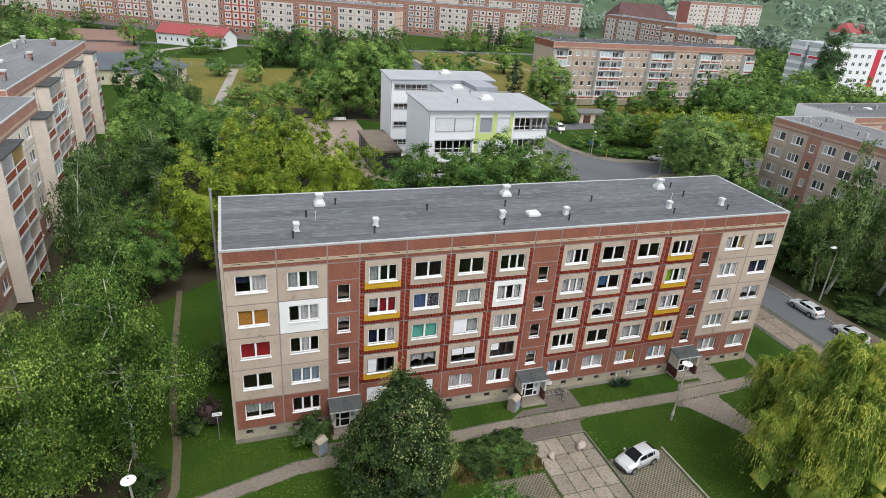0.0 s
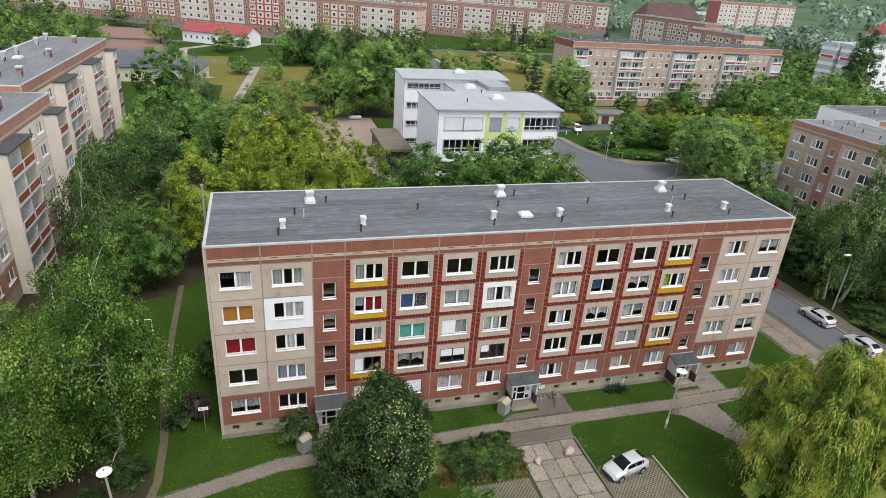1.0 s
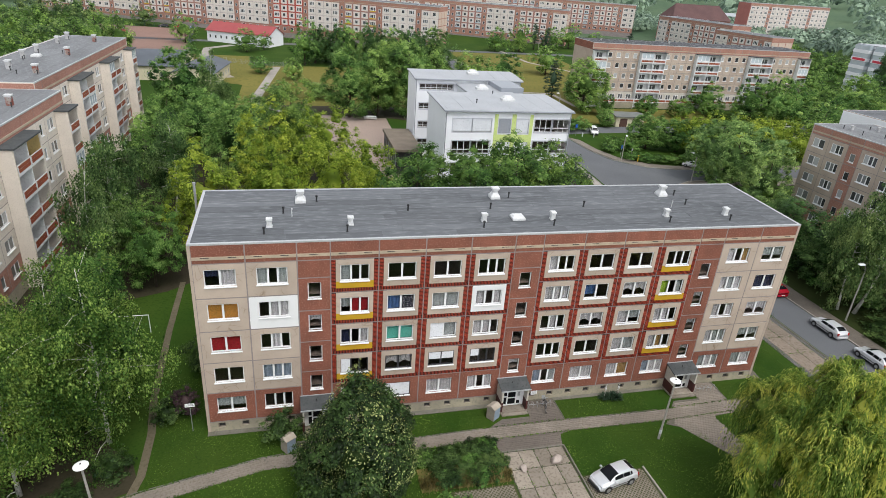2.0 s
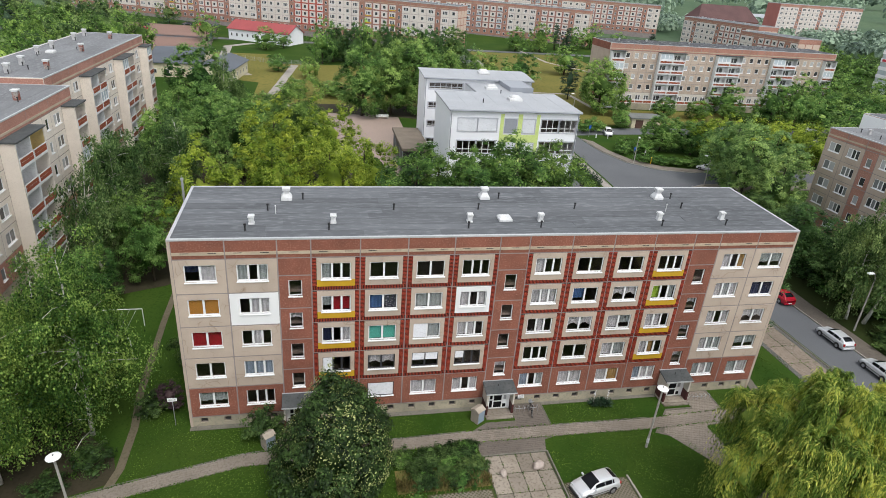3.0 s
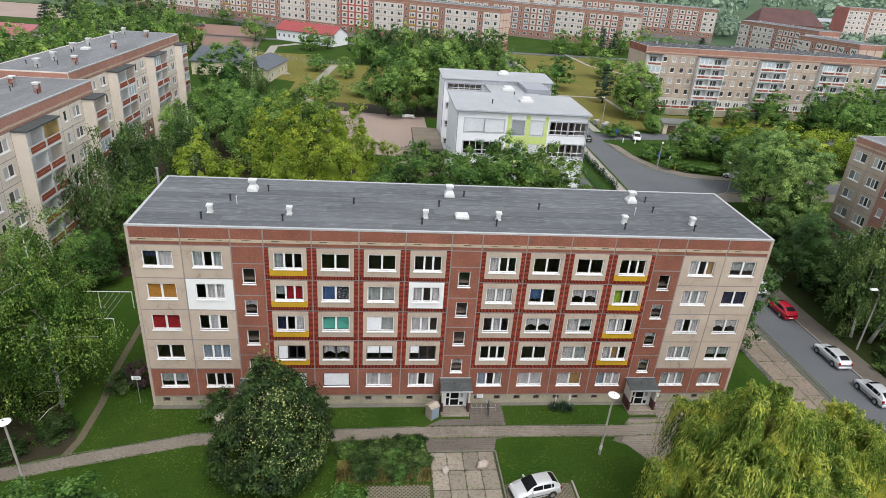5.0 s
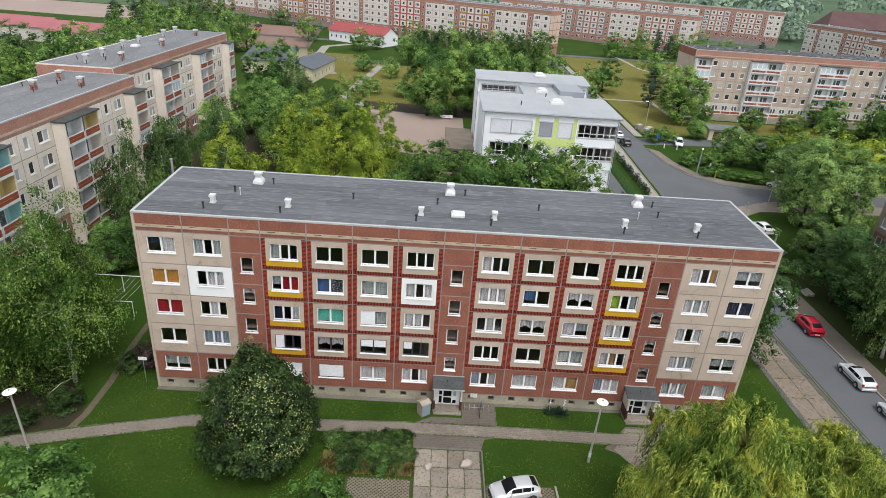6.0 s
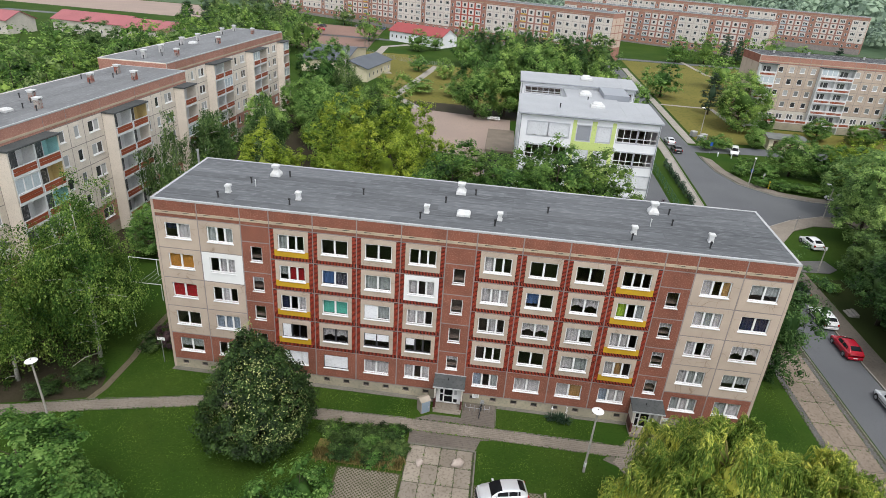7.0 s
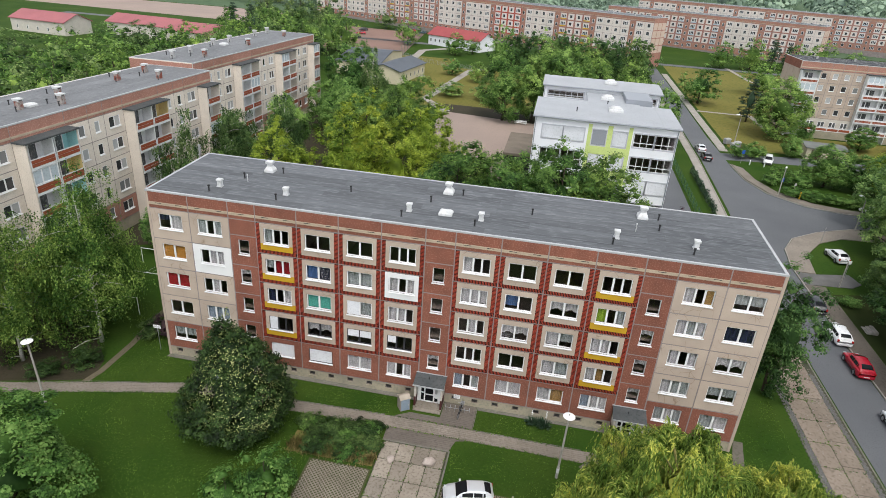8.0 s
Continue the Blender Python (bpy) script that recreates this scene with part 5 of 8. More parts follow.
def plain_house(name, label, m, w, d, h, ridge, wall, roof, windows=6, hip=0.0, wz=1.0, wh=1.2, ww=0.8):
    """A low house under a pitched roof."""
    ob = thing(name, m, label, "house")
    part("wall", Mesher().box(0, w, 0, d, -1.0, h), wall, ob)
    gable = Mesher()
    for x in (0.0, w - 0.2):
        if not hip:
            k = len(gable.v)
            gable.v += [(x, 0, h), (x, d, h), (x, d / 2, h + ridge), (x + 0.2, 0, h), (x + 0.2, d, h), (x + 0.2, d / 2, h + ridge)]
            gable.f += [(k, k + 2, k + 1), (k + 3, k + 4, k + 5), (k, k + 3, k + 5, k + 2), (k + 1, k + 2, k + 5, k + 4)]
    if not hip:
        part("gable", gable, wall, ob)
    e, s = 0.5, 0.18
    me = Mesher()
    for y0, y1 in ((-e, d / 2), (d + e, d / 2)):
        za = h - e * ridge / (d / 2)
        k = len(me.v)
        x0, x1, r0, r1 = -e, w + e, -e + hip, w + e - hip
        me.v += [(x0, y0, za), (x1, y0, za), (r1, y1, h + ridge), (r0, y1, h + ridge), (x0, y0, za + s), (x1, y0, za + s), (r1, y1, h + ridge + s), (r0, y1, h + ridge + s)]
        me.f += [(k, k + 1, k + 2, k + 3), (k + 4, k + 7, k + 6, k + 5), (k, k + 4, k + 5, k + 1), (k + 1, k + 5, k + 6, k + 2), (k + 3, k + 7, k + 4, k)]
    if hip:
        for x0, r0 in ((-e, -e + hip), (w + e, w + e - hip)):
            za = h - e * ridge / (d / 2)
            k = len(me.v)
            me.v += [(x0, -e, za + s), (x0, d + e, za + s), (r0, d / 2, h + ridge + s)]
            me.f += [(k, k + 1, k + 2)]
    part("roof", me, roof, ob)
    for k in range(windows):
        x = w * (k + 0.6) / (windows + 0.2) - ww / 2
        fr = part("window", shared(("lowwin", ww, wh), lambda: window_frame(ww, wh, (1,)).done("window", PVC)), None, ob, "", (x, -0.06, wz))
        part("pane", shared(("lowpane", ww, wh), lambda: Mesher().box(0.07, ww - 0.07, 0.03, 0.045, 0.07, wh - 0.07).done("pane", FARGLASS)), None, fr)
    return ob


red_house = plain_house("low_house", "long low white house under a red sheet roof", pose(-24.0, 224.5, rise(0, 215) + 0.5, 0, 0, -29), 27, 11, 3.8, 2.8, WHITEWALL, TILEROOF, 11)
k_house = plain_house("kindergarten", "low cream building under a grey roof", pose(-13.0, 134.0, rise(0, 145), 0, 0, 83), 22, 10, 3.6, 1.6, surf("cream_render", (0.62, 0.56, 0.40), (0.55, 0.50, 0.36), 0.3, 4.0, None, 0.85, 0.05), surf("slate_sheet", (0.10, 0.115, 0.135), (0.075, 0.085, 0.10), 0.2, 3.0, None, 0.6, 0.05), 6)
plain_house("kindergarten", "low white building under a wide grey roof", pose(-35.5, 143, rise(0, 143), 0, 0, 2), 13.5, 33, 3.8, 2.0, bpy.data.materials["cream_render"], bpy.data.materials["slate_sheet"], 4)
for a, b, w in ((-172, 165, 26), (-140, 176, 30), (-108, 168, 18)):
    plain_house("low_hall", "low hall under a dusty red sheet roof among trees", pose(a, b, rise(0, b), 0, 0, -8), w, 12, 4.6, 2.6, LIGHTPAINT, bpy.data.materials.get("dusty_red_roof") or surf("dusty_red_roof", (0.36, 0.13, 0.14), (0.30, 0.11, 0.12), 0.2, 3.0, None, 0.8, 0.05), 5)
plain_house("old_house", "large old brick house under a hipped clay roof", pose(229, 302, 5.5, 0, 0, -3), 38, 16, 13, 7.5, REDPANEL, CLAYROOF, 9, hip=5, wz=9.5, wh=1.6, ww=1.0)
plain_house("old_house", "pale house under a red tile roof in the distance", pose(420, 300, 8.0, 0, 0, 20), 40, 14, 8, 6, LIGHTPAINT, TILEROOF, 8, hip=6, wz=4.0)
plain_house("old_house", "pale house under a red tile roof in the distance", pose(340, 190, 5.0, 0, 0, -60), 34, 13, 8, 6, LIGHTPAINT, TILEROOF, 8, wz=4.0)
plain_house("low_hall", "long pale grey hall at the edge of the woods", pose(330, 420, 8.0, 0, 0, 8), 90, 20, 8, 2, WHITEWALL, SHEET, 6)

# garage and lock-up by the shrub island
garage = plain_house("garage", "small cream garage under a flat grey roof", pose(87.6, 98.9, rise(0, 99), 0, 0, -4), 7.6, 5.5, 2.6, 0.35, bpy.data.materials["cream_render"], surf("garage_felt", (0.17, 0.18, 0.17), (0.12, 0.125, 0.115), 0.4, 4.0), 0)
for x in (1.0, 4.4):
    part("garage_door", Mesher().box(x, x + 2.0, -0.06, -0.001, 0.05, 2.1), surf("brown_door", (0.10, 0.055, 0.04), (0.08, 0.045, 0.035), 1, 6), garage, "brown wooden double door")

# white stepped tower block far off to the east
white = thing("tower_block", pose(216, 140.5, 2.2, 0, 0, -4), "white block with stepped balconies and red panels", "building")
part("wall", Mesher().box(0, 62, 0, 18, -2, 17.6), WHITEWALL, white)
for r in range(6):
    part("balcony", Mesher().box(-1.7, -0.001, 0.6, 8.0, 1.0 + 2.8 * r, 2.2 + 2.8 * r), WHITEWALL, white)
    part("balcony", Mesher().box(-1.7, -0.001, 10.2, 17.6, 1.0 + 2.8 * r, 2.2 + 2.8 * r), WHITEWALL, white)
    part("balcony_glass", Mesher().box(-1.5, -0.002, 0.7, 7.9, 2.2 + 2.8 * r, 3.78 + 2.8 * r), GLAZEPALE, white)
    part("balcony_glass", Mesher().box(-1.5, -0.002, 10.3, 17.5, 2.2 + 2.8 * r, 3.78 + 2.8 * r), GLAZEPALE, white)
part("stair_strip", Mesher().box(-0.3, -0.003, 8.1, 10.1, 0, 17.0), GREYFRAME, white)
for y0, y1 in ((1.2, 7.2), (10.8, 16.8)):
    part("red_panel", Mesher().box(-1.76, -1.701, y0, y1, 12.35, 13.2), plain("signal_red", (0.55, 0.03, 0.06), 0.6), white)
part("red_strip", Mesher().box(22.5, 25.5, -0.06, -0.001, 2, 17.2), bpy.data.materials["signal_red"], white)
for r in range(5):
    for k in range(16):
        fr = part("window", shared(("lowwin", 1.5, 1.4), lambda: window_frame(1.5, 1.4, (0.5, 0.5)).done("window", PVC)), None, white, "", (2.0 + 3.4 * k + (0 if k < 6 else 4.5), -0.07, 1.8 + 3.0 * r))
        part("pane", shared(("lowpane", 1.5, 1.4), lambda: Mesher().box(0.07, 1.43, 0.03, 0.045, 0.07, 1.33).done("pane", FARGLASS)), None, fr)
part("roof", Mesher().box(-0.2, 62.2, -0.2, 18.2, 17.6, 18.0), SHEET, white)

# the next block, set back behind the one across the street
right_back = panel_block("apartment_building", "panel block with a white end wall set behind its neighbour", pose(104.6, 37.4, 0.3, 0, 0, 1), [(3.6, "W"), (3.6, "W"), (2.4, "s")] + [(3.6, "W")] * 6, 12.2, seed=9, chimneys=[(6, 6, "small"), (14, 7, "small")])
part("end_render", Mesher().box(-0.28, -0.21, -0.02, 12.22, 0.0, 16.38), WHITEWALL, right_back, "white rendered end wall")
part("roof_hatch", Mesher().chamfer(-0.6, 0.6, -0.5, 0.5, 0.0, 0.35, 0.15), VENTWHITE, right_back, "white domed roof hatch", (11.0, 6.4, 16.5))


# ---- the white school ----
SZ = rise(0, 60)
school = thing("school", pose(0, 0, SZ), "white three-part school with curved metal roofs and lime stripes", "building")


def school_wing(x0, x1, y0, y1, low, high, holes, rear_low=None):
    """A wing whose roof curves up from its front eave. holes: window openings (x0, x1, z0, z1) in the front."""
    wall = Mesher()
    xs = sorted({x0, x1} | {h[0] for h in holes} | {h[1] for h in holes})
    for a, b in zip(xs, xs[1:]):
        z = 0.0
        for h in sorted((h for h in holes if h[0] <= a and h[1] >= b), key=lambda h: h[2]):
            wall.box(a, b, y0, y0 + 0.35, z, h[2])
            z = h[3]
        wall.box(a, b, y0, y0 + 0.35, z, low)
    n = 10

    def curve(k):
        u = k / n
        return y0 - 0.45 + (y1 - y0 + 0.6) * u, low + (high - low) * math.sin(u * math.pi / 2)
    part("front_wall", wall, WHITEWALL, school)
    part("rear_wall", Mesher().box(x0 + 0.35, x1 - 0.35, y1 - 0.35, y1, 0.0, high - 0.02), WHITEWALL, school)
    for a in (x0, x1 - 0.35):
        ring = [(y0 + 0.351, 0.0), (y1, 0.0)] + [(min(max(curve(k)[0], y0 + 0.351), y1), curve(k)[1] - 0.03) for k in range(n, -1, -1)]
        me = Mesher()
        c = len(ring)
        me.v = [(a, y, z) for y, z in ring] + [(a + 0.35, y, z) for y, z in ring]
        me.f = [tuple(range(c)), tuple(reversed(range(c, 2 * c)))] + [(i, c + i, c + (i + 1) % c, (i + 1) % c) for i in range(c)]
        part("side_wall", me, WHITEWALL, school)
    me = Mesher()
    for k in range(n + 1):
        y, z = curve(k)
        me.v += [(x0 - 0.3, y, z), (x1 + 0.3, y, z), (x0 - 0.3, y, z + 0.22), (x1 + 0.3, y, z + 0.22)]
    for k in range(n):
        i, j = 4 * k, 4 * k + 4
        me.f += [(i, j, j + 1, i + 1), (i + 2, i + 3, j + 3, j + 2), (i, i + 2, j + 2, j), (i + 1, j + 1, j + 3, i + 3)]
    me.f += [(0, 1, 3, 2), (4 * n, 4 * n + 2, 4 * n + 3, 4 * n + 1)]
    part("roof", me, SHEET, school, "grey curved sheet-metal roof")
    # standing seams
    x = x0 + 0.3
    while x < x1:
        s = Mesher()
        for k in range(n + 1):
            y, z = curve(k)
            s.v += [(x, y, z + 0.22), (x + 0.03, y, z + 0.22), (x, y, z + 0.236), (x + 0.03, y, z + 0.236)]
        for k in range(n):
            i, j = 4 * k, 4 * k + 4
            s.f += [(i + 2, i + 3, j + 3, j + 2), (i, i + 2, j + 2, j), (i + 1, j + 1, j + 3, i + 3)]
        part("roof_seam", s, SHEET, school)
        x += 2.6
    part("gutter", Mesher().tube([(x0 - 0.3, y0 - 0.5, low + 0.05), (x1 + 0.3, y0 - 0.5, low + 0.05)], [0.09, 0.09], 8), GREYFRAME, school)
    for a in (x0 + 0.15, x1 - 0.15):
        part("downpipe", Mesher().tube([(a, y0 - 0.12, 0.1), (a, y0 - 0.12, low - 0.3), (a, y0 - 0.45, low)], [0.06, 0.06, 0.06], 8), GREYFRAME, school)
    inner = Mesher()
    for z in range(1, 5):
        if z * 3.55 < low:
            inner.box(x0 + 0.35, x1 - 0.35, y0 + 0.4, y1 - 0.35, z * 3.55 - 0.3, z * 3.55 - 0.02)
    inner.box(x0 + 0.35, x1 - 0.35, (y0 + y1) / 2, (y0 + y1) / 2 + 0.2, 0, low - 0.2)
    part("interior", inner, ROOM, school)


LILAC = plain("lilac_grey_sheet", (0.50, 0.51, 0.56), 0.5)


def class_window(x, y, z, w, h, n, blind=0.0, dark=False):
    """A band of sashes with small lights below, or a drawn blind."""
    fr = Mesher()
    t = 0.09
    fr.box(0, w, 0, 0.1, 0, t).box(0, w, 0, 0.1, h - t, h).box(0, w, 0, 0.1, 0.30 * h, 0.30 * h + t)
    for k in range(n + 1):
        xx = k * (w - t) / n
        fr.box(xx, xx + t, -0.012, 0.1, t, h - t)
    f = part("window", fr, PVC if not dark else GREYFRAME, school, "", (x, y + 0.12, z))
    for k in range(n):
        xx = k * (w - t) / n
        for a, b in ((t, 0.30 * h), (0.30 * h + t, h - t)):
            p = part("pane", Mesher().box(xx + t, xx + (w - t) / n, 0.045, 0.055, a, b), GLASS, f)
            p.visible_shadow = False
    part("surround", Mesher().box(-0.14, 0, -0.16, 0.02, -0.14, h + 0.14).box(w, w + 0.14, -0.16, 0.02, -0.14, h + 0.14).box(0, w, -0.16, 0.02, h, h + 0.14).box(0, w, -0.16, 0.02, -0.14, 0), LILAC, f)
    if blind:
        me = Mesher()
        n = int(h * blind / 0.115)
        for k in range(n):
            for y, dz in ((-0.04, 0.0), (-0.115, 0.085)):
                me.v += [(0.02, y, h - 0.02 - 0.115 * k - dz), (w - 0.02, y, h - 0.02 - 0.115 * k - dz)]
        me.f = [(2 * k, 2 * k + 1, 2 * k + 3, 2 * k + 2) for k in range(2 * n - 1)]
        part("blind", me, BLIND if not dark else GREYFRAME, f, "lowered metal slat blind")


WIN = []
for z in (1.0, 4.55, 8.1, 11.6):
    WIN += [(31.2, 37.4, z, z + 2.05), (44.6, 50.6, z, z + 2.05), (38.6, 40.6, z - 0.2, z + 2.05), (41.6, 43.6, z - 0.2, z + 2.05)]
school_wing(29.95, 50.75, 48.8, 61.3, 14.8, 15.1, WIN)
for i, z in enumerate((1.0, 4.55, 8.1, 11.6)):
    for x in (31.2, 34.34):
        class_window(x, 48.8, z, 3.06, 2.05, 3, blind=(0, 0, 0, 1)[i])
    for x in (44.6, 47.64):
        class_window(x, 48.8, z, 2.96, 2.05, 3, blind=(0, 1, 0.0, 0)[i])
    class_window(38.6, 48.8, z - 0.2, 2.0, 2.25, 2, blind=1, dark=i == 3)
    class_window(41.6, 48.8, z - 0.2, 2.0, 2.25, 2, blind=1)
part("colour_stripe", Mesher().box(37.9, 38.45, 48.75, 48.799, 0.5, 14.4).box(40.75, 41.45, 48.75, 48.799, 0.5, 14.4).box(43.75, 44.3, 48.75, 48.799, 0.5, 14.4).box(38.45, 40.75, 48.752, 48.799, 10.0, 11.2).box(41.45, 43.75, 48.752, 48.799, 10.0, 11.2).box(38.45, 40.75, 48.752, 48.799, 6.5, 7.6).box(41.45, 43.75, 48.752, 48.799, 6.5, 7.6), LIME, school, "lime green painted stripes")
HI = [(31.0, 37.6, 13.2, 14.35), (49.1, 50.7, 13.2, 14.35), (31.0, 35.0, 9.55, 10.7), (31.0, 35.0, 6.0, 7.15), (31.0, 35.0, 2.5, 3.65)]
school_wing(30.2, 51.3, 74.45, 82.2, 15.15, 15.65, HI)
class_window(31.0, 74.45, 13.2, 6.6, 1.15, 6)
class_window(49.1, 74.45, 13.2, 1.6, 1.15, 2)
for z in (2.5, 6.0, 9.55):
    class_window(31.0, 74.45, z, 4.0, 1.15, 4)
part("link_wing", Mesher().box(38.4, 46.6, 61.31, 74.44, 0.0, 14.3), WHITEWALL, school)
part("link_roof", Mesher().chamfer(38.0, 46.8, 61.5, 74.3, 14.3, 14.6, 0.08), SHEET, school)
part("plant_box", Mesher().box(44.5, 48.9, 66.4, 74.3, 12.0, 15.35), GREYFRAME, school)
for x, y, z in ((42.0, 55.5, 15.2), (42.4, 78.5, 15.75), (41.5, 68.5, 14.6)):
    part("skylight", Mesher().chamfer(-1.1, 1.1, -0.8, 0.8, 0.0, 0.45, 0.1).chamfer(-0.8, 0.8, -0.6, 0.6, 0.45, 0.85, 0.25), VENTWHITE, school, "white domed skylight", (x, y, z))
for x, y in ((36.0, 53.0), (41.0, 60.5)):
    part("roof_pipe", Mesher().lathe([(0.08, 0), (0.08, 0.6), (0.12, 0.62), (0.12, 0.75)], 8), BLACKPIPE, school, "", (x, y, 15.1))
# low annexe with a gravelled roof
annexe = thing("school_annexe", pose(0, 0, SZ), "low dark pavilion with a gravelled flat roof beside the school", "building")
part("roof", Mesher().chamfer(24.7, 29.9, 63.0, 78.3, 4.2, 4.7, 0.06), surf("roof_gravel", (0.20, 0.165, 0.13), (0.14, 0.12, 0.095), 0.5, 6.0, None, 0.95, 0.3), annexe)
part("wall", Mesher().box(25.0, 29.8, 63.4, 78.0, 0.0, 4.2), surf("dark_cladding", (0.045, 0.042, 0.045), (0.03, 0.028, 0.03), 0.8, 6.0, None, 0.5, 0.05), annexe)
for k in range(7):
    part("post", Mesher().box(24.88, 24.99, 63.4 + 2.1 * k, 63.55 + 2.1 * k, 0.0, 4.2), GREYFRAME, annexe)


# ---- trees and shrubs ----
def leaf_mesh(name, centres, normals, sizes, aspect, material, droop=None, core=None):
    """Many small kite-shaped leaves, each an island of its own; core: vertices and triangles of the dense inside."""
    n = len(centres)
    rng = np.random.default_rng(n)
    normals = normals / np.maximum(np.linalg.norm(normals, axis=1, keepdims=True), 1e-6)
    ref = rng.normal(size=(n, 3)) if droop is None else droop + 0.25 * rng.normal(size=(n, 3))
    u = ref - normals * np.sum(ref * normals, axis=1, keepdims=True)
    u /= np.maximum(np.linalg.norm(u, axis=1, keepdims=True), 1e-6)
    v = np.cross(normals, u)
    s = sizes[:, None]
    quad = np.stack([centres - u * s * 0.5, centres + v * s * aspect * 0.5 + normals * s * 0.08, centres + u * s * 0.5, centres - v * s * aspect * 0.5 + normals * s * 0.08], axis=1).reshape(-1, 3)
    cv, cf = core if core else (np.zeros((0, 3)), np.zeros((0, 3), int))
    m = len(cf)
    me = bpy.data.meshes.new(name)
    me.vertices.add(4 * n + len(cv))
    me.vertices.foreach_set("co", np.concatenate([quad, cv]).astype(np.float32).ravel())
    me.loops.add(4 * n + 3 * m)
    me.loops.foreach_set("vertex_index", np.concatenate([np.arange(4 * n), (cf + 4 * n).ravel()]).astype(np.int32))
    me.polygons.add(n + m)
    me.polygons.foreach_set("loop_start", np.concatenate([np.arange(0, 4 * n, 4), 4 * n + np.arange(0, 3 * m, 3)]).astype(np.int32))
    me.materials.append(material)
    me.update(calc_edges=True)
    return me


def crown_points(rng, clumps, low, h, r, hang=0.0, lobes=0.35, fill=0.62, shape=1.0, mid=0.45):
    """Clump centres in an uneven crown between low and h with greatest radius r, their directions, and the crown's dense inside."""
    d = rng.normal(size=(clumps, 3))
    d /= np.linalg.norm(d, axis=1, keepdims=True)
    ph = rng.uniform(0, 6.28, 6)
    mid = low + (h - low) * mid

    def placed(d, rad):
        az = np.arctan2(d[:, 1], d[:, 0])
        lump = 1 + lobes * (0.5 * np.sin(2 * az + ph[0]) + 0.4 * np.sin(3 * az + ph[1] + 3 * d[:, 2]) + 0.5 * np.sin(5 * d[:, 2] + ph[2] + az))
        p = d * (rad * np.clip(lump, 0.55, 1.35) / 1.12)[:, None]
        up = p[:, 2] > 0
        z = np.where(up, mid + p[:, 2] * (h - mid), mid + p[:, 2] * (mid - low))
        taper = np.where(up, 1.0 - (shape - 1.0) * p[:, 2], 1.0)
        return np.stack([p[:, 0] * r * taper, p[:, 1] * r * taper, z], axis=1)
    pts = placed(d, rng.uniform(fill, 1.0, clumps) ** 0.7)
    inside = placed(ICO[0], 0.42 * rng.uniform(0.85, 1.15, len(ICO[0])))
    return pts, d, (inside, ICO[1])


def icosphere(levels):
    bm = bmesh.new()
    bmesh.ops.create_icosphere(bm, subdivisions=levels, radius=1)
    out = np.array([tuple(v.co) for v in bm.verts]), np.array([[v.index for v in f.verts] for f in bm.faces])
    bm.free()
    return out


ICO = icosphere(2)


def limbs(rng, h, low, ends, trunk_r, lean=0.03):
    """A tapered, slightly bent trunk and limbs that reach out to the clumps."""
    me = Mesher()
    top = h * 0.86
    bend = rng.normal(size=2) * lean * h
    spine = []
    for k in range(8):
        u = k / 7
        spine.append((bend[0] * math.sin(u * 3), bend[1] * math.sin(u * 2.5), u * top))
    me.tube(spine, [trunk_r * (1.25 if k == 0 else 1.0 - 0.12 * k) for k in range(8)], 8)
    for e in ends:
        z = max(low * 0.8, min(top * 0.95, e[2] - 0.35 * math.hypot(e[0], e[1])))
        u = z / top
        s = (bend[0] * math.sin(u * 3), bend[1] * math.sin(u * 2.5), z)
        m = (s[0] * 0.45 + e[0] * 0.55, s[1] * 0.45 + e[1] * 0.55, s[2] * 0.4 + e[2] * 0.6 + 0.2)
        r = trunk_r * max(0.12, 0.42 * (1 - u * 0.7))
        me.tube([s, m, tuple(e)], [r, r * 0.6, r * 0.22], 5)
    return me


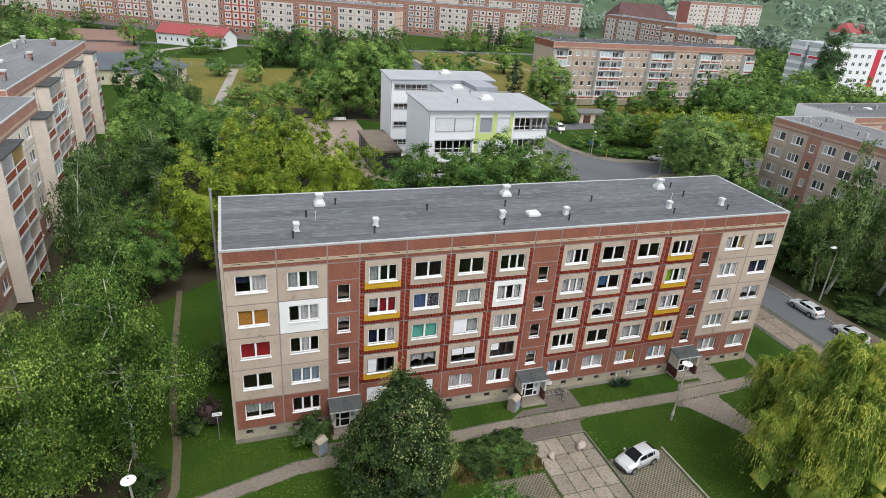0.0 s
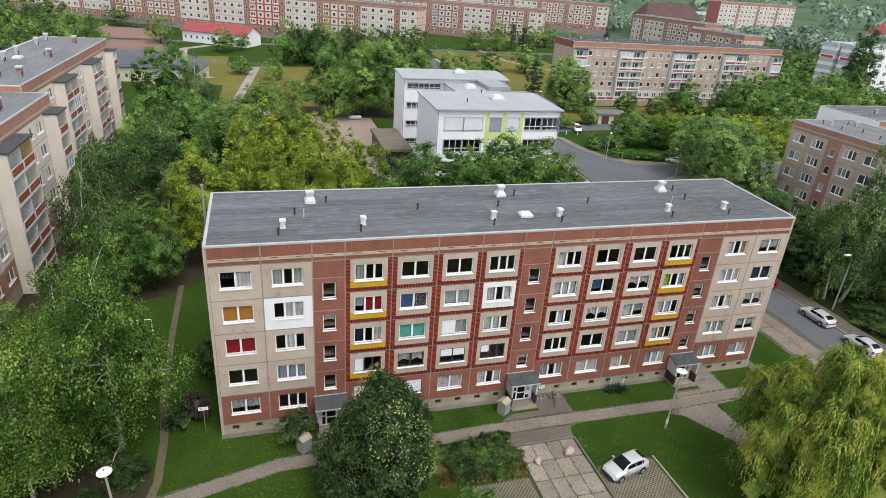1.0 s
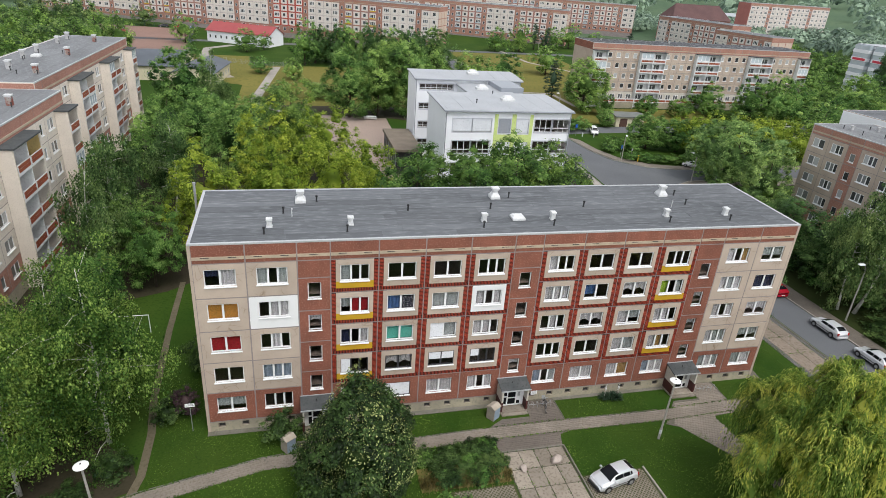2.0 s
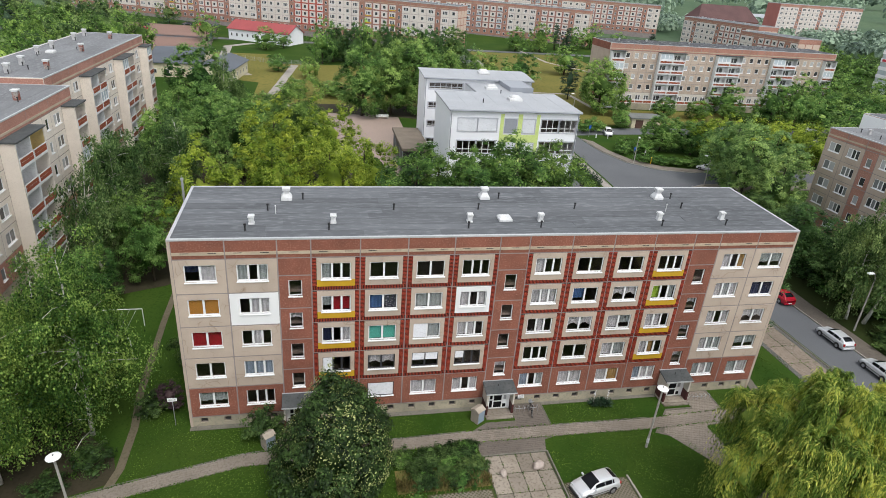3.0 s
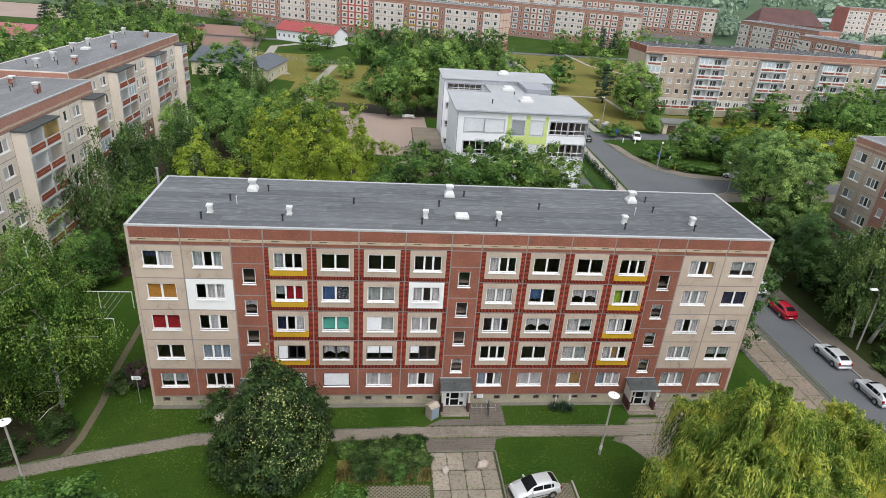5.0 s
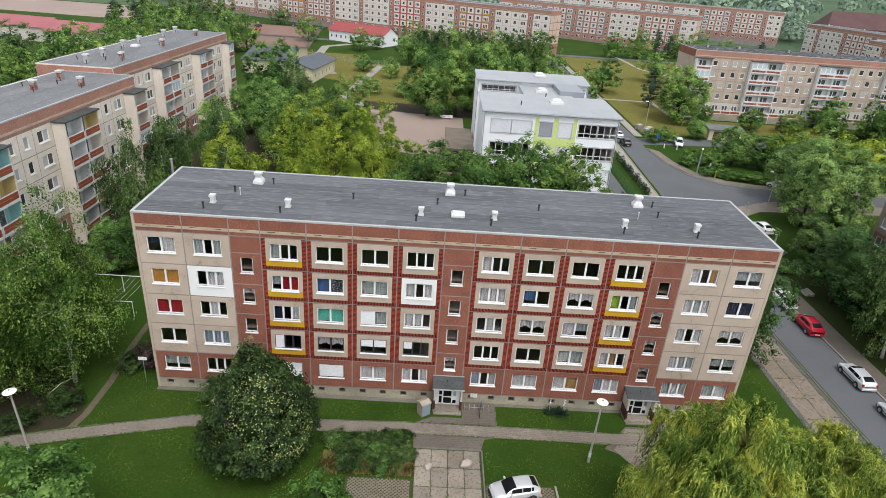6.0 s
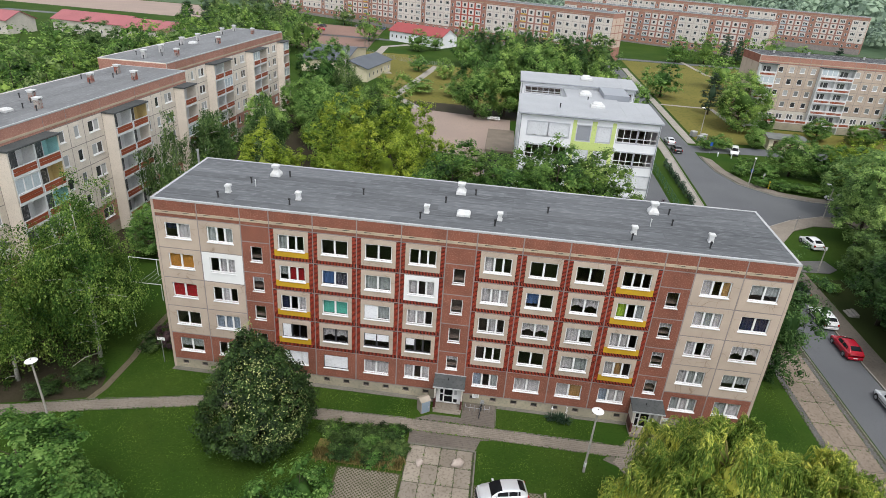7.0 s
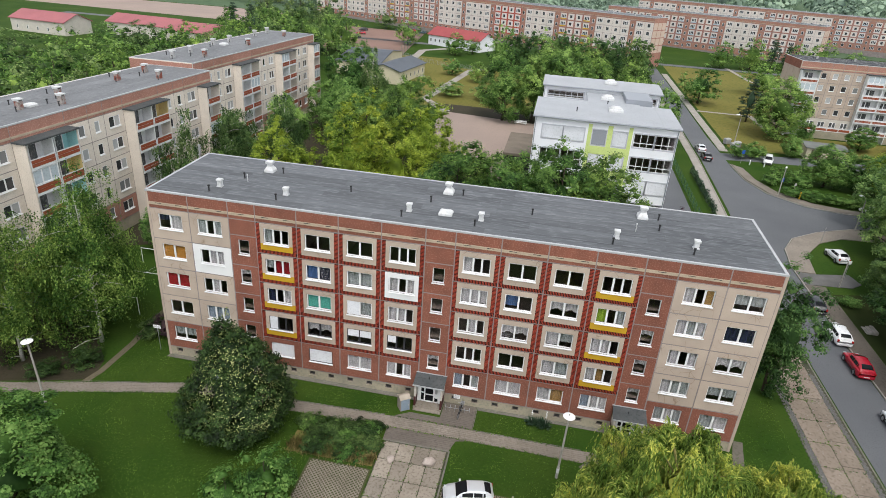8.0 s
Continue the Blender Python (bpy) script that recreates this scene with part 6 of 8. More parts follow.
def willow_model(q, seed):
    """A weeping tree: bowed limbs, each with a fountain of wavy wisps, and dark gaps between the limbs."""
    rng = np.random.default_rng(seed)
    h, r = q["h"], q["r"]
    lobes = 44
    k = np.arange(lobes)
    az = k * 2.39996 + rng.normal(size=lobes) * 0.2
    u = np.sqrt((k + 0.5) / lobes)
    rad = r * 0.80 * u * rng.uniform(0.8, 1.12, lobes)
    ends = np.stack([rad * np.cos(az), rad * np.sin(az), h * (1.0 - 0.36 * u ** 2.2) * rng.uniform(0.84, 1.0, lobes)], 1)
    pos, tang, nor = [], [], []
    per, strands, wisps = 15, 5, 25
    t = np.linspace(0, 1, per)[None, :]
    for e, a, uu in zip(ends, az, u):
        wa = a + rng.normal(size=wisps) * 1.15
        wl = rng.uniform(0.35, 1.0, wisps) * min(e[2] - 0.8, 2.0 + 5.6 * uu)
        wo = rng.uniform(0.35, 1.25, wisps) * (0.75 + 0.5 * uu)
        wb = e + rng.normal(size=(wisps, 3)) * np.array([0.3, 0.3, 0.18])
        ph, amp = rng.uniform(0, 6.28, wisps), rng.uniform(0.05, 0.16, wisps)
        i = np.repeat(np.arange(wisps), strands)
        m = len(i)
        st = wb[i] + rng.normal(size=(m, 3)) * 0.07
        da = wa[i] + rng.normal(size=m) * 0.14
        out = wo[i] * rng.uniform(0.85, 1.15, m)
        length = wl[i] * rng.uniform(0.6, 1.1, m)
        side = amp[i][:, None] * np.sin(ph[i][:, None] + 5.5 * t) * t
        x = st[:, :1] + np.cos(da)[:, None] * out[:, None] * t ** 0.6 - np.sin(da)[:, None] * side
        y = st[:, 1:2] + np.sin(da)[:, None] * out[:, None] * t ** 0.6 + np.cos(da)[:, None] * side
        z = st[:, 2:] + 0.42 * np.sin(np.pi * np.minimum(t * 1.9, 1)) - length[:, None] * t ** 1.5
        p = np.stack([x, y, z], 2) + rng.normal(size=(m, per, 3)) * 0.035
        g = np.gradient(p, axis=1)
        g /= np.maximum(np.linalg.norm(g, axis=2, keepdims=True), 1e-6)
        o = np.repeat(np.stack([np.cos(da), np.sin(da), np.full(m, 0.9)], 1)[:, None, :], per, axis=1) + rng.normal(size=(m, per, 3)) * 0.4
        o -= g * np.sum(o * g, axis=2, keepdims=True)
        pos.append(p.reshape(-1, 3))
        tang.append(g.reshape(-1, 3))
        nor.append(o.reshape(-1, 3))
    pos, tang, nor = np.concatenate(pos), np.concatenate(tang), np.concatenate(nor)
    pos[:, 2] = np.maximum(pos[:, 2], 0.4)
    inner = core_mesh(rng, np.concatenate([ends * np.array([0.86, 0.86, 0.84]), ends * np.array([0.88, 0.88, 0.55]), ends * np.array([0.9, 0.9, 0.28])]), np.full(3 * lobes, 0.95), 1.5)
    crown = leaf_mesh("crown", pos, nor, rng.uniform(0.2, 0.38, len(pos)), 0.22, q["mat"], tang * 1.6, inner)
    trunk = limbs(rng, h, 3.0, [tuple(e) for e in ends], q["trunk"], 0.02).done("trunk", WILLOWBARK, True)
    return trunk, crown


def core_mesh(rng, centres, radii, flat):
    """The dense inside of each clump: a small uneven polyhedron below the outer leaves."""
    base = np.array([(1, 0, -0.2), (-0.5, 0.87, -0.2), (-0.5, -0.87, -0.2), (-0.8, 0, 0.5), (0.4, -0.7, 0.5), (0.4, 0.7, 0.5), (0, 0, 1.0)])
    tri = np.array([(0, 5, 4), (1, 3, 5), (2, 4, 3), (0, 1, 5), (1, 2, 3), (2, 0, 4), (6, 3, 4), (6, 4, 5), (6, 5, 3)])
    n = len(centres)
    v = base[None] * rng.uniform(0.75, 1.1, (n, 7, 1)) * radii[:, None, None] * np.array([1.0, 1.0, flat]) + centres[:, None]
    f = tri[None] + 7 * np.arange(n)[:, None, None]
    return v.reshape(-1, 3), f.reshape(-1, 3)


def tree_model(kind, seed, name="tree"):
    """One tree with a trunk mesh and a crown mesh, at its own full size."""
    rng = np.random.default_rng(seed)
    q = KINDS[kind]
    if kind == "willow":
        return willow_model(q, seed)
    h, r, low = q["h"], q["r"], q["low"]
    pts, dirs, inside = crown_points(rng, q["clumps"], low, h, r, lobes=q.get("lobes", 0.35), fill=q.get("fill", 0.55), shape=q.get("shape", 1.0), mid=q.get("mid", 0.45))
    per = q["leaves"]
    n = len(pts) * per
    base = np.repeat(pts, per, axis=0)
    out = np.repeat(dirs, per, axis=0)
    cs = q["spread"] * rng.uniform(0.6, 1.35, len(pts)).repeat(per)
    off = rng.normal(size=(n, 3))
    off /= np.maximum(np.linalg.norm(off, axis=1, keepdims=True), 1e-6)
    off *= (rng.uniform(0, 1, n) ** 0.45 * cs)[:, None] * np.array([1.0, 1.0, q.get("flat", 0.7)])
    hang = q.get("hang", 0.0)
    droop = None
    if hang:
        strands = max(3, per // q.get("strand", 14))
        sid = rng.integers(0, strands, n) + np.repeat(np.arange(len(pts)), per) * strands
        so = rng.normal(size=(len(pts) * strands, 3)) * q["spread"] * 0.75
        sl = rng.uniform(0.35, 1.0, len(pts) * strands) * hang
        u = rng.uniform(0, 1, n)
        outw = np.repeat(dirs, per, axis=0) * np.array([1, 1, 0])
        off = so[sid] * np.array([1, 1, 0.5]) + outw * (0.35 * np.sqrt(u) * sl[sid])[:, None] + rng.normal(size=(n, 3)) * q.get("jit", 0.1)
        off[:, 2] -= u ** 1.2 * sl[sid]
        droop = np.tile(np.array([[0.0, 0.0, -1.0]]), (n, 1)) + outw * 0.3
    else:
        # leaves sit on the rind of each clump, thickest above and outside
        off = off + np.array([0, 0, 0.25]) * cs[:, None] + out * (0.25 * cs)[:, None]
        off /= np.maximum(np.linalg.norm(off, axis=1, keepdims=True), 1e-6)
        off *= (rng.uniform(0.45, 1.0, n) ** 0.6 * rng.uniform(0.8, 1.35, n) * cs)[:, None] * np.array([1.0, 1.0, q.get("flat", 0.7)])
    c = base + off
    c[:, 2] = np.maximum(c[:, 2], q.get("floor", 0.25))
    nor = off * 1.1 / max(q["spread"], 0.1) + out * 0.5 + np.array([0, 0, 0.95]) + rng.normal(size=(n, 3)) * 0.42
    if hang:
        nor = out * np.array([1, 1, 0.4]) + rng.normal(size=(n, 3)) * 0.6
    size = q["leaf"] * rng.uniform(0.6, 1.35, n)
    core = None
    if not hang:
        cv, cf = core_mesh(rng, pts, cs[::per] * 0.55, q.get("flat", 0.7))
        core = np.concatenate([cv, inside[0]]), np.concatenate([cf, inside[1] + len(cv)])
    crown = leaf_mesh("crown", c, nor, size, q.get("aspect", 0.62), q["mat"], droop, core)
    ends = pts[rng.choice(len(pts), min(q.get("limbs", 14), len(pts)), replace=False)] * np.array([0.92, 0.92, 1.0])
    trunk = limbs(rng, h, low, [tuple(e) for e in ends], q["trunk"], q.get("lean", 0.012)).done("trunk", q.get("bark", BARK), True)
    return trunk, crown


LINDEN = foliage("linden_leaves", (0.005, 0.013, 0.003), (0.010, 0.026, 0.005), (0.028, 0.058, 0.012), 0.14, 0.8)
BLOSSOM = foliage("linden_bracts", (0.11, 0.15, 0.038), (0.155, 0.20, 0.055), (0.22, 0.265, 0.085), 0.2, 0.5)
MAPLE = foliage("bright_maple_leaves", (0.042, 0.088, 0.007), (0.120, 0.195, 0.015), (0.23, 0.300, 0.034), 0.42, 0.3)
ASH = foliage("dark_ash_leaves", (0.014, 0.044, 0.008), (0.050, 0.114, 0.018), (0.115, 0.20, 0.036), 0.36, 0.35)
DEEP = foliage("deep_green_leaves", (0.020, 0.060, 0.010), (0.074, 0.162, 0.028), (0.170, 0.275, 0.058), 0.4, 0.22)
BIRCH = foliage("birch_leaves", (0.014, 0.044, 0.008), (0.056, 0.122, 0.017), (0.180, 0.265, 0.048), 0.40, 0.40)
FRESH = foliage("fresh_leaves", (0.022, 0.064, 0.011), (0.058, 0.138, 0.022), (0.125, 0.22, 0.046), 0.4, 0.5)
DARKTREE = foliage("shaded_tree_leaves", (0.013, 0.038, 0.009), (0.034, 0.082, 0.017), (0.075, 0.14, 0.032), 0.3, 0.25)
HEDGE = foliage("hedge_leaves", (0.010, 0.026, 0.006), (0.024, 0.054, 0.011), (0.058, 0.102, 0.023), 0.25, 0.6)
BIRCHGREY = foliage("grey_birch_leaves", (0.017, 0.045, 0.011), (0.056, 0.112, 0.026), (0.135, 0.205, 0.056), 0.38, 0.4)
WILLOW = foliage("willow_leaves", (0.060, 0.125, 0.016), (0.195, 0.295, 0.044), (0.47, 0.48, 0.09), 0.5, 0.45)
WILLOWBARK = surf("willow_twigs", (0.34, 0.30, 0.11), (0.24, 0.21, 0.08), 2.0, 12.0, None, 0.9, 0.3)
FIR = foliage("fir_needles", (0.010, 0.026, 0.013), (0.018, 0.042, 0.018), (0.034, 0.062, 0.027), 0.05, 0.6)
STREETLEAF = foliage("street_tree_leaves", (0.026, 0.074, 0.016), (0.096, 0.190, 0.042), (0.195, 0.30, 0.076), 0.45, 0.3)
PARK = foliage("park_tree_leaves", (0.018, 0.054, 0.008), (0.072, 0.155, 0.024), (0.165, 0.270, 0.050), 0.4, 0.22)
COLUMN = foliage("poplar_leaves", (0.022, 0.056, 0.020), (0.048, 0.105, 0.032), (0.09, 0.16, 0.05), 0.3, 0.3)
PURPLE = foliage("purple_leaves", (0.022, 0.014, 0.014), (0.036, 0.022, 0.022), (0.055, 0.040, 0.032), 0.15, 0.6)
KINDS = {
    "linden": dict(h=10.3, r=4.3, low=0.2, clumps=480, leaves=80, spread=0.58, leaf=0.19, mat=LINDEN, trunk=0.22, lobes=0.14, fill=0.72, shape=1.62, mid=0.30, limbs=5),
    "willow": dict(h=13.6, r=6.6, low=4.6, mat=WILLOW, trunk=0.45),
    "birch": dict(h=17.0, r=4.6, low=0.6, clumps=230, leaves=170, spread=0.50, leaf=0.175, aspect=0.62, mat=BIRCH, trunk=0.15, hang=1.9, strand=11, bark=BIRCHBARK, limbs=34, lobes=0.5, fill=0.25, shape=1.3, jit=0.12),
    "birchgrey": dict(h=16.0, r=4.4, low=2.0, clumps=120, leaves=130, spread=0.50, leaf=0.28, aspect=0.55, mat=BIRCHGREY, trunk=0.19, hang=2.3, strand=11, bark=BIRCHBARK, limbs=30, lobes=0.5, fill=0.3, shape=1.3, jit=0.12, lean=0.03),
    "maple": dict(h=14.0, r=5.2, low=1.5, clumps=260, leaves=62, spread=0.72, leaf=0.27, mat=MAPLE, trunk=0.26, lobes=0.5, fill=0.68, flat=0.85),
    "ash": dict(h=15.0, r=5.2, low=2.0, clumps=270, leaves=58, spread=0.86, leaf=0.28, aspect=0.6, mat=ASH, trunk=0.28, lobes=0.28, fill=0.78, flat=0.8),
    "street": dict(h=14.0, r=5.2, low=0.8, clumps=270, leaves=58, spread=0.76, leaf=0.28, aspect=0.6, mat=STREETLEAF, trunk=0.28, lobes=0.35, fill=0.70, flat=0.8),
    "deep": dict(h=15.0, r=5.6, low=0.9, clumps=260, leaves=42, spread=0.98, leaf=0.34, mat=DEEP, trunk=0.3, lobes=0.24, fill=0.8, flat=0.85),
    "far": dict(h=13.0, r=5.4, low=0.8, clumps=130, leaves=19, spread=1.05, leaf=0.49, mat=DEEP, trunk=0.3, lobes=0.34, fill=0.8, limbs=4, flat=0.85),
    "fardark": dict(h=13.0, r=5.0, low=0.6, clumps=130, leaves=22, spread=1.02, leaf=0.47, mat=DARKTREE, trunk=0.3, lobes=0.3, fill=0.8, limbs=4, flat=0.95, shape=1.25),
    "light": dict(h=12.0, r=5.2, low=1.0, clumps=120, leaves=24, spread=1.0, leaf=0.45, mat=BIRCHGREY, trunk=0.25, lobes=0.45, fill=0.74, limbs=6, flat=0.8),
    "park": dict(h=13.0, r=5.4, low=0.8, clumps=150, leaves=26, spread=1.0, leaf=0.43, mat=PARK, trunk=0.3, lobes=0.42, fill=0.8, limbs=4, flat=0.85),
    "lawn": dict(h=9.5, r=4.2, low=0.9, clumps=170, leaves=105, spread=0.66, leaf=0.2, mat=FRESH, trunk=0.18, lobes=0.4, fill=0.6, limbs=14, flat=0.75),
    "bush": dict(h=2.6, r=1.7, low=0.2, clumps=46, leaves=44, spread=0.48, leaf=0.15, mat=FRESH, trunk=0.06, lobes=0.25, fill=0.5, limbs=6),
    "darkbush": dict(h=2.6, r=1.7, low=0.1, clumps=46, leaves=44, spread=0.48, leaf=0.16, mat=HEDGE, trunk=0.06, lobes=0.3, fill=0.5, limbs=6),
    "shrub": dict(h=1.3, r=1.1, low=0.1, clumps=34, leaves=40, spread=0.34, leaf=0.12, mat=HEDGE, trunk=0.04, lobes=0.35, fill=0.4, limbs=5, floor=0.05),
    "farmaple": dict(h=9.0, r=5.2, low=0.6, clumps=130, leaves=30, spread=0.95, leaf=0.4, mat=MAPLE, trunk=0.22, lobes=0.45, fill=0.75, limbs=5, flat=0.85),
    "thuja": dict(h=1.8, r=0.5, low=0.05, clumps=40, leaves=30, spread=0.16, leaf=0.1, aspect=0.4, mat=FIR, trunk=0.04, lobes=0.1, fill=0.6, flat=1.2, shape=1.6, limbs=3, floor=0.03),
    "shade": dict(h=12.0, r=3.6, low=0.8, clumps=200, leaves=60, spread=0.66, leaf=0.24, aspect=0.6, mat=DARKTREE, trunk=0.2, lobes=0.5, fill=0.5, flat=0.8, shape=1.25),
    "herb": dict(h=1.0, r=1.1, low=0.05, clumps=40, leaves=40, spread=0.3, leaf=0.12, aspect=0.4, mat=FRESH, trunk=0.03, lobes=0.4, fill=0.3, limbs=4, floor=0.05),
    "fir": dict(h=12.0, r=2.6, low=0.6, clumps=90, leaves=30, spread=0.75, leaf=0.45, aspect=0.35, mat=FIR, trunk=0.2, lobes=0.1, fill=0.6, flat=0.35, shape=1.9, limbs=4),
    "column": dict(h=19.0, r=2.2, low=0.4, clumps=190, leaves=80, spread=0.6, leaf=0.32, mat=COLUMN, trunk=0.3, lobes=0.12, fill=0.5, shape=1.0, limbs=6, mid=0.42, flat=1.2),
    "purple": dict(h=5.0, r=2.4, low=0.3, clumps=50, leaves=32, spread=0.65, leaf=0.28, mat=PURPLE, trunk=0.12, lobes=0.3, fill=0.5, limbs=6),
}
MODELS = {}


def plant(kind, x, y, h=None, r=None, name="tree", label="", group="", category="tree", variants=2, spin=None, z=None):
    """A tree of a kind, scaled to its height and radius, on the ground at x, y."""
    q = KINDS[kind]
    k = len([1 for key in PLANTED if key == kind])
    PLANTED.append(kind)
    v = k % variants
    if (kind, v) not in MODELS:
        MODELS[kind, v] = tree_model(kind, 11 + 7 * v + sum(map(ord, kind)))
    trunk, crown = MODELS[kind, v]
    sh, sr = (h or q["h"]) / q["h"], (r or q["r"]) / q["r"]
    turn = (k * 137.5) % 360 if spin is None else spin
    ob = thing(name, pose(x, y, (rise(x, y) if z is None else z) - 0.03, 0, 0, turn) @ Matrix.Diagonal((sr, sr, sh, 1)), label, category, group)
    part("trunk", trunk, None, ob)
    part("crown", crown, None, ob)
    return ob


PLANTED = []
linden = plant("linden", 11.1, -7.9, 10.7, 4.5, label="dense dark linden in blossom on the front lawn", spin=20)
rng = np.random.default_rng(5)
pts, dirs, _ = crown_points(rng, 6000, 1.0, 10.5, 4.25, lobes=0.16, fill=0.88, shape=1.62, mid=0.30)
part("blossom", leaf_mesh("blossom", pts + dirs * 0.1, dirs + rng.normal(size=dirs.shape) * 0.4, 0.16 * rng.uniform(0.5, 1.2, len(pts)), 0.5, BLOSSOM), None, linden, "pale green blossom bracts")
plant("willow", 41.6, -16.6, 13.9, 6.6, label="weeping willow with yellow-green hanging strands", spin=0)
plant("willow", 48.2, -15.0, 11.6, 5.0, label="weeping willow with yellow-green hanging strands", spin=60)
for x, y, h, r in ((-7.4, 0.0, 17.6, 5.0), (-12.0, -4.5, 15.5, 4.8), (-10.8, 4.0, 14.5, 4.2), (-14.4, 4.5, 10.4, 3.6), (-16.8, -1.5, 13.5, 4.2)):
    plant("birch", x, y, h, r, label="tall birch with drooping twigs and a white trunk", group="birches on the lawn", variants=3)
for x, y, h, r in ((-13.5, 25.6, 16.0, 3.5), (-9.3, 46.5, 15.0, 4.2), (-15.0, 40.5, 15.0, 4.4), (-8.2, 92.0, 15.5, 3.6), (76.6, 14.6, 13.5, 4.2), (80.5, 8.0, 17.5, 4.8), (73.4, 9.9, 19.5, 4.6), (72.0, 11.0, 15.0, 3.4), (79.5, 3.0, 16.0, 4.4)):
    plant("birchgrey", x, y, h, r, label="slender grey-green birch with a pale trunk", group="scattered birches", variants=3)
for x, y, h, r in ((-3.0, 31.5, 14.2, 5.0), (4.5, 36.0, 14.2, 5.0), (11.5, 36.5, 13.8, 4.6), (16.6, 42.0, 13.0, 4.2), (4.0, 48.0, 15.0, 5.0), (11.0, 55.0, 14.4, 5.2)):
    plant("maple", x, y, h, r, label="bright yellow-green maple behind the house", group="maples behind the house", variants=3)
for x, y, h, r in ((22.0, 29.0, 14.9, 5.2), (28.2, 27.0, 14.0, 5.0), (34.8, 29.0, 16.2, 5.4), (40.6, 30.0, 14.9, 5.2), (25.2, 32.0, 14.0, 4.8), (31.6, 31.5, 14.4, 5.0), (37.8, 32.5, 14.4, 5.0), (7.0, 64.0, 16.2, 5.0), (-11.5, 32.0, 9.0, 3.2)):
    plant("ash", x, y, h, r, label="dark green ash behind the house", group="trees behind the house", variants=3)
for x, y, h, r in ((-14.2, 97.5, 16.0, 6.2), (-13.0, 56.0, 12.5, 4.2), (-8.0, 70.0, 13.0, 4.6), (-15.0, 80.0, 10.5, 4.0), (-2.0, 60.0, 13.0, 4.6), (0.0, 76.0, 11.0, 4.6), (-18.0, 48.0, 9.5, 3.4), (-13.0, 20.0, 7.0, 2.8), (-8.0, 84.0, 9.0, 4.0)):
    plant("deep", x, y, h, r, label="dense green tree between the blocks", group="trees between the blocks")
for x, y, h, r in ((20.5, 104.8, 15.8, 6.0), (27.5, 106.2, 15.4, 5.8), (35.2, 108.0, 17.8, 6.6), (30.0, 113.0, 16.5, 6.2), (41.5, 112.0, 15.0, 5.6), (50.0, 106.0, 15.5, 5.6), (56.5, 100.0, 12.0, 4.4), (55.0, 92.0, 9.0, 3.4)):
    plant("deep", x, y, h, r, label="full green tree round the school yard", group="trees round the school")
for x, y, h, r in ((82.6, 47.5, 14.2, 5.0), (81.2, 37.6, 13.0, 4.6), (86.5, 57.5, 13.0, 5.4), (92.5, 54.0, 12.0, 5.0), (90.5, 63.0, 10.5, 4.6)):
    plant("street", x, y, h, r, label="green street tree across the road", group="street trees", variants=3)
for x, y, h, r in ((95.0, 75.0, 9.0, 5.0), (103.0, 72.0, 9.5, 5.6), (111.0, 76.0, 8.5, 5.2), (97.5, 83.0, 7.0, 4.2), (119.5, 78.5, 8.0, 5.0), (126.0, 72.5, 7.5, 4.8), (117.0, 69.5, 7.5, 4.4)):
    plant("farmaple", x, y, h, r, label="yellow-green tree by the far car park", group="maples by the car park", variants=3)
for x, y, h, r in ((84.8, 79.5, 8.2, 4.2), (91.0, 77.0, 7.4, 4.0), (85.8, 115.5, 14.2, 6.8), (74.0, 150.0, 10.4, 6.0), (97.5, 172.0, 10.2, 6.0), (103.0, 111.0, 5.6, 3.6), (113.0, 110.0, 5.2, 3.6), (124.0, 111.0, 4.6, 3.4), (84.6, 99.0, 4.6, 2.4), (134.0, 111.0, 4.6, 3.6), (90.0, 110.5, 6.0, 2.6)):
    plant("deep" if y < 130 else "far", x, y, h, r, label="rounded green tree on the grass", group="trees on the meadow")
plant("lawn", 1.7, -19.6, 9.9, 4.9, label="light green tree with fine leaves on the lawn", variants=2)
plant("lawn", -8.4, 25.2, 10.0, 3.3, label="bright green round tree behind the birches")
plant("lawn", -3.0, -22.5, 9.0, 4.2, label="light green tree with fine leaves on the lawn")
plant("bush", 16.4, -14.0, 4.6, 2.3, name="bush", label="tall loose green bush beside the drive", category="bush")
plant("bush", 14.4, -15.6, 3.6, 2.2, name="bush", label="tall loose green bush beside the drive", category="bush")
plant("shade", 55.7, 9.4, 13.4, 3.1, label="loose dark green tree beside the east gable")
for x, y, h, r in ((73.3, 22.8, 10.4, 4.0), (74.6, 17.0, 8.6, 3.4), (77.2, 29.0, 8.6, 3.2), (79.5, 22.0, 8.0, 3.6), (76.4, 34.0, 8.0, 3.2)):
    plant("shade", x, y, h, r, label="loose dark green tree behind the sidewalk", group="dark trees across the road", variants=3)
plant("darkbush", 5.5, -1.5, 2.6, 1.65, name="bush", label="round dark bush beside the first entrance", category="bush")
plant("purple", -2.2, 2.6, 2.8, 1.2, name="bush", label="dark purple-leaved bush beside the gable", category="bush")
plant("darkbush", -1.6, 8.5, 4.0, 1.9, name="bush", label="dark bush beside the gable", category="bush")
random.seed(3)
for k in range(26):
    x, y = random.uniform(15.8, 22.3), random.uniform(-8.4, -5.2)
    plant("herb" if k % 4 == 1 else "shrub", x, y, random.uniform(0.5, 1.05), random.uniform(0.8, 1.2), name="shrub", label="low green shrub in the bed beside the walkway", group="shrubs in the bed", category="shrub", variants=3)
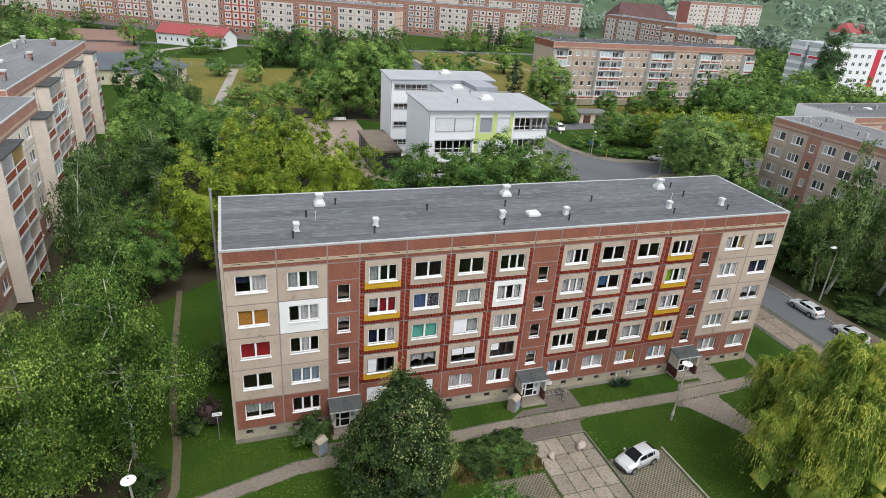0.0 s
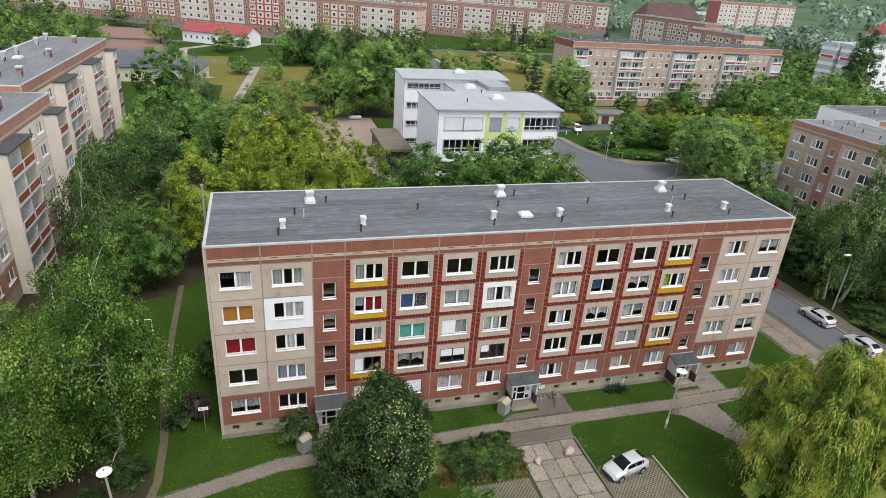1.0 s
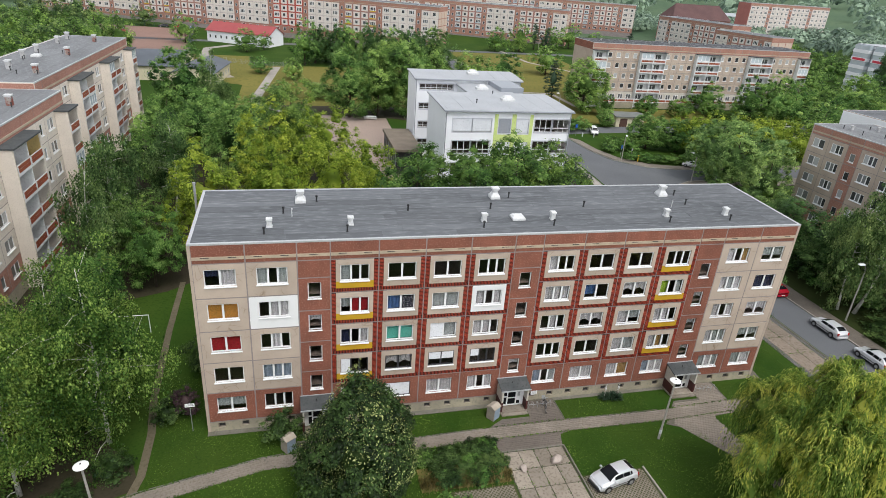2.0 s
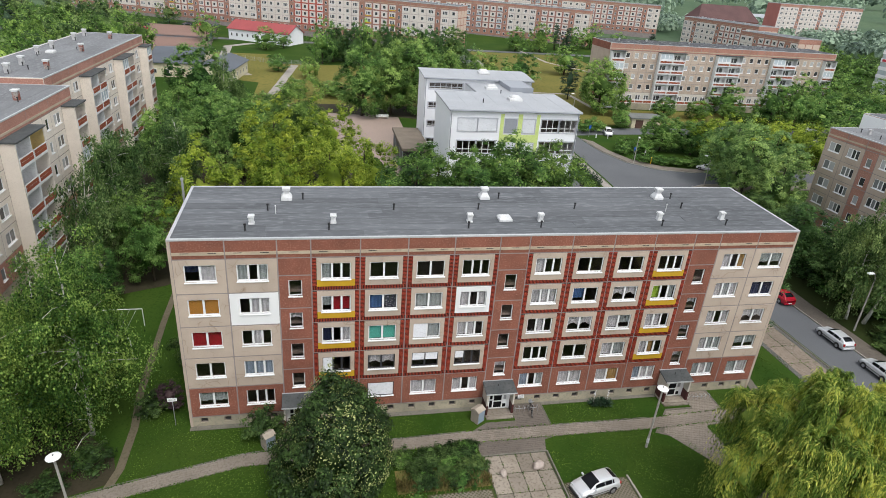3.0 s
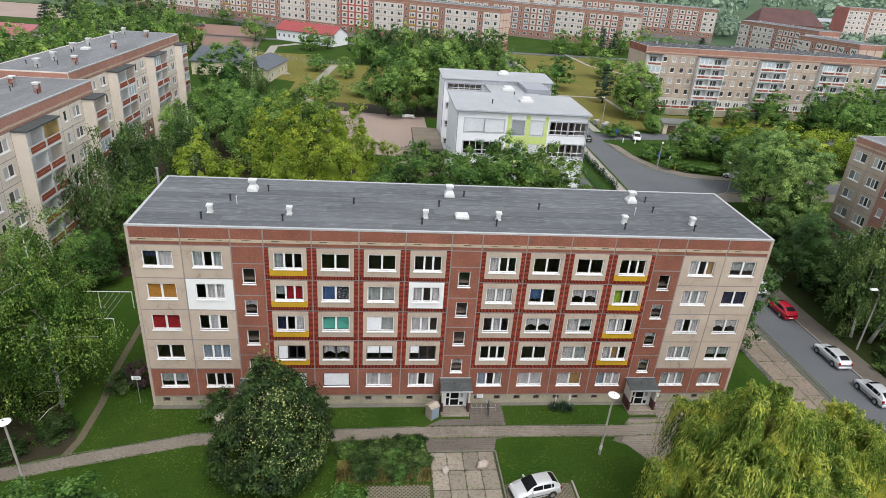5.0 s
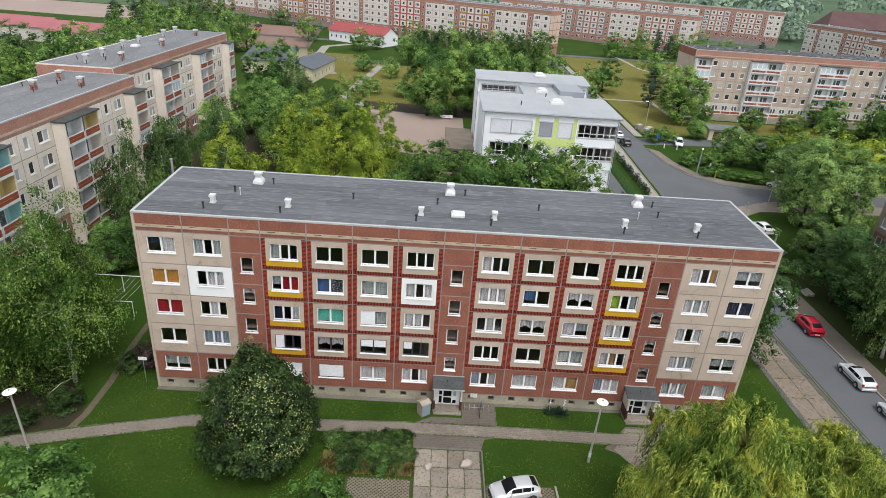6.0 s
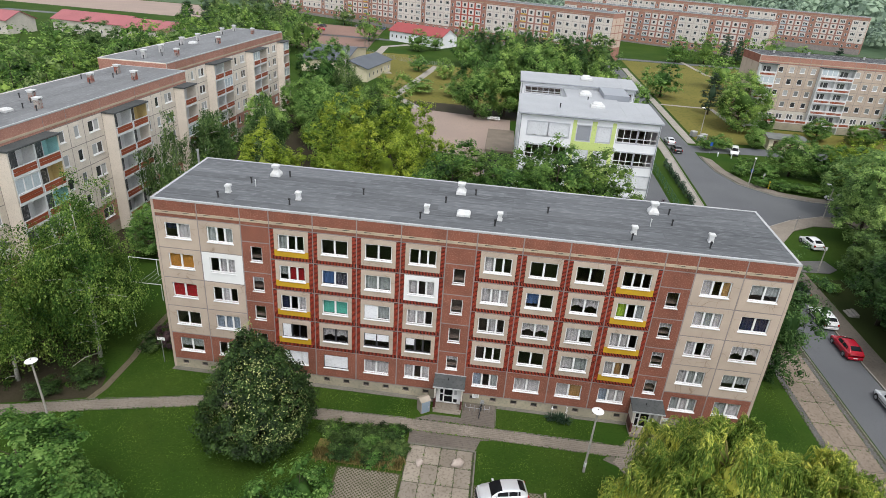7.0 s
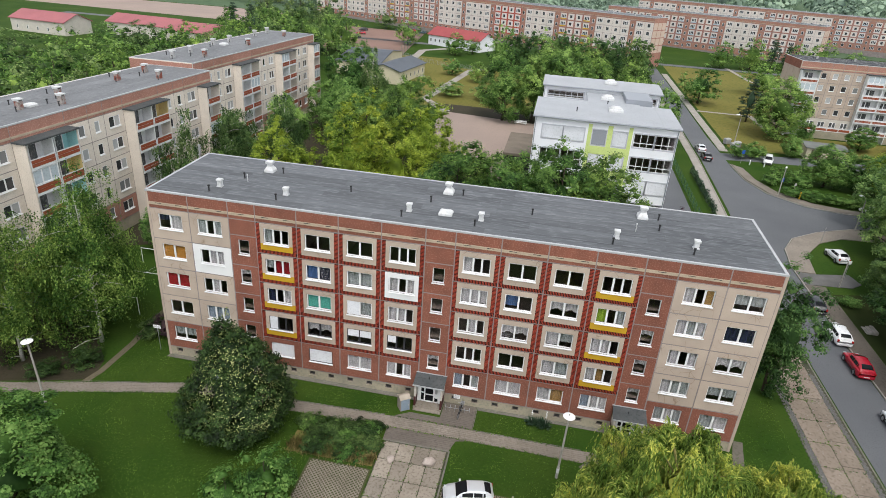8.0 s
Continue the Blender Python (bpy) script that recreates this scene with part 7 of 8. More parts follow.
for x, y, h, r in ((-6.4, -3.2, 1.6, 1.6), (-8.6, -5.6, 1.4, 1.5), (-3.4, 2.2, 1.8, 1.5), (-9.6, 1.5, 2.2, 1.8)):
    plant("darkbush", x, y, h, r, name="bush", label="low dark undergrowth below the birches", group="undergrowth", category="bush")
for x, y, h, r in ((73.2, 5.6, 1.7, 2.4), (75.5, 5.6, 1.6, 2.4), (74.0, 1.5, 1.6, 2.8), (77.6, 3.4, 1.8, 2.6), (77.0, 71.5, 1.9, 2.2), (79.8, 70.2, 1.8, 2.2), (82.6, 69.4, 1.9, 2.2), (86.0, 69.0, 2.0, 2.3), (89.5, 68.8, 2.0, 2.3), (74.8, 77.0, 2.2, 2.0), (76.6, 80.0, 3.0, 2.4), (79.6, 77.0, 3.2, 2.4), (72.8, 94.2, 3.2, 2.6), (76.0, 95.4, 3.4, 2.8), (71.4, 30.5, 1.2, 1.4), (75.0, 17.0, 2.4, 2.6), (76.5, 11.5, 2.2, 2.6), (78.0, 22.0, 2.6, 3.0), (72.6, 3.6, 1.5, 2.8), (76.0, 32.0, 2.4, 2.6), (79.5, 36.0, 2.6, 3.0)):
    plant("darkbush" if y < 10 else "bush", x, y, h, r, name="bush", label="spreading dark green shrub beside the street", group="shrubs beside the street", category="bush")
for x, y, h in ((83.0, 131.0, 12.0), (118.0, 238.0, 13.0), (123.0, 236.0, 11.0), (148.0, 205.0, 14.0), (67.0, 236.0, 8.0), (-95.0, 190.0, 15.0), (-90.0, 196.0, 14.0)):
    plant("fir", x, y, h, h * 0.22, label="dark pointed fir on the grass", group="firs")
plant("column", 196.0, 122.0, 27.5, 4.6, label="tall dark columnar poplar among the eastern houses")
for x, y, h, r in ((-70.0, 228.0, 16.0, 7.0), (-80.0, 221.0, 16.0, 7.0), (-92.0, 214.0, 16.0, 7.0), (-63.0, 208.0, 13.0, 5.0), (-100.0, 224.0, 15.0, 7.0), (-54.0, 264.0, 9.0, 5.0)):
    plant("light", x, y, h, r, label="large pale willow by the far car park", group="trees by the sports court")
for x, y, h, r in ((166.0, 118.0, 13.0, 5.5), (172.0, 110.0, 13.0, 6.0), (164.0, 106.0, 10.0, 5.0), (178.0, 103.0, 11.0, 5.5), (155.0, 103.0, 7.0, 4.6), (148.0, 106.0, 6.0, 4.2), (170.0, 128.0, 12.0, 5.0), (186.0, 116.0, 13.0, 5.6), (140.0, 107.0, 6.0, 4.0)):
    plant("far", x, y, h, r, label="full green tree beside the balcony block", group="trees by the balcony block")
# row of trees before the far flats
random.seed(8)
for k in range(14):
    plant("fardark" if k % 4 else "far", 12 + 3.7 * k, 178 + random.uniform(-5, 5), random.uniform(11, 14.5), random.uniform(4.4, 5.8), label="dark green tree in the row before the far flats", group="trees before the far flats", variants=3)
for k in range(34):
    x, y = random.uniform(-58, -38), 14 + 4.2 * k + random.uniform(-3, 3)
    plant("park" if k % 3 else "light", x - 6 * (k % 3), y, random.uniform(13, 17.5), random.uniform(5.0, 6.6), label="broad green tree in the park behind the block", group="park trees", variants=3)
for k in range(30):
    x, y = random.uniform(-135, -62), random.uniform(20, 160)
    plant("far" if k % 4 else "light", x, y, random.uniform(12, 16.5) * (0.62 if y > 95 else 1.0), random.uniform(5.0, 6.8), label="broad green tree in the park behind the block", group="park trees", variants=3)
for k in range(16):
    x, y = random.uniform(-95, -48), random.uniform(165, 232)
    if not (-80 < x < -28 and y > 186):
        plant("far", x, y, random.uniform(10, 15), random.uniform(4.6, 6.2), label="broad green tree by the sports court", group="trees by the sports court", variants=3)
for k in range(30):
    x, y = random.uniform(126, 200), random.uniform(60, 118)
    plant("far", x, y, random.uniform(8, 13), random.uniform(4.4, 6.2), label="green tree among the eastern houses", group="eastern trees", variants=3)
for k in range(34):
    x, y = random.uniform(165, 300), random.uniform(100, 270)
    if not (205 < x < 285 and 125 < y < 165) and not (175 < x < 200 and y > 140) and not (y > 255):
        plant("far" if k % 5 else "light", x, y, random.uniform(7, 11), random.uniform(4.4, 6.0), label="green tree among the eastern houses", group="eastern trees", variants=3)
for x, y, h, r in ((108.0, 230.0, 12.0, 5.5), (96.0, 228.0, 10.0, 5.0), (60.0, 228.0, 9.0, 4.0), (30.0, 229.0, 8.0, 4.0), (-8.0, 200.0, 8.0, 4.6), (-31.0, 216.0, 10.0, 5.0), (8.0, 150.0, 6.0, 3.5), (-1.5, 158.0, 5.0, 3.4), (4.0, 126.0, 4.0, 4.0), (14.0, 125.0, 4.0, 4.4), (128.0, 240.0, 10.0, 5.0), (140.0, 248.0, 11.0, 5.5), (150.0, 240.0, 9.0, 5.0), (-45.0, 180.0, 13.0, 5.0), (-2.0, 206.0, 6.0, 3.0)):
    plant("far", x, y, h, r, label="green tree between the far flats", group="trees between the far flats", variants=3)


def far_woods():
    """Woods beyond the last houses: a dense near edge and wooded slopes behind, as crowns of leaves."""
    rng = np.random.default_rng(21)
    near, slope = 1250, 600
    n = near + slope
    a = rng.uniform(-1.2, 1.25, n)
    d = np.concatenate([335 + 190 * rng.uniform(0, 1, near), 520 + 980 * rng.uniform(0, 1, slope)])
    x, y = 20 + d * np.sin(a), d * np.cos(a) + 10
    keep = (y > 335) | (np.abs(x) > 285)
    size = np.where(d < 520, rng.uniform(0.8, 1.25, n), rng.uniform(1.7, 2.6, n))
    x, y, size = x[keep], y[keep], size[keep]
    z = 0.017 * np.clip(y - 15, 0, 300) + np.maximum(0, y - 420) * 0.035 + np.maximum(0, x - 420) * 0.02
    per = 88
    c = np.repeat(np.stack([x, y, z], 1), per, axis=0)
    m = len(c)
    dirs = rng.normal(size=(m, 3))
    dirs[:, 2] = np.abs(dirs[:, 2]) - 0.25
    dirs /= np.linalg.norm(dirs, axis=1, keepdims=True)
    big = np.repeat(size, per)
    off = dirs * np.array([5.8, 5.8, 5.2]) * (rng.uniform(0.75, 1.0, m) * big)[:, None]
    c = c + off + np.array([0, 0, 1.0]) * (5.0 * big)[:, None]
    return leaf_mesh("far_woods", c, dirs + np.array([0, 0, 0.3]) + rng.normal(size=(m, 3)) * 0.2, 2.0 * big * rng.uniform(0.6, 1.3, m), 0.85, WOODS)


# Paler and bluer than near leaves: distance haze is in the colour.
WOODS = foliage("hazy_wood_leaves", (0.075, 0.130, 0.080), (0.125, 0.195, 0.112), (0.18, 0.26, 0.145), 0.3, 0.05)
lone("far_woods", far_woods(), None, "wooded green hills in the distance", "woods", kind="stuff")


# ---- cars ----
def car(m, paint, label, length=4.0, width=1.7, height=1.45, estate=False, van=False, name="car"):
    """A parked car: lofted body, tapered cabin with panes and a crowned roof, wheels, lamps and plates. Its nose points along local -x."""
    ob = thing(name, m, label, "car", "parked cars")
    L, w = length, width / 2
    belt = 0.92 if not van else 1.0
    nose = [(0.0, 0.48), (0.015, 0.60), (0.05, 0.70), (0.11, 0.77), (0.20, 0.84), (0.28, 0.90), (0.34, belt), (0.48, belt + 0.01), (0.62, belt + 0.02), (0.78, belt + 0.03), (0.90, belt + 0.03), (0.96, belt), (0.99, belt - 0.08), (1.0, belt - 0.24)]
    if van:
        nose = [(0.0, 0.55), (0.03, 0.75), (0.08, 0.86), (0.12, 0.92), (0.2, belt), (0.33, belt), (0.6, belt), (0.9, belt), (0.985, belt), (1.0, belt - 0.2)]
    me = Mesher()
    for u, z in nose:
        e = 1 - 0.20 * max(0, 1 - u / 0.14) ** 2 - 0.10 * max(0, (u - 0.88) / 0.12) ** 2
        x = u * L
        ring = [(0.80 * w * e, 0.2), (0.96 * w * e, 0.28), (w * e, 0.44), (w * e, z * 0.74), (0.985 * w * e, z * 0.88), (0.93 * w * e, z), (0.5 * w, z + 0.03)]
        me.v += [(x, y, zz) for y, zz in ring] + [(x, -y, zz) for y, zz in reversed(ring)]
    n = 14
    for k in range(len(nose) - 1):
        for s in range(n):
            t = (s + 1) % n
            me.f.append((k * n + s, k * n + t, (k + 1) * n + t, (k + 1) * n + s))
    me.f += [tuple(range(n)), tuple(reversed(range((len(nose) - 1) * n, len(nose) * n)))]
    part("body", me.done("body", paint, True), None, ob)
    xa, xb, xc, xd = (0.23, 0.47, 0.745, 0.99) if not estate else (0.25, 0.46, 0.84, 0.99)
    if van:
        xa, xb, xc, xd = 0.14, 0.29, 0.94, 0.99
    b, zb, rise_up = 0.93 * w, belt - 0.03, height - belt + 0.03

    def skin(u, v, side, off=0.0):
        """A point of the rounded cabin: u from windscreen foot to tail, v from the belt line to the roof's middle."""
        f = (math.sin(min(1, max(0, (u - xa) / (xb - xa))) * math.pi / 2) ** 0.9) * (math.cos(min(1, max(0, (u - xc) / (xd - xc))) * math.pi / 2) ** 0.75)
        f *= 1 - 0.05 * abs(2 * (u - xb) / (xc - xb) - 0.8) ** 2 if xb < u < xc else 0.95 if u >= xc else 0.968
        a = max(0.0, (v - 0.6) / 0.4) * math.pi / 2
        h = 0.84 * v / 0.6 if v < 0.6 else 0.84 + 0.16 * math.sin(a)
        y = b * (1 - 0.30 * min(h, 0.84) * f) * math.cos(a) ** 0.7 if v < 1 else 0.0
        nose_in = 1 - 0.10 * max(0, 1 - (u - xa) / (xb - xa)) - 0.06 * max(0, (u - xc) / (xd - xc))
        return (u * L, side * (y * nose_in + off * (v < 0.6)), zb + rise_up * f * h + off * (v >= 0.6))

    def patch(u0, u1, vs, off, nu=8):
        """A piece of the cabin's skin; vs: (side, v) across it."""
        me = Mesher()
        for k in range(nu + 1):
            me.v += [skin(u0 + (u1 - u0) * k / nu, v, sd, off) for sd, v in vs]
        n = len(vs)
        me.f = [(k * n + i, k * n + i + 1, (k + 1) * n + i + 1, (k + 1) * n + i) for k in range(nu) for i in range(n - 1)]
        return me
    across = [(-1, v) for v in (0.0, 0.3, 0.6, 0.7, 0.8, 0.9)] + [(1, 1.0)] + [(1, v) for v in (0.9, 0.8, 0.7, 0.6, 0.3, 0.0)]
    cabin = part("cabin", patch(xa, xd, across, 0.0, 32).done("cabin", paint, True), None, ob)
    top = across[3:-3]
    part("windscreen", patch(xa + 0.012, xb - 0.012, top, 0.012).done("windscreen", CARGLASS, True), None, cabin)
    part("rear_window", patch(xc + 0.25 * (xd - xc), xd - 0.22 * (xd - xc), top[1:-1], 0.014).done("rear_window", CARGLASS, True), None, cabin)
    for sd in (-1, 1):
        for u0, u1 in ((xa + 0.55 * (xb - xa), 0.575), (0.59, 0.76), (0.775, xc + 0.3 * (xd - xc))):
            part("side_window", patch(u0, u1, [(sd, v) for v in (0.14, 0.3, 0.45, 0.54)], 0.012).done("side_window", CARGLASS, True), None, cabin)
    for s in (-1, 1):
        part("side_trim", Mesher().box(0.24 * L, 0.76 * L, s * w - 0.006, s * w + 0.008, 0.46, 0.53), TRIM, ob)
    r = 0.30
    for x in (0.19 * L, 0.80 * L):
        for s in (-1, 1):
            wheel = part("wheel", shared("tyre", lambda: Mesher().tube([(0, -0.1, 0), (0, -0.07, 0), (0, 0.07, 0), (0, 0.1, 0)], [0.26, r, r, 0.26], 18).done("wheel", TYRE, False)), None, ob, "", (x, s * (w - 0.07), r))
            part("rim", shared("rim", lambda: Mesher().tube([(0, -0.012, 0), (0, 0.012, 0)], [0.19, 0.19], 12).done("rim", RIM)), None, wheel, "", (0, s * 0.1, 0))
            part("wheel_arch", shared("arch", lambda: Mesher().tube([(0, -0.006, 0), (0, 0.006, 0)], [0.36, 0.36], 18).done("wheel_arch", TRIM)), None, ob, "", (x, s * (w + 0.002), r + 0.02))
    for s in (-1, 1):
        part("headlight", Mesher().chamfer(-0.02, 0.2, -0.17, 0.17, 0, 0.14, 0.03), HEADLAMP, ob, "", (0.03 * L, s * 0.66 * w, 0.58))
        part("tail_light", Mesher().chamfer(-0.1, 0.03, -0.1, 0.1, 0, 0.3, 0.03), TAIL, ob, "", (L - 0.03, s * 0.8 * w, 0.62))
        part("mirror", Mesher().chamfer(-0.07, 0.07, -0.1, 0.1, 0, 0.13, 0.03), paint, ob, "", (0.34 * L, s * (w + 0.08), 0.93))
    part("front_bumper", Mesher().chamfer(-0.06, 0.1, -0.8 * w, 0.8 * w, 0.22, 0.42, 0.04), TRIM, ob)
    part("rear_bumper", Mesher().chamfer(L - 0.1, L + 0.05, -0.86 * w, 0.86 * w, 0.26, 0.48, 0.04), paint, ob)
    part("number_plate", Mesher().box(L + 0.05, L + 0.06, -0.26, 0.26, 0.36, 0.46), PLATE, ob, "white plate with a dark bar")
    return ob


SILVER = surf("silver_paint", (0.66, 0.68, 0.705), (0.62, 0.64, 0.66), 0.6, 9, (0.60, 0.62, 0.64), 0.3, 0.0, metal=0.4, spec=0.5)
CARWHITE = surf("white_paint", (0.78, 0.79, 0.80), (0.74, 0.75, 0.76), 0.6, 9, None, 0.25, 0.0, spec=0.6)
CARRED = surf("red_paint", (0.42, 0.012, 0.03), (0.38, 0.01, 0.026), 0.6, 9, None, 0.25, 0.0, spec=0.6)
CARDARK = surf("dark_paint", (0.025, 0.028, 0.033), (0.02, 0.022, 0.027), 0.6, 9, None, 0.25, 0.0, spec=0.6)
CARBLUE = surf("blue_grey_paint", (0.06, 0.09, 0.13), (0.05, 0.08, 0.115), 0.6, 9, None, 0.25, 0.0, spec=0.6)
car(pose(28.4, -10.66, 0.03, 0, 0, 13), SILVER, "silver hatchback parked on the grid pavers", 3.65, 1.62, 1.40)
car(pose(66.4, 8.7, 0.03, 0, 0, -90), SILVER, "silver three-door hatchback parked at the kerb", 4.05, 1.68, 1.38)
car(pose(66.4, 2.5, 0.03, 0, 0, -90), SILVER, "silver hatchback parked at the kerb", 3.85, 1.66, 1.42)
car(pose(66.7, 18.4, 0.05, 0, 0, -90), CARRED, "red compact car parked at the kerb", 4.1, 1.74, 1.46)
car(pose(66.8, 24.6, 0.17, 0, 0, -90), CARWHITE, "white estate car parked at the kerb", 4.5, 1.80, 1.46, estate=True)
car(pose(66.5, 31.0, 0.29, 0, 0, -90), CARDARK, "dark car parked at the kerb", 4.3, 1.75, 1.46)
car(pose(74.5, 46.7, rise(0, 44) + 0.05, 0, 0, -82), CARWHITE, "white hatchback parked on the grass corner", 4.0, 1.72, 1.46)
car(pose(77.6, 90.2, rise(0, 90) + 0.02, 0, 0, 72), CARWHITE, "white compact van parked by the shrubs", 4.2, 1.75, 1.65, van=True, name="van")
car(pose(96.0, 99.0, rise(0, 99) + 0.02, 0, 0, 175), CARDARK, "dark green car parked by the garage", 4.2, 1.72, 1.45)
car(pose(65.4, 92.2, rise(0, 90) + 0.02, 0, 0, -90), CARDARK, "black car at the kerb by the school", 4.2, 1.75, 1.45)
car(pose(65.3, 98.5, rise(0, 97) + 0.02, 0, 0, -90), SILVER, "silver car at the kerb by the school", 4.2, 1.72, 1.45)
car(pose(86.7, 67.4, rise(0, 67) + 0.12, 0, 0, -47), CARWHITE, "white car parked under the street trees", 4.1, 1.72, 1.45)
car(pose(155.0, 101.0, rise(0, 101) + 0.03, 0, 0, 150), SILVER, "silver estate car on the eastern car park", 4.4, 1.75, 1.46, estate=True)
car(pose(161.0, 101.8, rise(0, 102) + 0.03, 0, 0, 150), CARWHITE, "white car on the eastern car park", 4.2, 1.72, 1.45)
car(pose(140.0, 91.6, rise(0, 92) + 0.03, 0, 0, 160), CARDARK, "dark car on the eastern car park", 4.2, 1.72, 1.45)
for x, y, p, label in ((-60, 236, CARRED, "red car on the far car park"), (-58, 223, CARDARK, "dark car on the far car park"), (-63, 249, CARDARK, "dark car on the far car park"), (-42, 259, CARRED, "red car before the far flats"), (-36, 256, CARBLUE, "blue car before the far flats"), (-48, 260, CARDARK, "dark car before the far flats")):
    car(pose(x, y, rise(x, y) + 0.05, 0, 0, 20), p, label, 4.2, 1.72, 1.45)
for x, y, p in ((124, 97.5, SILVER), (131, 98, CARWHITE), (115, 97, CARBLUE), (142, 99, SILVER)):
    car(pose(x, y, rise(x, y) + 0.03, 0, 0, 184), p, "car parked along the far side road", 4.2, 1.72, 1.45)


# ---- street furniture ----
def disc_lamp(x, y, h=6.1, lean=0.0):
    ob = thing("street_lamp", pose(x, y, rise(x, y), 0, lean, 0), "grey street lamp with a flat white disc shade", "street lamp", "disc lamps")
    part("pole", Mesher().lathe([(0.11, 0), (0.11, 1.1), (0.085, 1.15), (0.07, h - 0.1)], 12), POLE, ob)
    part("pole_band", Mesher().lathe([(0.116, 0.55), (0.116, 1.0)], 12), VENTWHITE, ob)
    part("lantern", Mesher().lathe([(0.06, h - 0.2), (0.17, h - 0.12), (0.19, h - 0.02)], 16), GLAZEPALE, ob)
    shade = part("shade", Mesher().lathe([(0.40, h - 0.02), (0.45, h), (0.435, h + 0.03), (0.26, h + 0.11), (0.06, h + 0.14)], 28).done("shade", LAMPWHITE, False), None, ob)
    part("cap", Mesher().lathe([(0.05, h + 0.14), (0.05, h + 0.18)], 8), TRIM, shade)
    return ob


disc_lamp(36.5, -6.45, 6.0, 1.0)
disc_lamp(-5.85, -8.85, 6.0, -2.0)


def mast_lamp(x, y, h, turn, label="tall street lamp with a white head on an arm"):
    ob = thing("street_lamp", pose(x, y, rise(x, y), 0, 0, turn), label, "street lamp", "mast lamps")
    part("pole", Mesher().tube([(0, 0, 0), (0, 0, h * 0.9), (0.25, 0, h * 0.98), (0.7, 0, h)], [0.1, 0.07, 0.05, 0.04], 8), POLE, ob)
    part("lamp_head", Mesher().chamfer(0.5, 1.25, -0.16, 0.16, h - 0.04, h + 0.14, 0.06), LAMPWHITE, ob)


for x, y, h, turn in ((82.0, 57.2, 5.6, 120), (74.9, 107.0, 6.5, 200), (74.3, 70.8, 5.5, 250), (70.8, 8.5, 7.5, 180), (71.9, 35.5, 4.0, 170), (118.0, 232.0, 7.0, 90), (-30.0, 30.0, 6.0, 0), (-61, 205, 8.0, 0)):
    mast_lamp(x, y, h, turn)


def sign_post(x, y, h, w, t, turn, plate_mat, label, bars=1, post=None):
    ob = thing("sign", pose(x, y, rise(x, y), 0, 0, turn), label, "sign", "signs")
    part("post", Mesher().lathe([(0.03, 0), (0.03, h)], 8), post or STEEL, ob)
    p = part("plate", Mesher().box(-w / 2, w / 2, -0.05, -0.03, h - t, h), plate_mat, ob)
    for k in range(bars):
        part("writing_bar", Mesher().box(-w * 0.38, w * 0.38, -0.054, -0.051, h - t * (0.3 + 0.35 * k), h - t * (0.22 + 0.35 * k)), TRIM, p)


BLUESIGN = plain("blue_sign", (0.02, 0.09, 0.35), 0.5)
sign_post(-1.4, 0.4, 2.75, 0.72, 0.32, 0, LAMPWHITE, "white notice board on a thin post beside the gable", 2)
sign_post(75.1, 72.9, 2.8, 0.6, 0.8, 30, BLUESIGN, "blue road sign on a grey post", 0)
sign_post(77.1, 72.0, 2.3, 0.5, 0.5, 30, VENTGREY, "small grey sign on a post", 0)
sign_post(72.3, 89.8, 2.8, 0.6, 0.8, 10, BLUESIGN, "blue road sign on a grey post", 0)
sign_post(74.6, 50.2, 2.5, 0.8, 0.25, 60, VENTGREY, "street name sign on a thin post", 1)
sign_post(73.6, 38.5, 2.6, 0.5, 0.5, 20, LAMPWHITE, "small white sign on a post by the lawn", 0)
post = thing("marker_post", pose(77.6, 69.9, rise(0, 70)), "yellow marker post beside the sidewalk", "post")
part("post", Mesher().chamfer(-0.09, 0.09, -0.09, 0.09, 0, 1.5, 0.05), plain("marker_yellow", (0.65, 0.42, 0.02), 0.6), post)
for x, y in ((73.9, 89.2), (76.6, 88.7)):
    b = thing("bollard", pose(x, y, rise(x, y)), "white bollard at the side road", "bollard", "bollards")
    part("post", Mesher().lathe([(0.11, 0), (0.11, 0.9), (0.06, 0.98)], 10), LAMPWHITE, b)


def cabinet(x, y, turn):
    ob = thing("bin_shelter", pose(x, y, 0.02, 0, 0, turn) @ Matrix.Diagonal((0.86, 0.86, 0.86, 1)), "exposed-aggregate concrete box with a grey-blue door", "cabinet", "concrete boxes")
    part("body", Mesher().box(-0.5, 0.5, -0.42, 0.5, 0, 1.42), surf("box_aggregate", (0.33, 0.29, 0.24), (0.25, 0.22, 0.18), 1.5, 14, None, 0.95, 0.3), ob)
    lid = Mesher()
    lid.v = [(-0.56, -0.5, 1.42), (0.56, -0.5, 1.42), (0.56, 0.56, 1.42), (-0.56, 0.56, 1.42), (-0.56, 0.03, 1.68), (0.56, 0.03, 1.68)]
    lid.f = [(0, 3, 2, 1), (0, 1, 5, 4), (2, 3, 4, 5), (1, 2, 5), (3, 0, 4)]
    part("lid", lid, surf("lid_aggregate", (0.40, 0.35, 0.29), (0.31, 0.27, 0.22), 1.5, 14, None, 0.95, 0.3), ob)
    d = part("door", Mesher().box(-0.44, 0.44, -0.45, -0.421, 0.06, 1.36), surf("bluegrey_door", (0.24, 0.30, 0.36), (0.20, 0.25, 0.30), 1.2, 9, None, 0.6, 0.05), ob)
    part("handle", Mesher().box(0.3, 0.36, -0.48, -0.45, 0.6, 0.78), STEEL, d)


cabinet(23.2, -1.75, 35)
cabinet(6.05, -2.9, 35)


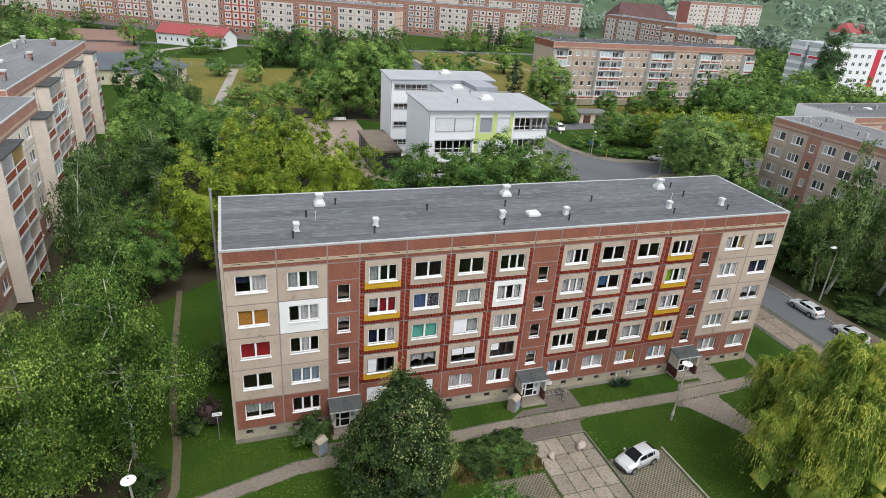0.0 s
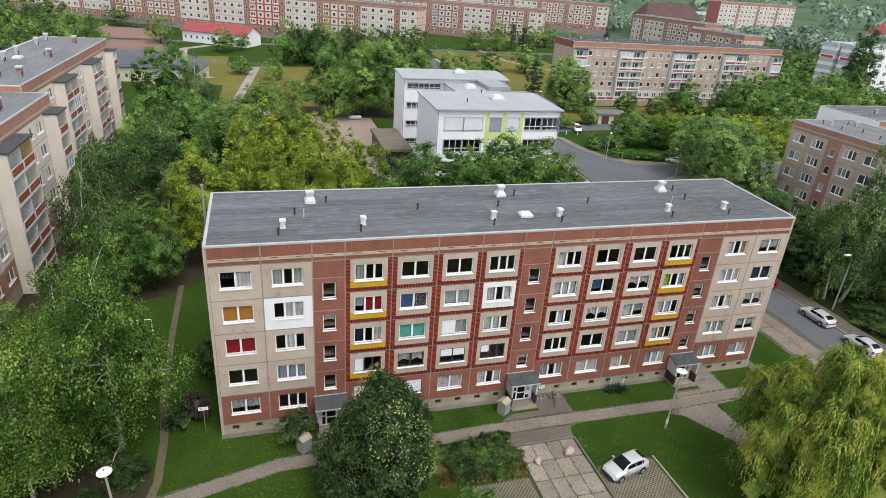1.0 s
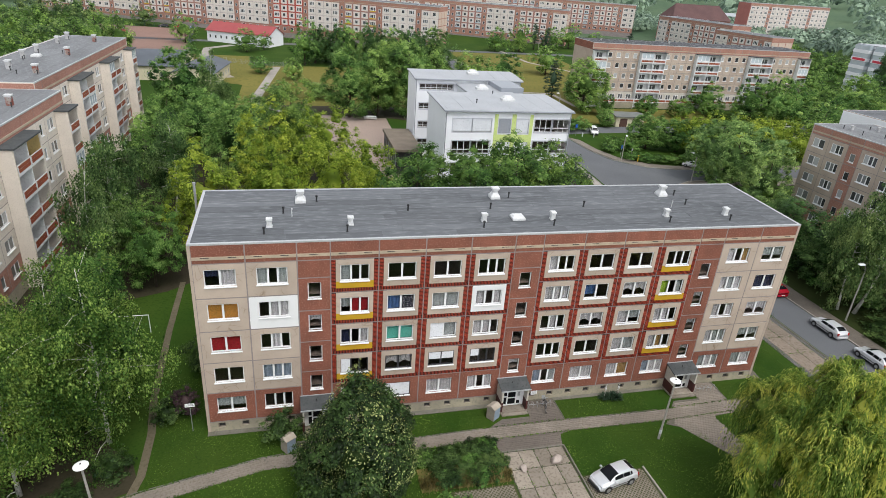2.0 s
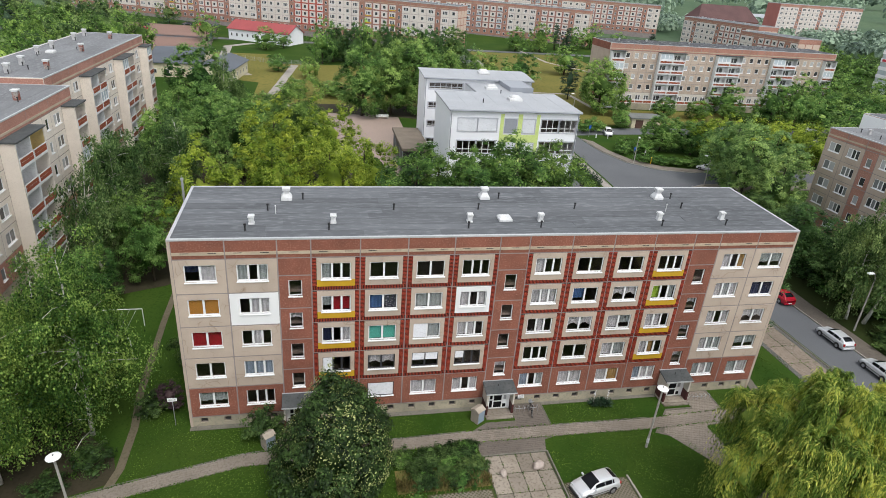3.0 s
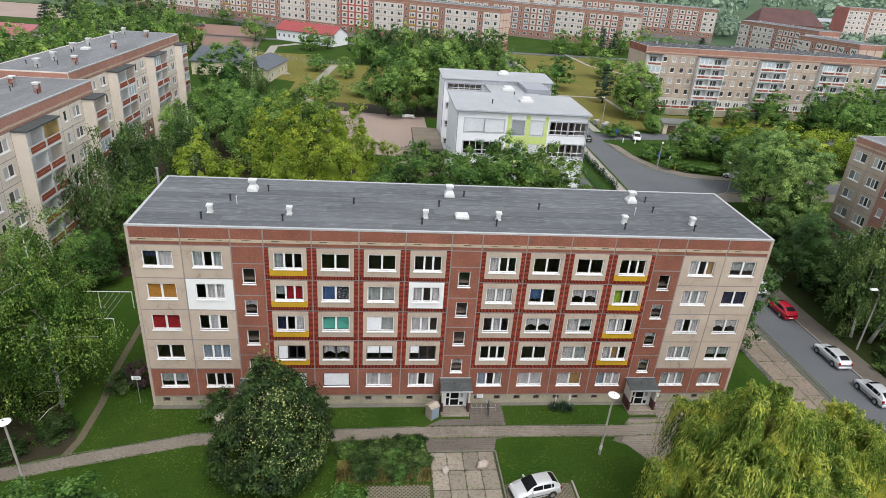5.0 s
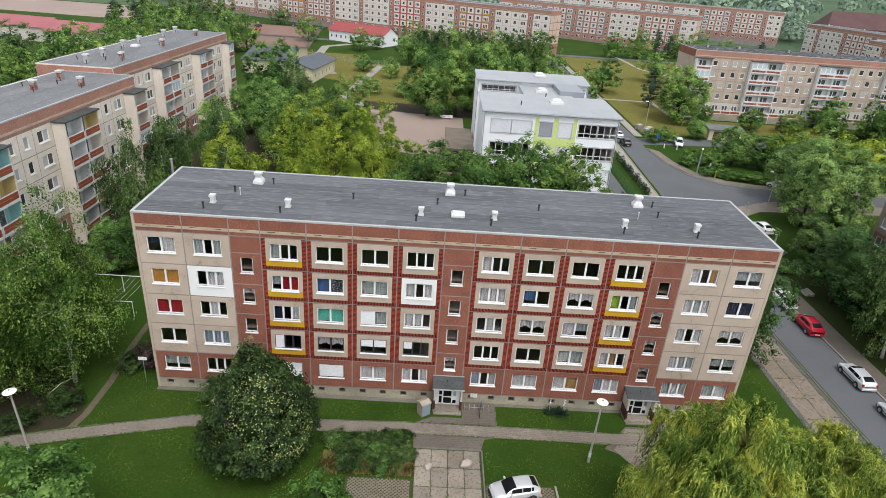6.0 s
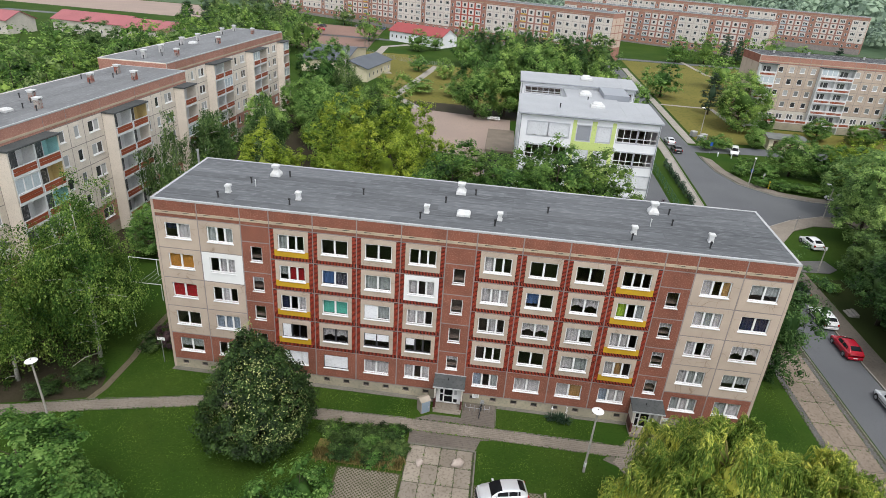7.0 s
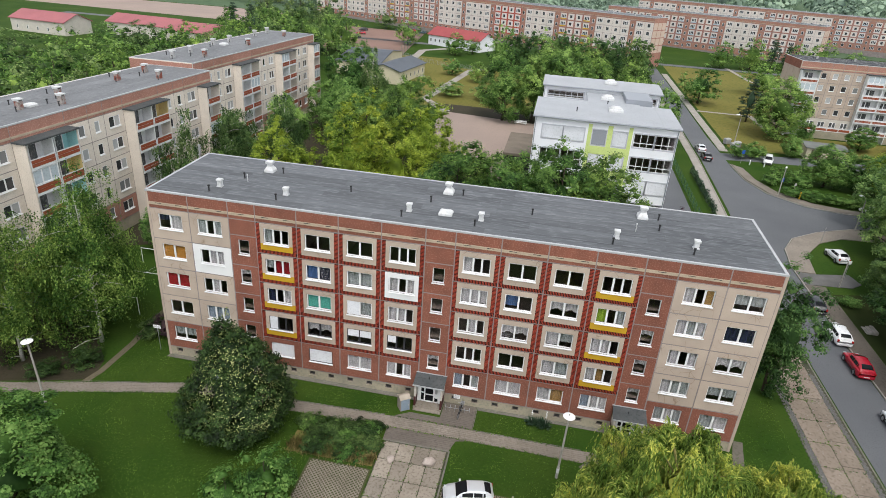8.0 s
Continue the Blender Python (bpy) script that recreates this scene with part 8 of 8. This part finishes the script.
def boulder(x, y, r, seed):
    bm = bmesh.new()
    bmesh.ops.create_icosphere(bm, subdivisions=3, radius=1)
    for v in bm.verts:
        k = 1 + 0.28 * noise.noise(v.co * 1.3 + Vector((seed, 0, 0))) + 0.07 * noise.noise(v.co * 4 + Vector((seed, 3, 0)))
        v.co = Vector((v.co.x * r * 1.25, v.co.y * r * 0.9, v.co.z * r * 0.8)) * k
    me = bpy.data.meshes.new("boulder")
    bm.to_mesh(me)
    bm.free()
    me.polygons.foreach_set("use_smooth", [True] * len(me.polygons))
    lone("boulder", me, STONE, "grey granite boulder blocking the slab drive", "boulder", "boulders", m=pose(x, y, r * 0.55, 0, 0, seed * 40))


boulder(23.75, -7.95, 0.30, 2)
boulder(26.7, -7.55, 0.42, 5)


def ring_mesh(r, t, m, sides=28):
    me = Mesher()
    pts = [(r * math.cos(2 * math.pi * k / sides), 0, r * math.sin(2 * math.pi * k / sides)) for k in range(sides)]
    for k in range(sides):
        p, q = Vector(pts[k]), Vector(pts[(k + 1) % sides])
        for d in ((1, 0), (0, 1), (-1, 0), (0, -1)):
            n = p.normalized() * d[0] * t + Vector((0, d[1] * t, 0))
            me.v.append(tuple(p + n))
    for k in range(sides):
        a, b = 4 * k, 4 * ((k + 1) % sides)
        for s in range(4):
            me.f.append((a + s, a + (s + 1) % 4, b + (s + 1) % 4, b + s))
    return me.done("wheel", m)


bike = thing("bicycle", pose(28.1, -1.35, 0.06, 0, 0, 82), "dark bicycle leaning in the rack by the entrance", "bicycle")
for x in (-0.52, 0.52):
    wheel = part("wheel", shared("bikewheel", lambda: ring_mesh(0.33, 0.022, TYRE)), None, bike, "", (x, 0, 0.35))
    for k in range(6):
        a = math.pi * k / 6
        part("spoke", Mesher().tube([(-0.32 * math.cos(a), 0, -0.32 * math.sin(a)), (0.32 * math.cos(a), 0, 0.32 * math.sin(a))], [0.006, 0.006], 4), STEEL, wheel)
part("bicycle_frame", Mesher().tube([(-0.52, 0, 0.35), (0.0, 0, 0.32), (0.38, 0, 0.78), (-0.18, 0, 0.8), (-0.52, 0, 0.35)], [0.02] * 5, 6).tube([(0.0, 0, 0.32), (-0.2, 0, 0.92)], [0.02, 0.018], 6).tube([(0.52, 0, 0.35), (0.36, 0, 0.95)], [0.018, 0.018], 6), CARDARK, bike)
part("saddle", Mesher().chamfer(-0.34, -0.08, -0.08, 0.08, 0.92, 0.99, 0.03), TRIM, bike)
part("handlebar", Mesher().tube([(0.28, -0.28, 1.0), (0.36, -0.1, 0.97), (0.36, 0.1, 0.97), (0.28, 0.28, 1.0)], [0.015] * 4, 6), STEEL, bike)
part("basket", Mesher().box(0.42, 0.7, -0.16, 0.16, 0.74, 0.76).box(0.42, 0.44, -0.16, 0.16, 0.76, 0.95).box(0.68, 0.7, -0.16, 0.16, 0.76, 0.95), STEEL, bike)


def bike_rack(x, y, n):
    ob = thing("bicycle_rack", pose(x, y, 0.03), "low steel bicycle rack beside the house wall", "bicycle rack", "bicycle racks")
    for k in range(n):
        part("hoop", Mesher().tube([(0.42 * k, -0.3, 0), (0.42 * k, -0.3, 0.38), (0.42 * k, -0.12, 0.5), (0.42 * k, 0.06, 0.38), (0.42 * k, 0.06, 0)], [0.018] * 5, 5), STEEL, ob)
    part("rail", Mesher().tube([(0, 0.06, 0.05), (0.42 * (n - 1), 0.06, 0.05)], [0.02, 0.02], 5), STEEL, ob)


bike_rack(26.75, -0.75, 6)
bike_rack(43.6, -0.9, 6)
for x in (27.55, 43.95):
    v = thing("air_vent", pose(x, 0.055, 0.62), "small white louvred vent on the plinth", "vent", "wall vents")
    part("vent_frame", Mesher().box(-0.28, 0.28, -0.05, 0.0, 0.0, 0.5), LAMPWHITE, v)
    for k in range(4):
        part("louvre", Mesher().box(-0.22, 0.22, -0.062, -0.051, 0.07 + 0.1 * k, 0.12 + 0.1 * k), VENTGREY, v)


def yucca(x, y, s, stalk=0.0):
    ob = thing("yucca", pose(x, y, 0.0) @ Matrix.Diagonal((s, s, s, 1)), "spiky green yucca with slim white flower stalks by the wall", "plant", "yuccas")
    rng = np.random.default_rng(int(x * 10))
    n = 130
    d = rng.normal(size=(n, 3))
    d[:, 2] = np.abs(d[:, 2]) * 0.9 + 0.15
    d /= np.linalg.norm(d, axis=1, keepdims=True)
    part("leaves", leaf_mesh("leaves", d * 0.45 + np.array([0, 0, 0.12]), np.cross(d, rng.normal(size=(n, 3))), np.full(n, 0.9), 0.09, FIR, d * 9), None, ob)
    if stalk:
        spots = rng.normal(size=(34, 3)) * np.array([0.045, 0.045, 0.2]) + np.array([0, 0, stalk - 0.35])
        part("flowers", leaf_mesh("flowers", spots, rng.normal(size=(34, 3)), np.full(34, 0.1), 0.7, CARWHITE), None, ob, "creamy white flower spike")
        part("stalk", Mesher().lathe([(0.02, 0.1), (0.015, stalk)], 5), BIRCHBARK, ob)


yucca(34.2, -0.85, 0.8, 1.9)
yucca(34.9, -0.9, 0.9)
yucca(35.4, -1.0, 0.9, 1.85)

# drying frames on the lawn behind the birches
for x0, y0, x1, y1 in ((-14.0, 15.8, -7.3, 15.8), (-11.8, 10.4, -7.1, 10.5), (-9.6, 5.1, -7.1, 5.3)):
    ob = thing("drying_frame", pose(0, 0, 0), "white tubular drying frame on the lawn", "drying frame", "drying frames")
    part("beam", Mesher().tube([(x0, y0, 2.0), (x1, y1, 2.0)], [0.04, 0.04], 6), LAMPWHITE, ob)
    n = 3 if x1 - x0 > 5 else 2
    for k in range(n):
        u = k / (n - 1)
        x, y = x0 + (x1 - x0) * u, y0 + (y1 - y0) * u
        part("leg", Mesher().tube([(x, y, 0), (x, y, 2.0)], [0.04, 0.04], 6), LAMPWHITE, ob)
lines = thing("clothes_lines", pose(0, 0, 0), "thin clothes lines between the drying frames", "clothes line")
for k in range(4):
    part("line", Mesher().tube([(-9.6 + 0.6 * k, 15.8, 2.0), (-9.5 + 0.55 * k, 13.1, 1.9), (-9.6 + 0.6 * k, 10.45, 2.0)], [0.012] * 3, 4), VENTWHITE, lines)


# ---- fences ----
def mesh_fence(points, h, label, post_step=2.5, rails=7, material=None):
    ob = thing("fence", pose(0, 0, 0), label, "fence", "fences")
    m = material or GREENFENCE
    for (x0, y0), (x1, y1) in zip(points, points[1:]):
        d = math.hypot(x1 - x0, y1 - y0)
        n = max(1, int(d / post_step))
        for k in range(n + 1):
            u = k / n
            x, y = x0 + (x1 - x0) * u, y0 + (y1 - y0) * u
            part("post", shared(("fpost", h, m.name), lambda: Mesher().box(-0.035, 0.035, -0.035, 0.035, 0, h).done("post", m)), None, ob, "", (x, y, rise(x, y)))
        for k in range(rails):
            z = 0.12 + (h - 0.2) * k / (rails - 1)
            part("wire", Mesher().tube([(x0, y0, rise(x0, y0) + z), (x1, y1, rise(x1, y1) + z)], [0.016, 0.016], 4), m, ob)


mesh_fence([(57.6, 50), (57.7, 84)], 1.6, "green wire fence beside the school", 2.4)
mesh_fence([(-26, 186), (-33, 258), (-74, 262)], 4.0, "tall green fence round the sports court", 4.0, 9)
mesh_fence([(-60, 190), (-74, 262)], 4.0, "tall green fence round the sports court", 4.0, 9)
mesh_fence([(-28, 190), (-16, 178), (-4, 172), (8, 171)], 1.4, "low grey fence along the drive", 3.0, 5, STEEL)
for k in range(13):
    plant("thuja", 60.5 + 0.05 * (k % 3), 57.0 + 1.75 * k, 1.7 + 0.25 * math.sin(k * 2.1), 0.52, name="thuja", label="small columnar thuja beside the school road", group="thuja row", category="shrub")
plant("purple", 54.2, 50.5, 2.6, 1.3, name="bush", label="dark purple bush at the school corner", category="bush")
for x, y in ((72.6, 104.6), (74.4, 102.6), (73.3, 101.0)):
    b = thing("waste_container", pose(x, y, rise(x, y), 0, 0, 25), "grey wheeled waste container", "container", "waste containers")
    part("body", Mesher().chamfer(-0.65, 0.65, -0.5, 0.5, 0.15, 1.15, 0.04), STEEL, b)
    part("lid", Mesher().chamfer(-0.68, 0.68, -0.53, 0.53, 1.15, 1.4, 0.12), VENTGREY, b)
bench = thing("bench", pose(25.2, 102.4, rise(0, 102)), "white slatted bench on the school yard", "bench")
for k in range(4):
    part("slat", Mesher().box(-1.5, 1.5, -0.25 + 0.13 * k, -0.15 + 0.13 * k, 0.45, 0.5), LAMPWHITE, bench)
for k in range(3):
    part("back_slat", Mesher().box(-1.5, 1.5, 0.26, 0.3, 0.6 + 0.14 * k, 0.7 + 0.14 * k), LAMPWHITE, bench)
for x in (-1.2, 1.2):
    part("leg", Mesher().box(x - 0.04, x + 0.04, -0.25, 0.3, 0, 0.45), STEEL, bench)
steps = thing("garden_steps", pose(71.7, 24.8, 0.12), "short concrete steps from the sidewalk", "steps")
for k in range(3):
    part("step", Mesher().chamfer(0.4 * k - 1.0, 0.38 + 0.4 * k - 1.0, -0.8, 0.8, 0.0, 0.14 + 0.14 * k, 0.02), KERB, steps)

# grass on the front lawns
def lawn():
    rng = np.random.default_rng(77)
    n = 120000
    x, y = rng.uniform(-22, 56, n), rng.uniform(-24, 8, n)
    walk_y = np.interp(x, [p[0] for p in WALK_W], [p[1] for p in WALK_W])
    ok = (np.abs(y - walk_y) > 0.85) & ~((x > -0.6) & (x < 52) & (y > -0.5)) & ~((x > 22.2) & (x < 28.2) & (y < -2)) & ~((x > 28) & (x < 33.6) & (y < -9.1)) & ~((x > 17.4) & (x < 22.6) & (y < -9.0))
    ok &= ~((x > 22.2) & (x < 29.5) & (y > -5.9)) & ~((x > 38) & (x < 46.2) & (y > -6.5)) & ~((x > 41) & (x < 44.2) & (y < -5)) & ~((x < -4) & (y < 4) & (y > -9)) & ~((x > 6) & (x < 10.3) & (y > -4.2))
    x, y = x[ok], y[ok]
    n = len(x)
    c = np.stack([x, y, np.full(n, 0.05)], 1)
    nor = rng.normal(size=(n, 3)) * np.array([0.6, 0.6, 0.2]) + np.array([0, -0.1, 0.9])
    return leaf_mesh("grass", c, nor, rng.uniform(0.07, 0.16, n), 0.4, BLADE)


lone("grass", lawn(), None, "tufts of mown green grass on the front lawns", "grass", kind="stuff")


def weeds():
    """Grass and weeds in joints and along the edges of the paving."""
    rng = np.random.default_rng(31)
    lines = [((22.68 + 1.28 * i, -5.9), (22.68 + 1.28 * i, -22.0), 150) for i in range(5)] + [((22.6, -5.99 - 1.92 * j), (27.9, -5.99 - 1.92 * j), 36) for j in range(9)]
    lines += [((57.3, -30.0), (57.3, 29.0), 900), ((57.74, -30.0), (57.74, 29.0), 260), ((59.5, -30.0), (59.5, 29.0), 420), ((61.26, -30.0), (61.26, 14.0), 420), ((61.9, -30.0), (61.9, 29.0), 360)]
    lines += [((58.0, -30.0 + 3.02 * j), (61.2, -30.0 + 3.02 * j), 50) for j in range(19)]
    lines += [((a[0], a[1] + s), (b[0], b[1] + s), int(26 * math.hypot(b[0] - a[0], b[1] - a[1]))) for a, b in zip(WALK_W[1:], WALK_W[2:]) for s in (-0.7, 0.7)]
    c = []
    for (ax, ay), (bx, by), n in lines:
        u = rng.uniform(0, 1, n)
        u = np.clip(np.round(u * 14) / 14 + rng.normal(size=n) * 0.02, 0, 1) * 0.5 + 0.5 * u
        c.append(np.stack([ax + (bx - ax) * u, ay + (by - ay) * u, np.full(n, 0.06)], 1) + rng.normal(size=(n, 3)) * np.array([0.06, 0.06, 0.01]))
    c = np.concatenate(c)
    c[:, 2] += np.maximum(0, [rise(x, y) for x, y, _ in c])
    n = len(c)
    nor = rng.normal(size=(n, 3)) * np.array([0.6, 0.6, 0.2]) + np.array([0, -0.2, 0.9])
    return leaf_mesh("weeds", c, nor, rng.uniform(0.06, 0.17, n), 0.5, BLADE)


STRAW = foliage("straw_blades", (0.06, 0.06, 0.015), (0.11, 0.10, 0.028), (0.20, 0.165, 0.06), 0.3, 0.8)
rng = np.random.default_rng(12)
n = 5200
pts = np.stack([rng.uniform(15.6, 22.5, n), -8.35 + 0.35 * rng.normal(size=n), rng.uniform(0.05, 0.5, n)], 1)
pts[:, 0] += 0.25 * np.sin(pts[:, 1] * 9)
lone("dry_grass", leaf_mesh("dry_grass", pts, rng.normal(size=(n, 3)) * np.array([1, 1, 0.3]), rng.uniform(0.2, 0.5, n), 0.1, STRAW, np.tile(np.array([[0.0, 0.0, 4.0]]), (n, 1))), None, "tall dry straw-coloured grass before the shrub bed", "grass", kind="stuff")
n = 420
pts = np.stack([rng.uniform(57.4, 61.6, n), rng.uniform(-16, 22, n), np.full(n, 0.062)], 1)
lone("litter", leaf_mesh("litter", pts, rng.normal(size=(n, 3)) * 0.2 + np.array([0, 0, 1.0]), rng.uniform(0.04, 0.16, n) ** 1.0, 0.7, KERB), None, "small stones and litter on the parking strip", "litter", kind="stuff")
lone("weeds", weeds(), None, "grass and weeds in the paving joints", "weeds", kind="stuff")


# ---- single slabs and flags of the paved ground ----
def piece_objects(owner, name, boxes, material, seed):
    """Slabs as objects that share a few meshes. boxes: (x, y, z, turn, width, depth)."""
    rnd = random.Random(seed)
    for x, y, z, turn, w, d in boxes:
        me = shared((name, round(w, 2), round(d, 2), material.name), lambda: Mesher().chamfer(-w / 2, w / 2, -d / 2, d / 2, -0.08, 0.0, 0.015).done(name, material))
        ob = part(name, me, None, owner, "", (x, y, z + 0.035 + rnd.uniform(-0.006, 0.008)))
        ob.rotation_euler = (rnd.uniform(-0.006, 0.006), rnd.uniform(-0.006, 0.006), turn + rnd.uniform(-0.008, 0.008))


def joined_pieces(owner, name, boxes, material, seed):
    rnd = random.Random(seed)
    me = Mesher()
    for x, y, z, turn, w, d in boxes:
        k = len(me.v)
        me.chamfer(-w / 2, w / 2, -d / 2, d / 2, -0.08, rnd.uniform(-0.006, 0.008), 0.012)
        c, s = math.cos(turn), math.sin(turn)
        me.v[k:] = [(x + c * a - s * b, y + s * a + c * b, z + 0.035 + h) for a, b, h in me.v[k:]]
    tagged(part(name, me, material, owner), "", "", "", "stuff")


drive = thing("slab_drive", pose(0, 0, 0), "drive of large worn concrete slabs", "pavement", kind="structure")
piece_objects(drive, "slab", [(23.32 + 1.28 * i, -6.95 - 1.92 * j, 0.0, 0, 1.245, 1.875) for i in range(4) for j in range(9)], SLAB, 1)
strip_owner = thing("parking_slabs", pose(0, 0, 0), "parking strip of broken concrete slabs along the street", "pavement", kind="structure")
piece_objects(strip_owner, "slab", [(58.62 + 1.78 * i, -28.5 + 3.02 * j + 0.5 * i, 0.0 if j < 14 else rise(0, -28.5 + 3.02 * j), 0, 1.745, 2.985) for i in range(2) for j in range(19)], STRIP, 2)


def along(points, step, rows, pitch, x_from, x_to):
    """Flags in rows along a bending line."""
    out = []
    s = 0.0
    pts = [Vector(p) for p in points]
    for a, b in zip(pts, pts[1:]):
        d = (b - a).length
        e = (b - a) / d
        while s < d:
            p = a + e * s
            if x_from <= p.x < x_to:
                for r in range(rows):
                    o = (r - (rows - 1) / 2) * pitch
                    q = p + Vector((-e.y, e.x)) * o + e * (step / 2 if r % 2 else 0)
                    out.append((q.x, q.y, 0.0, math.atan2(e.y, e.x), step - 0.014, pitch - 0.014))
            s += step
        s -= d
    return out


walkway = thing("walkway", pose(0, 0, 0), "flagged front walkway of worn concrete pavers", "path", kind="structure")
piece_objects(walkway, "flag", along(WALK_W, 0.31, 6, 0.22, 21.5, 34.5), PAVER, 3)
joined_pieces(walkway, "flag_rest", along(WALK_W, 0.31, 6, 0.22, -30, 21.5) + along(WALK_W, 0.31, 6, 0.22, 34.5, 49), PAVER, 4)


def fill(ring, step, pitch, skip=0.35):
    """Flags in a running bond over an outline."""
    xs, ys = [p[0] for p in ring], [p[1] for p in ring]
    out, row, y = [], 0, min(ys) + pitch / 2
    while y < max(ys):
        x = min(xs) + (step / 2 if row % 2 else 0.0)
        while x < max(xs):
            inside = False
            for (ax, ay), (bx, by) in zip(ring, ring[1:] + ring[:1]):
                if (ay > y) != (by > y) and x < (bx - ax) * (y - ay) / (by - ay) + ax:
                    inside = not inside
            if inside:
                out.append((x, y, 0.0, 0.0, step - 0.014, pitch - 0.014))
            x += step
        y += pitch
        row += 1
    return out


court = thing("forecourt", pose(0, 0, 0), "flagged forecourt of small concrete pavers", "pavement", kind="structure")
joined_pieces(court, "flag", [b for b in fill([(22.6, -5.8), (27.9, -5.8), (28.2, -4.5), (29.3, -4.3), (29.3, -0.1), (26.6, -0.1), (26.6, -2.2), (23.9, -2.2), (22.6, -2.9)], 0.26, 0.21) if not -4.35 < b[1] < -3.0], COURTPAVER, 5)
joined_pieces(court, "flag", [b for b in fill([(39.0, -4.9), (40.7, -2.3), (43.4, -2.3), (43.4, -0.1), (46.0, -0.1), (46.0, -3.1), (50.4, -3.0), (50.6, -3.8), (43.2, -4.6), (43.4, -7.3), (43.8, -10.0), (44.5, -20), (42.7, -20), (41.6, -9.0)], 0.26, 0.21) if not -4.35 < b[1] < -3.1], PAVER, 6)
joined_pieces(court, "flag", [b for b in fill([(6.1, -4.1), (6.8, -2.2), (9.7, -2.2), (10.1, -3.9)], 0.26, 0.21) if b[1] > -3.2], COURTPAVER, 7)

joined_pieces(strip_owner, "edge_paver", fill([(57.25, -30), (57.75, -30), (57.75, 29), (57.25, 29)], 0.24, 0.24) + fill([(61.28, -30), (61.75, -30), (61.75, 14), (61.28, 14)], 0.24, 0.24), COBBLE, 8)

# grid pavers: a lattice of diagonal concrete bars
for x0, x1, y0, y1 in ((17.8, 22.4, -20.0, -9.3), (28.15, 33.2, -20.0, -9.4)):
    grid = thing("grid_pavers", pose(0, 0, 0), "concrete grid pavers with grass in the gaps", "pavement", kind="structure")
    me = Mesher()
    n, step = 0, 0.30
    k = -40
    for sign in (1, -1):
        for k in range(-60, 90):
            c = x0 + k * step
            pts = []
            for y in (y0, y1):
                pts.append((c + sign * (y - y0), y))
            (ax, ay), (bx, by) = pts
            lo, hi = 0.0, 1.0
            dx = bx - ax
            for bound, s in ((x0, 1), (x1, -1)):
                ta = (bound - ax) / dx
                if (s > 0) == (dx > 0):
                    lo = max(lo, ta)
                else:
                    hi = min(hi, ta)
            if hi - lo > 0.02:
                p = Vector((ax + dx * lo, ay + (by - ay) * lo))
                q = Vector((ax + dx * hi, ay + (by - ay) * hi))
                e = (q - p).normalized()
                o = Vector((-e.y, e.x)) * 0.035
                z = 0.045 if sign > 0 else 0.043
                i = len(me.v)
                me.v += [(*(p + o), 0), (*(q + o), 0), (*(q - o), 0), (*(p - o), 0), (*(p + o), z), (*(q + o), z), (*(q - o), z), (*(p - o), z)]
                me.f += [(i, i + 1, i + 5, i + 4), (i + 1, i + 2, i + 6, i + 5), (i + 2, i + 3, i + 7, i + 6), (i + 3, i, i + 4, i + 7), (i + 4, i + 5, i + 6, i + 7)]
    tagged(part("lattice", me, SLAB, grid), "", "", "", "stuff")
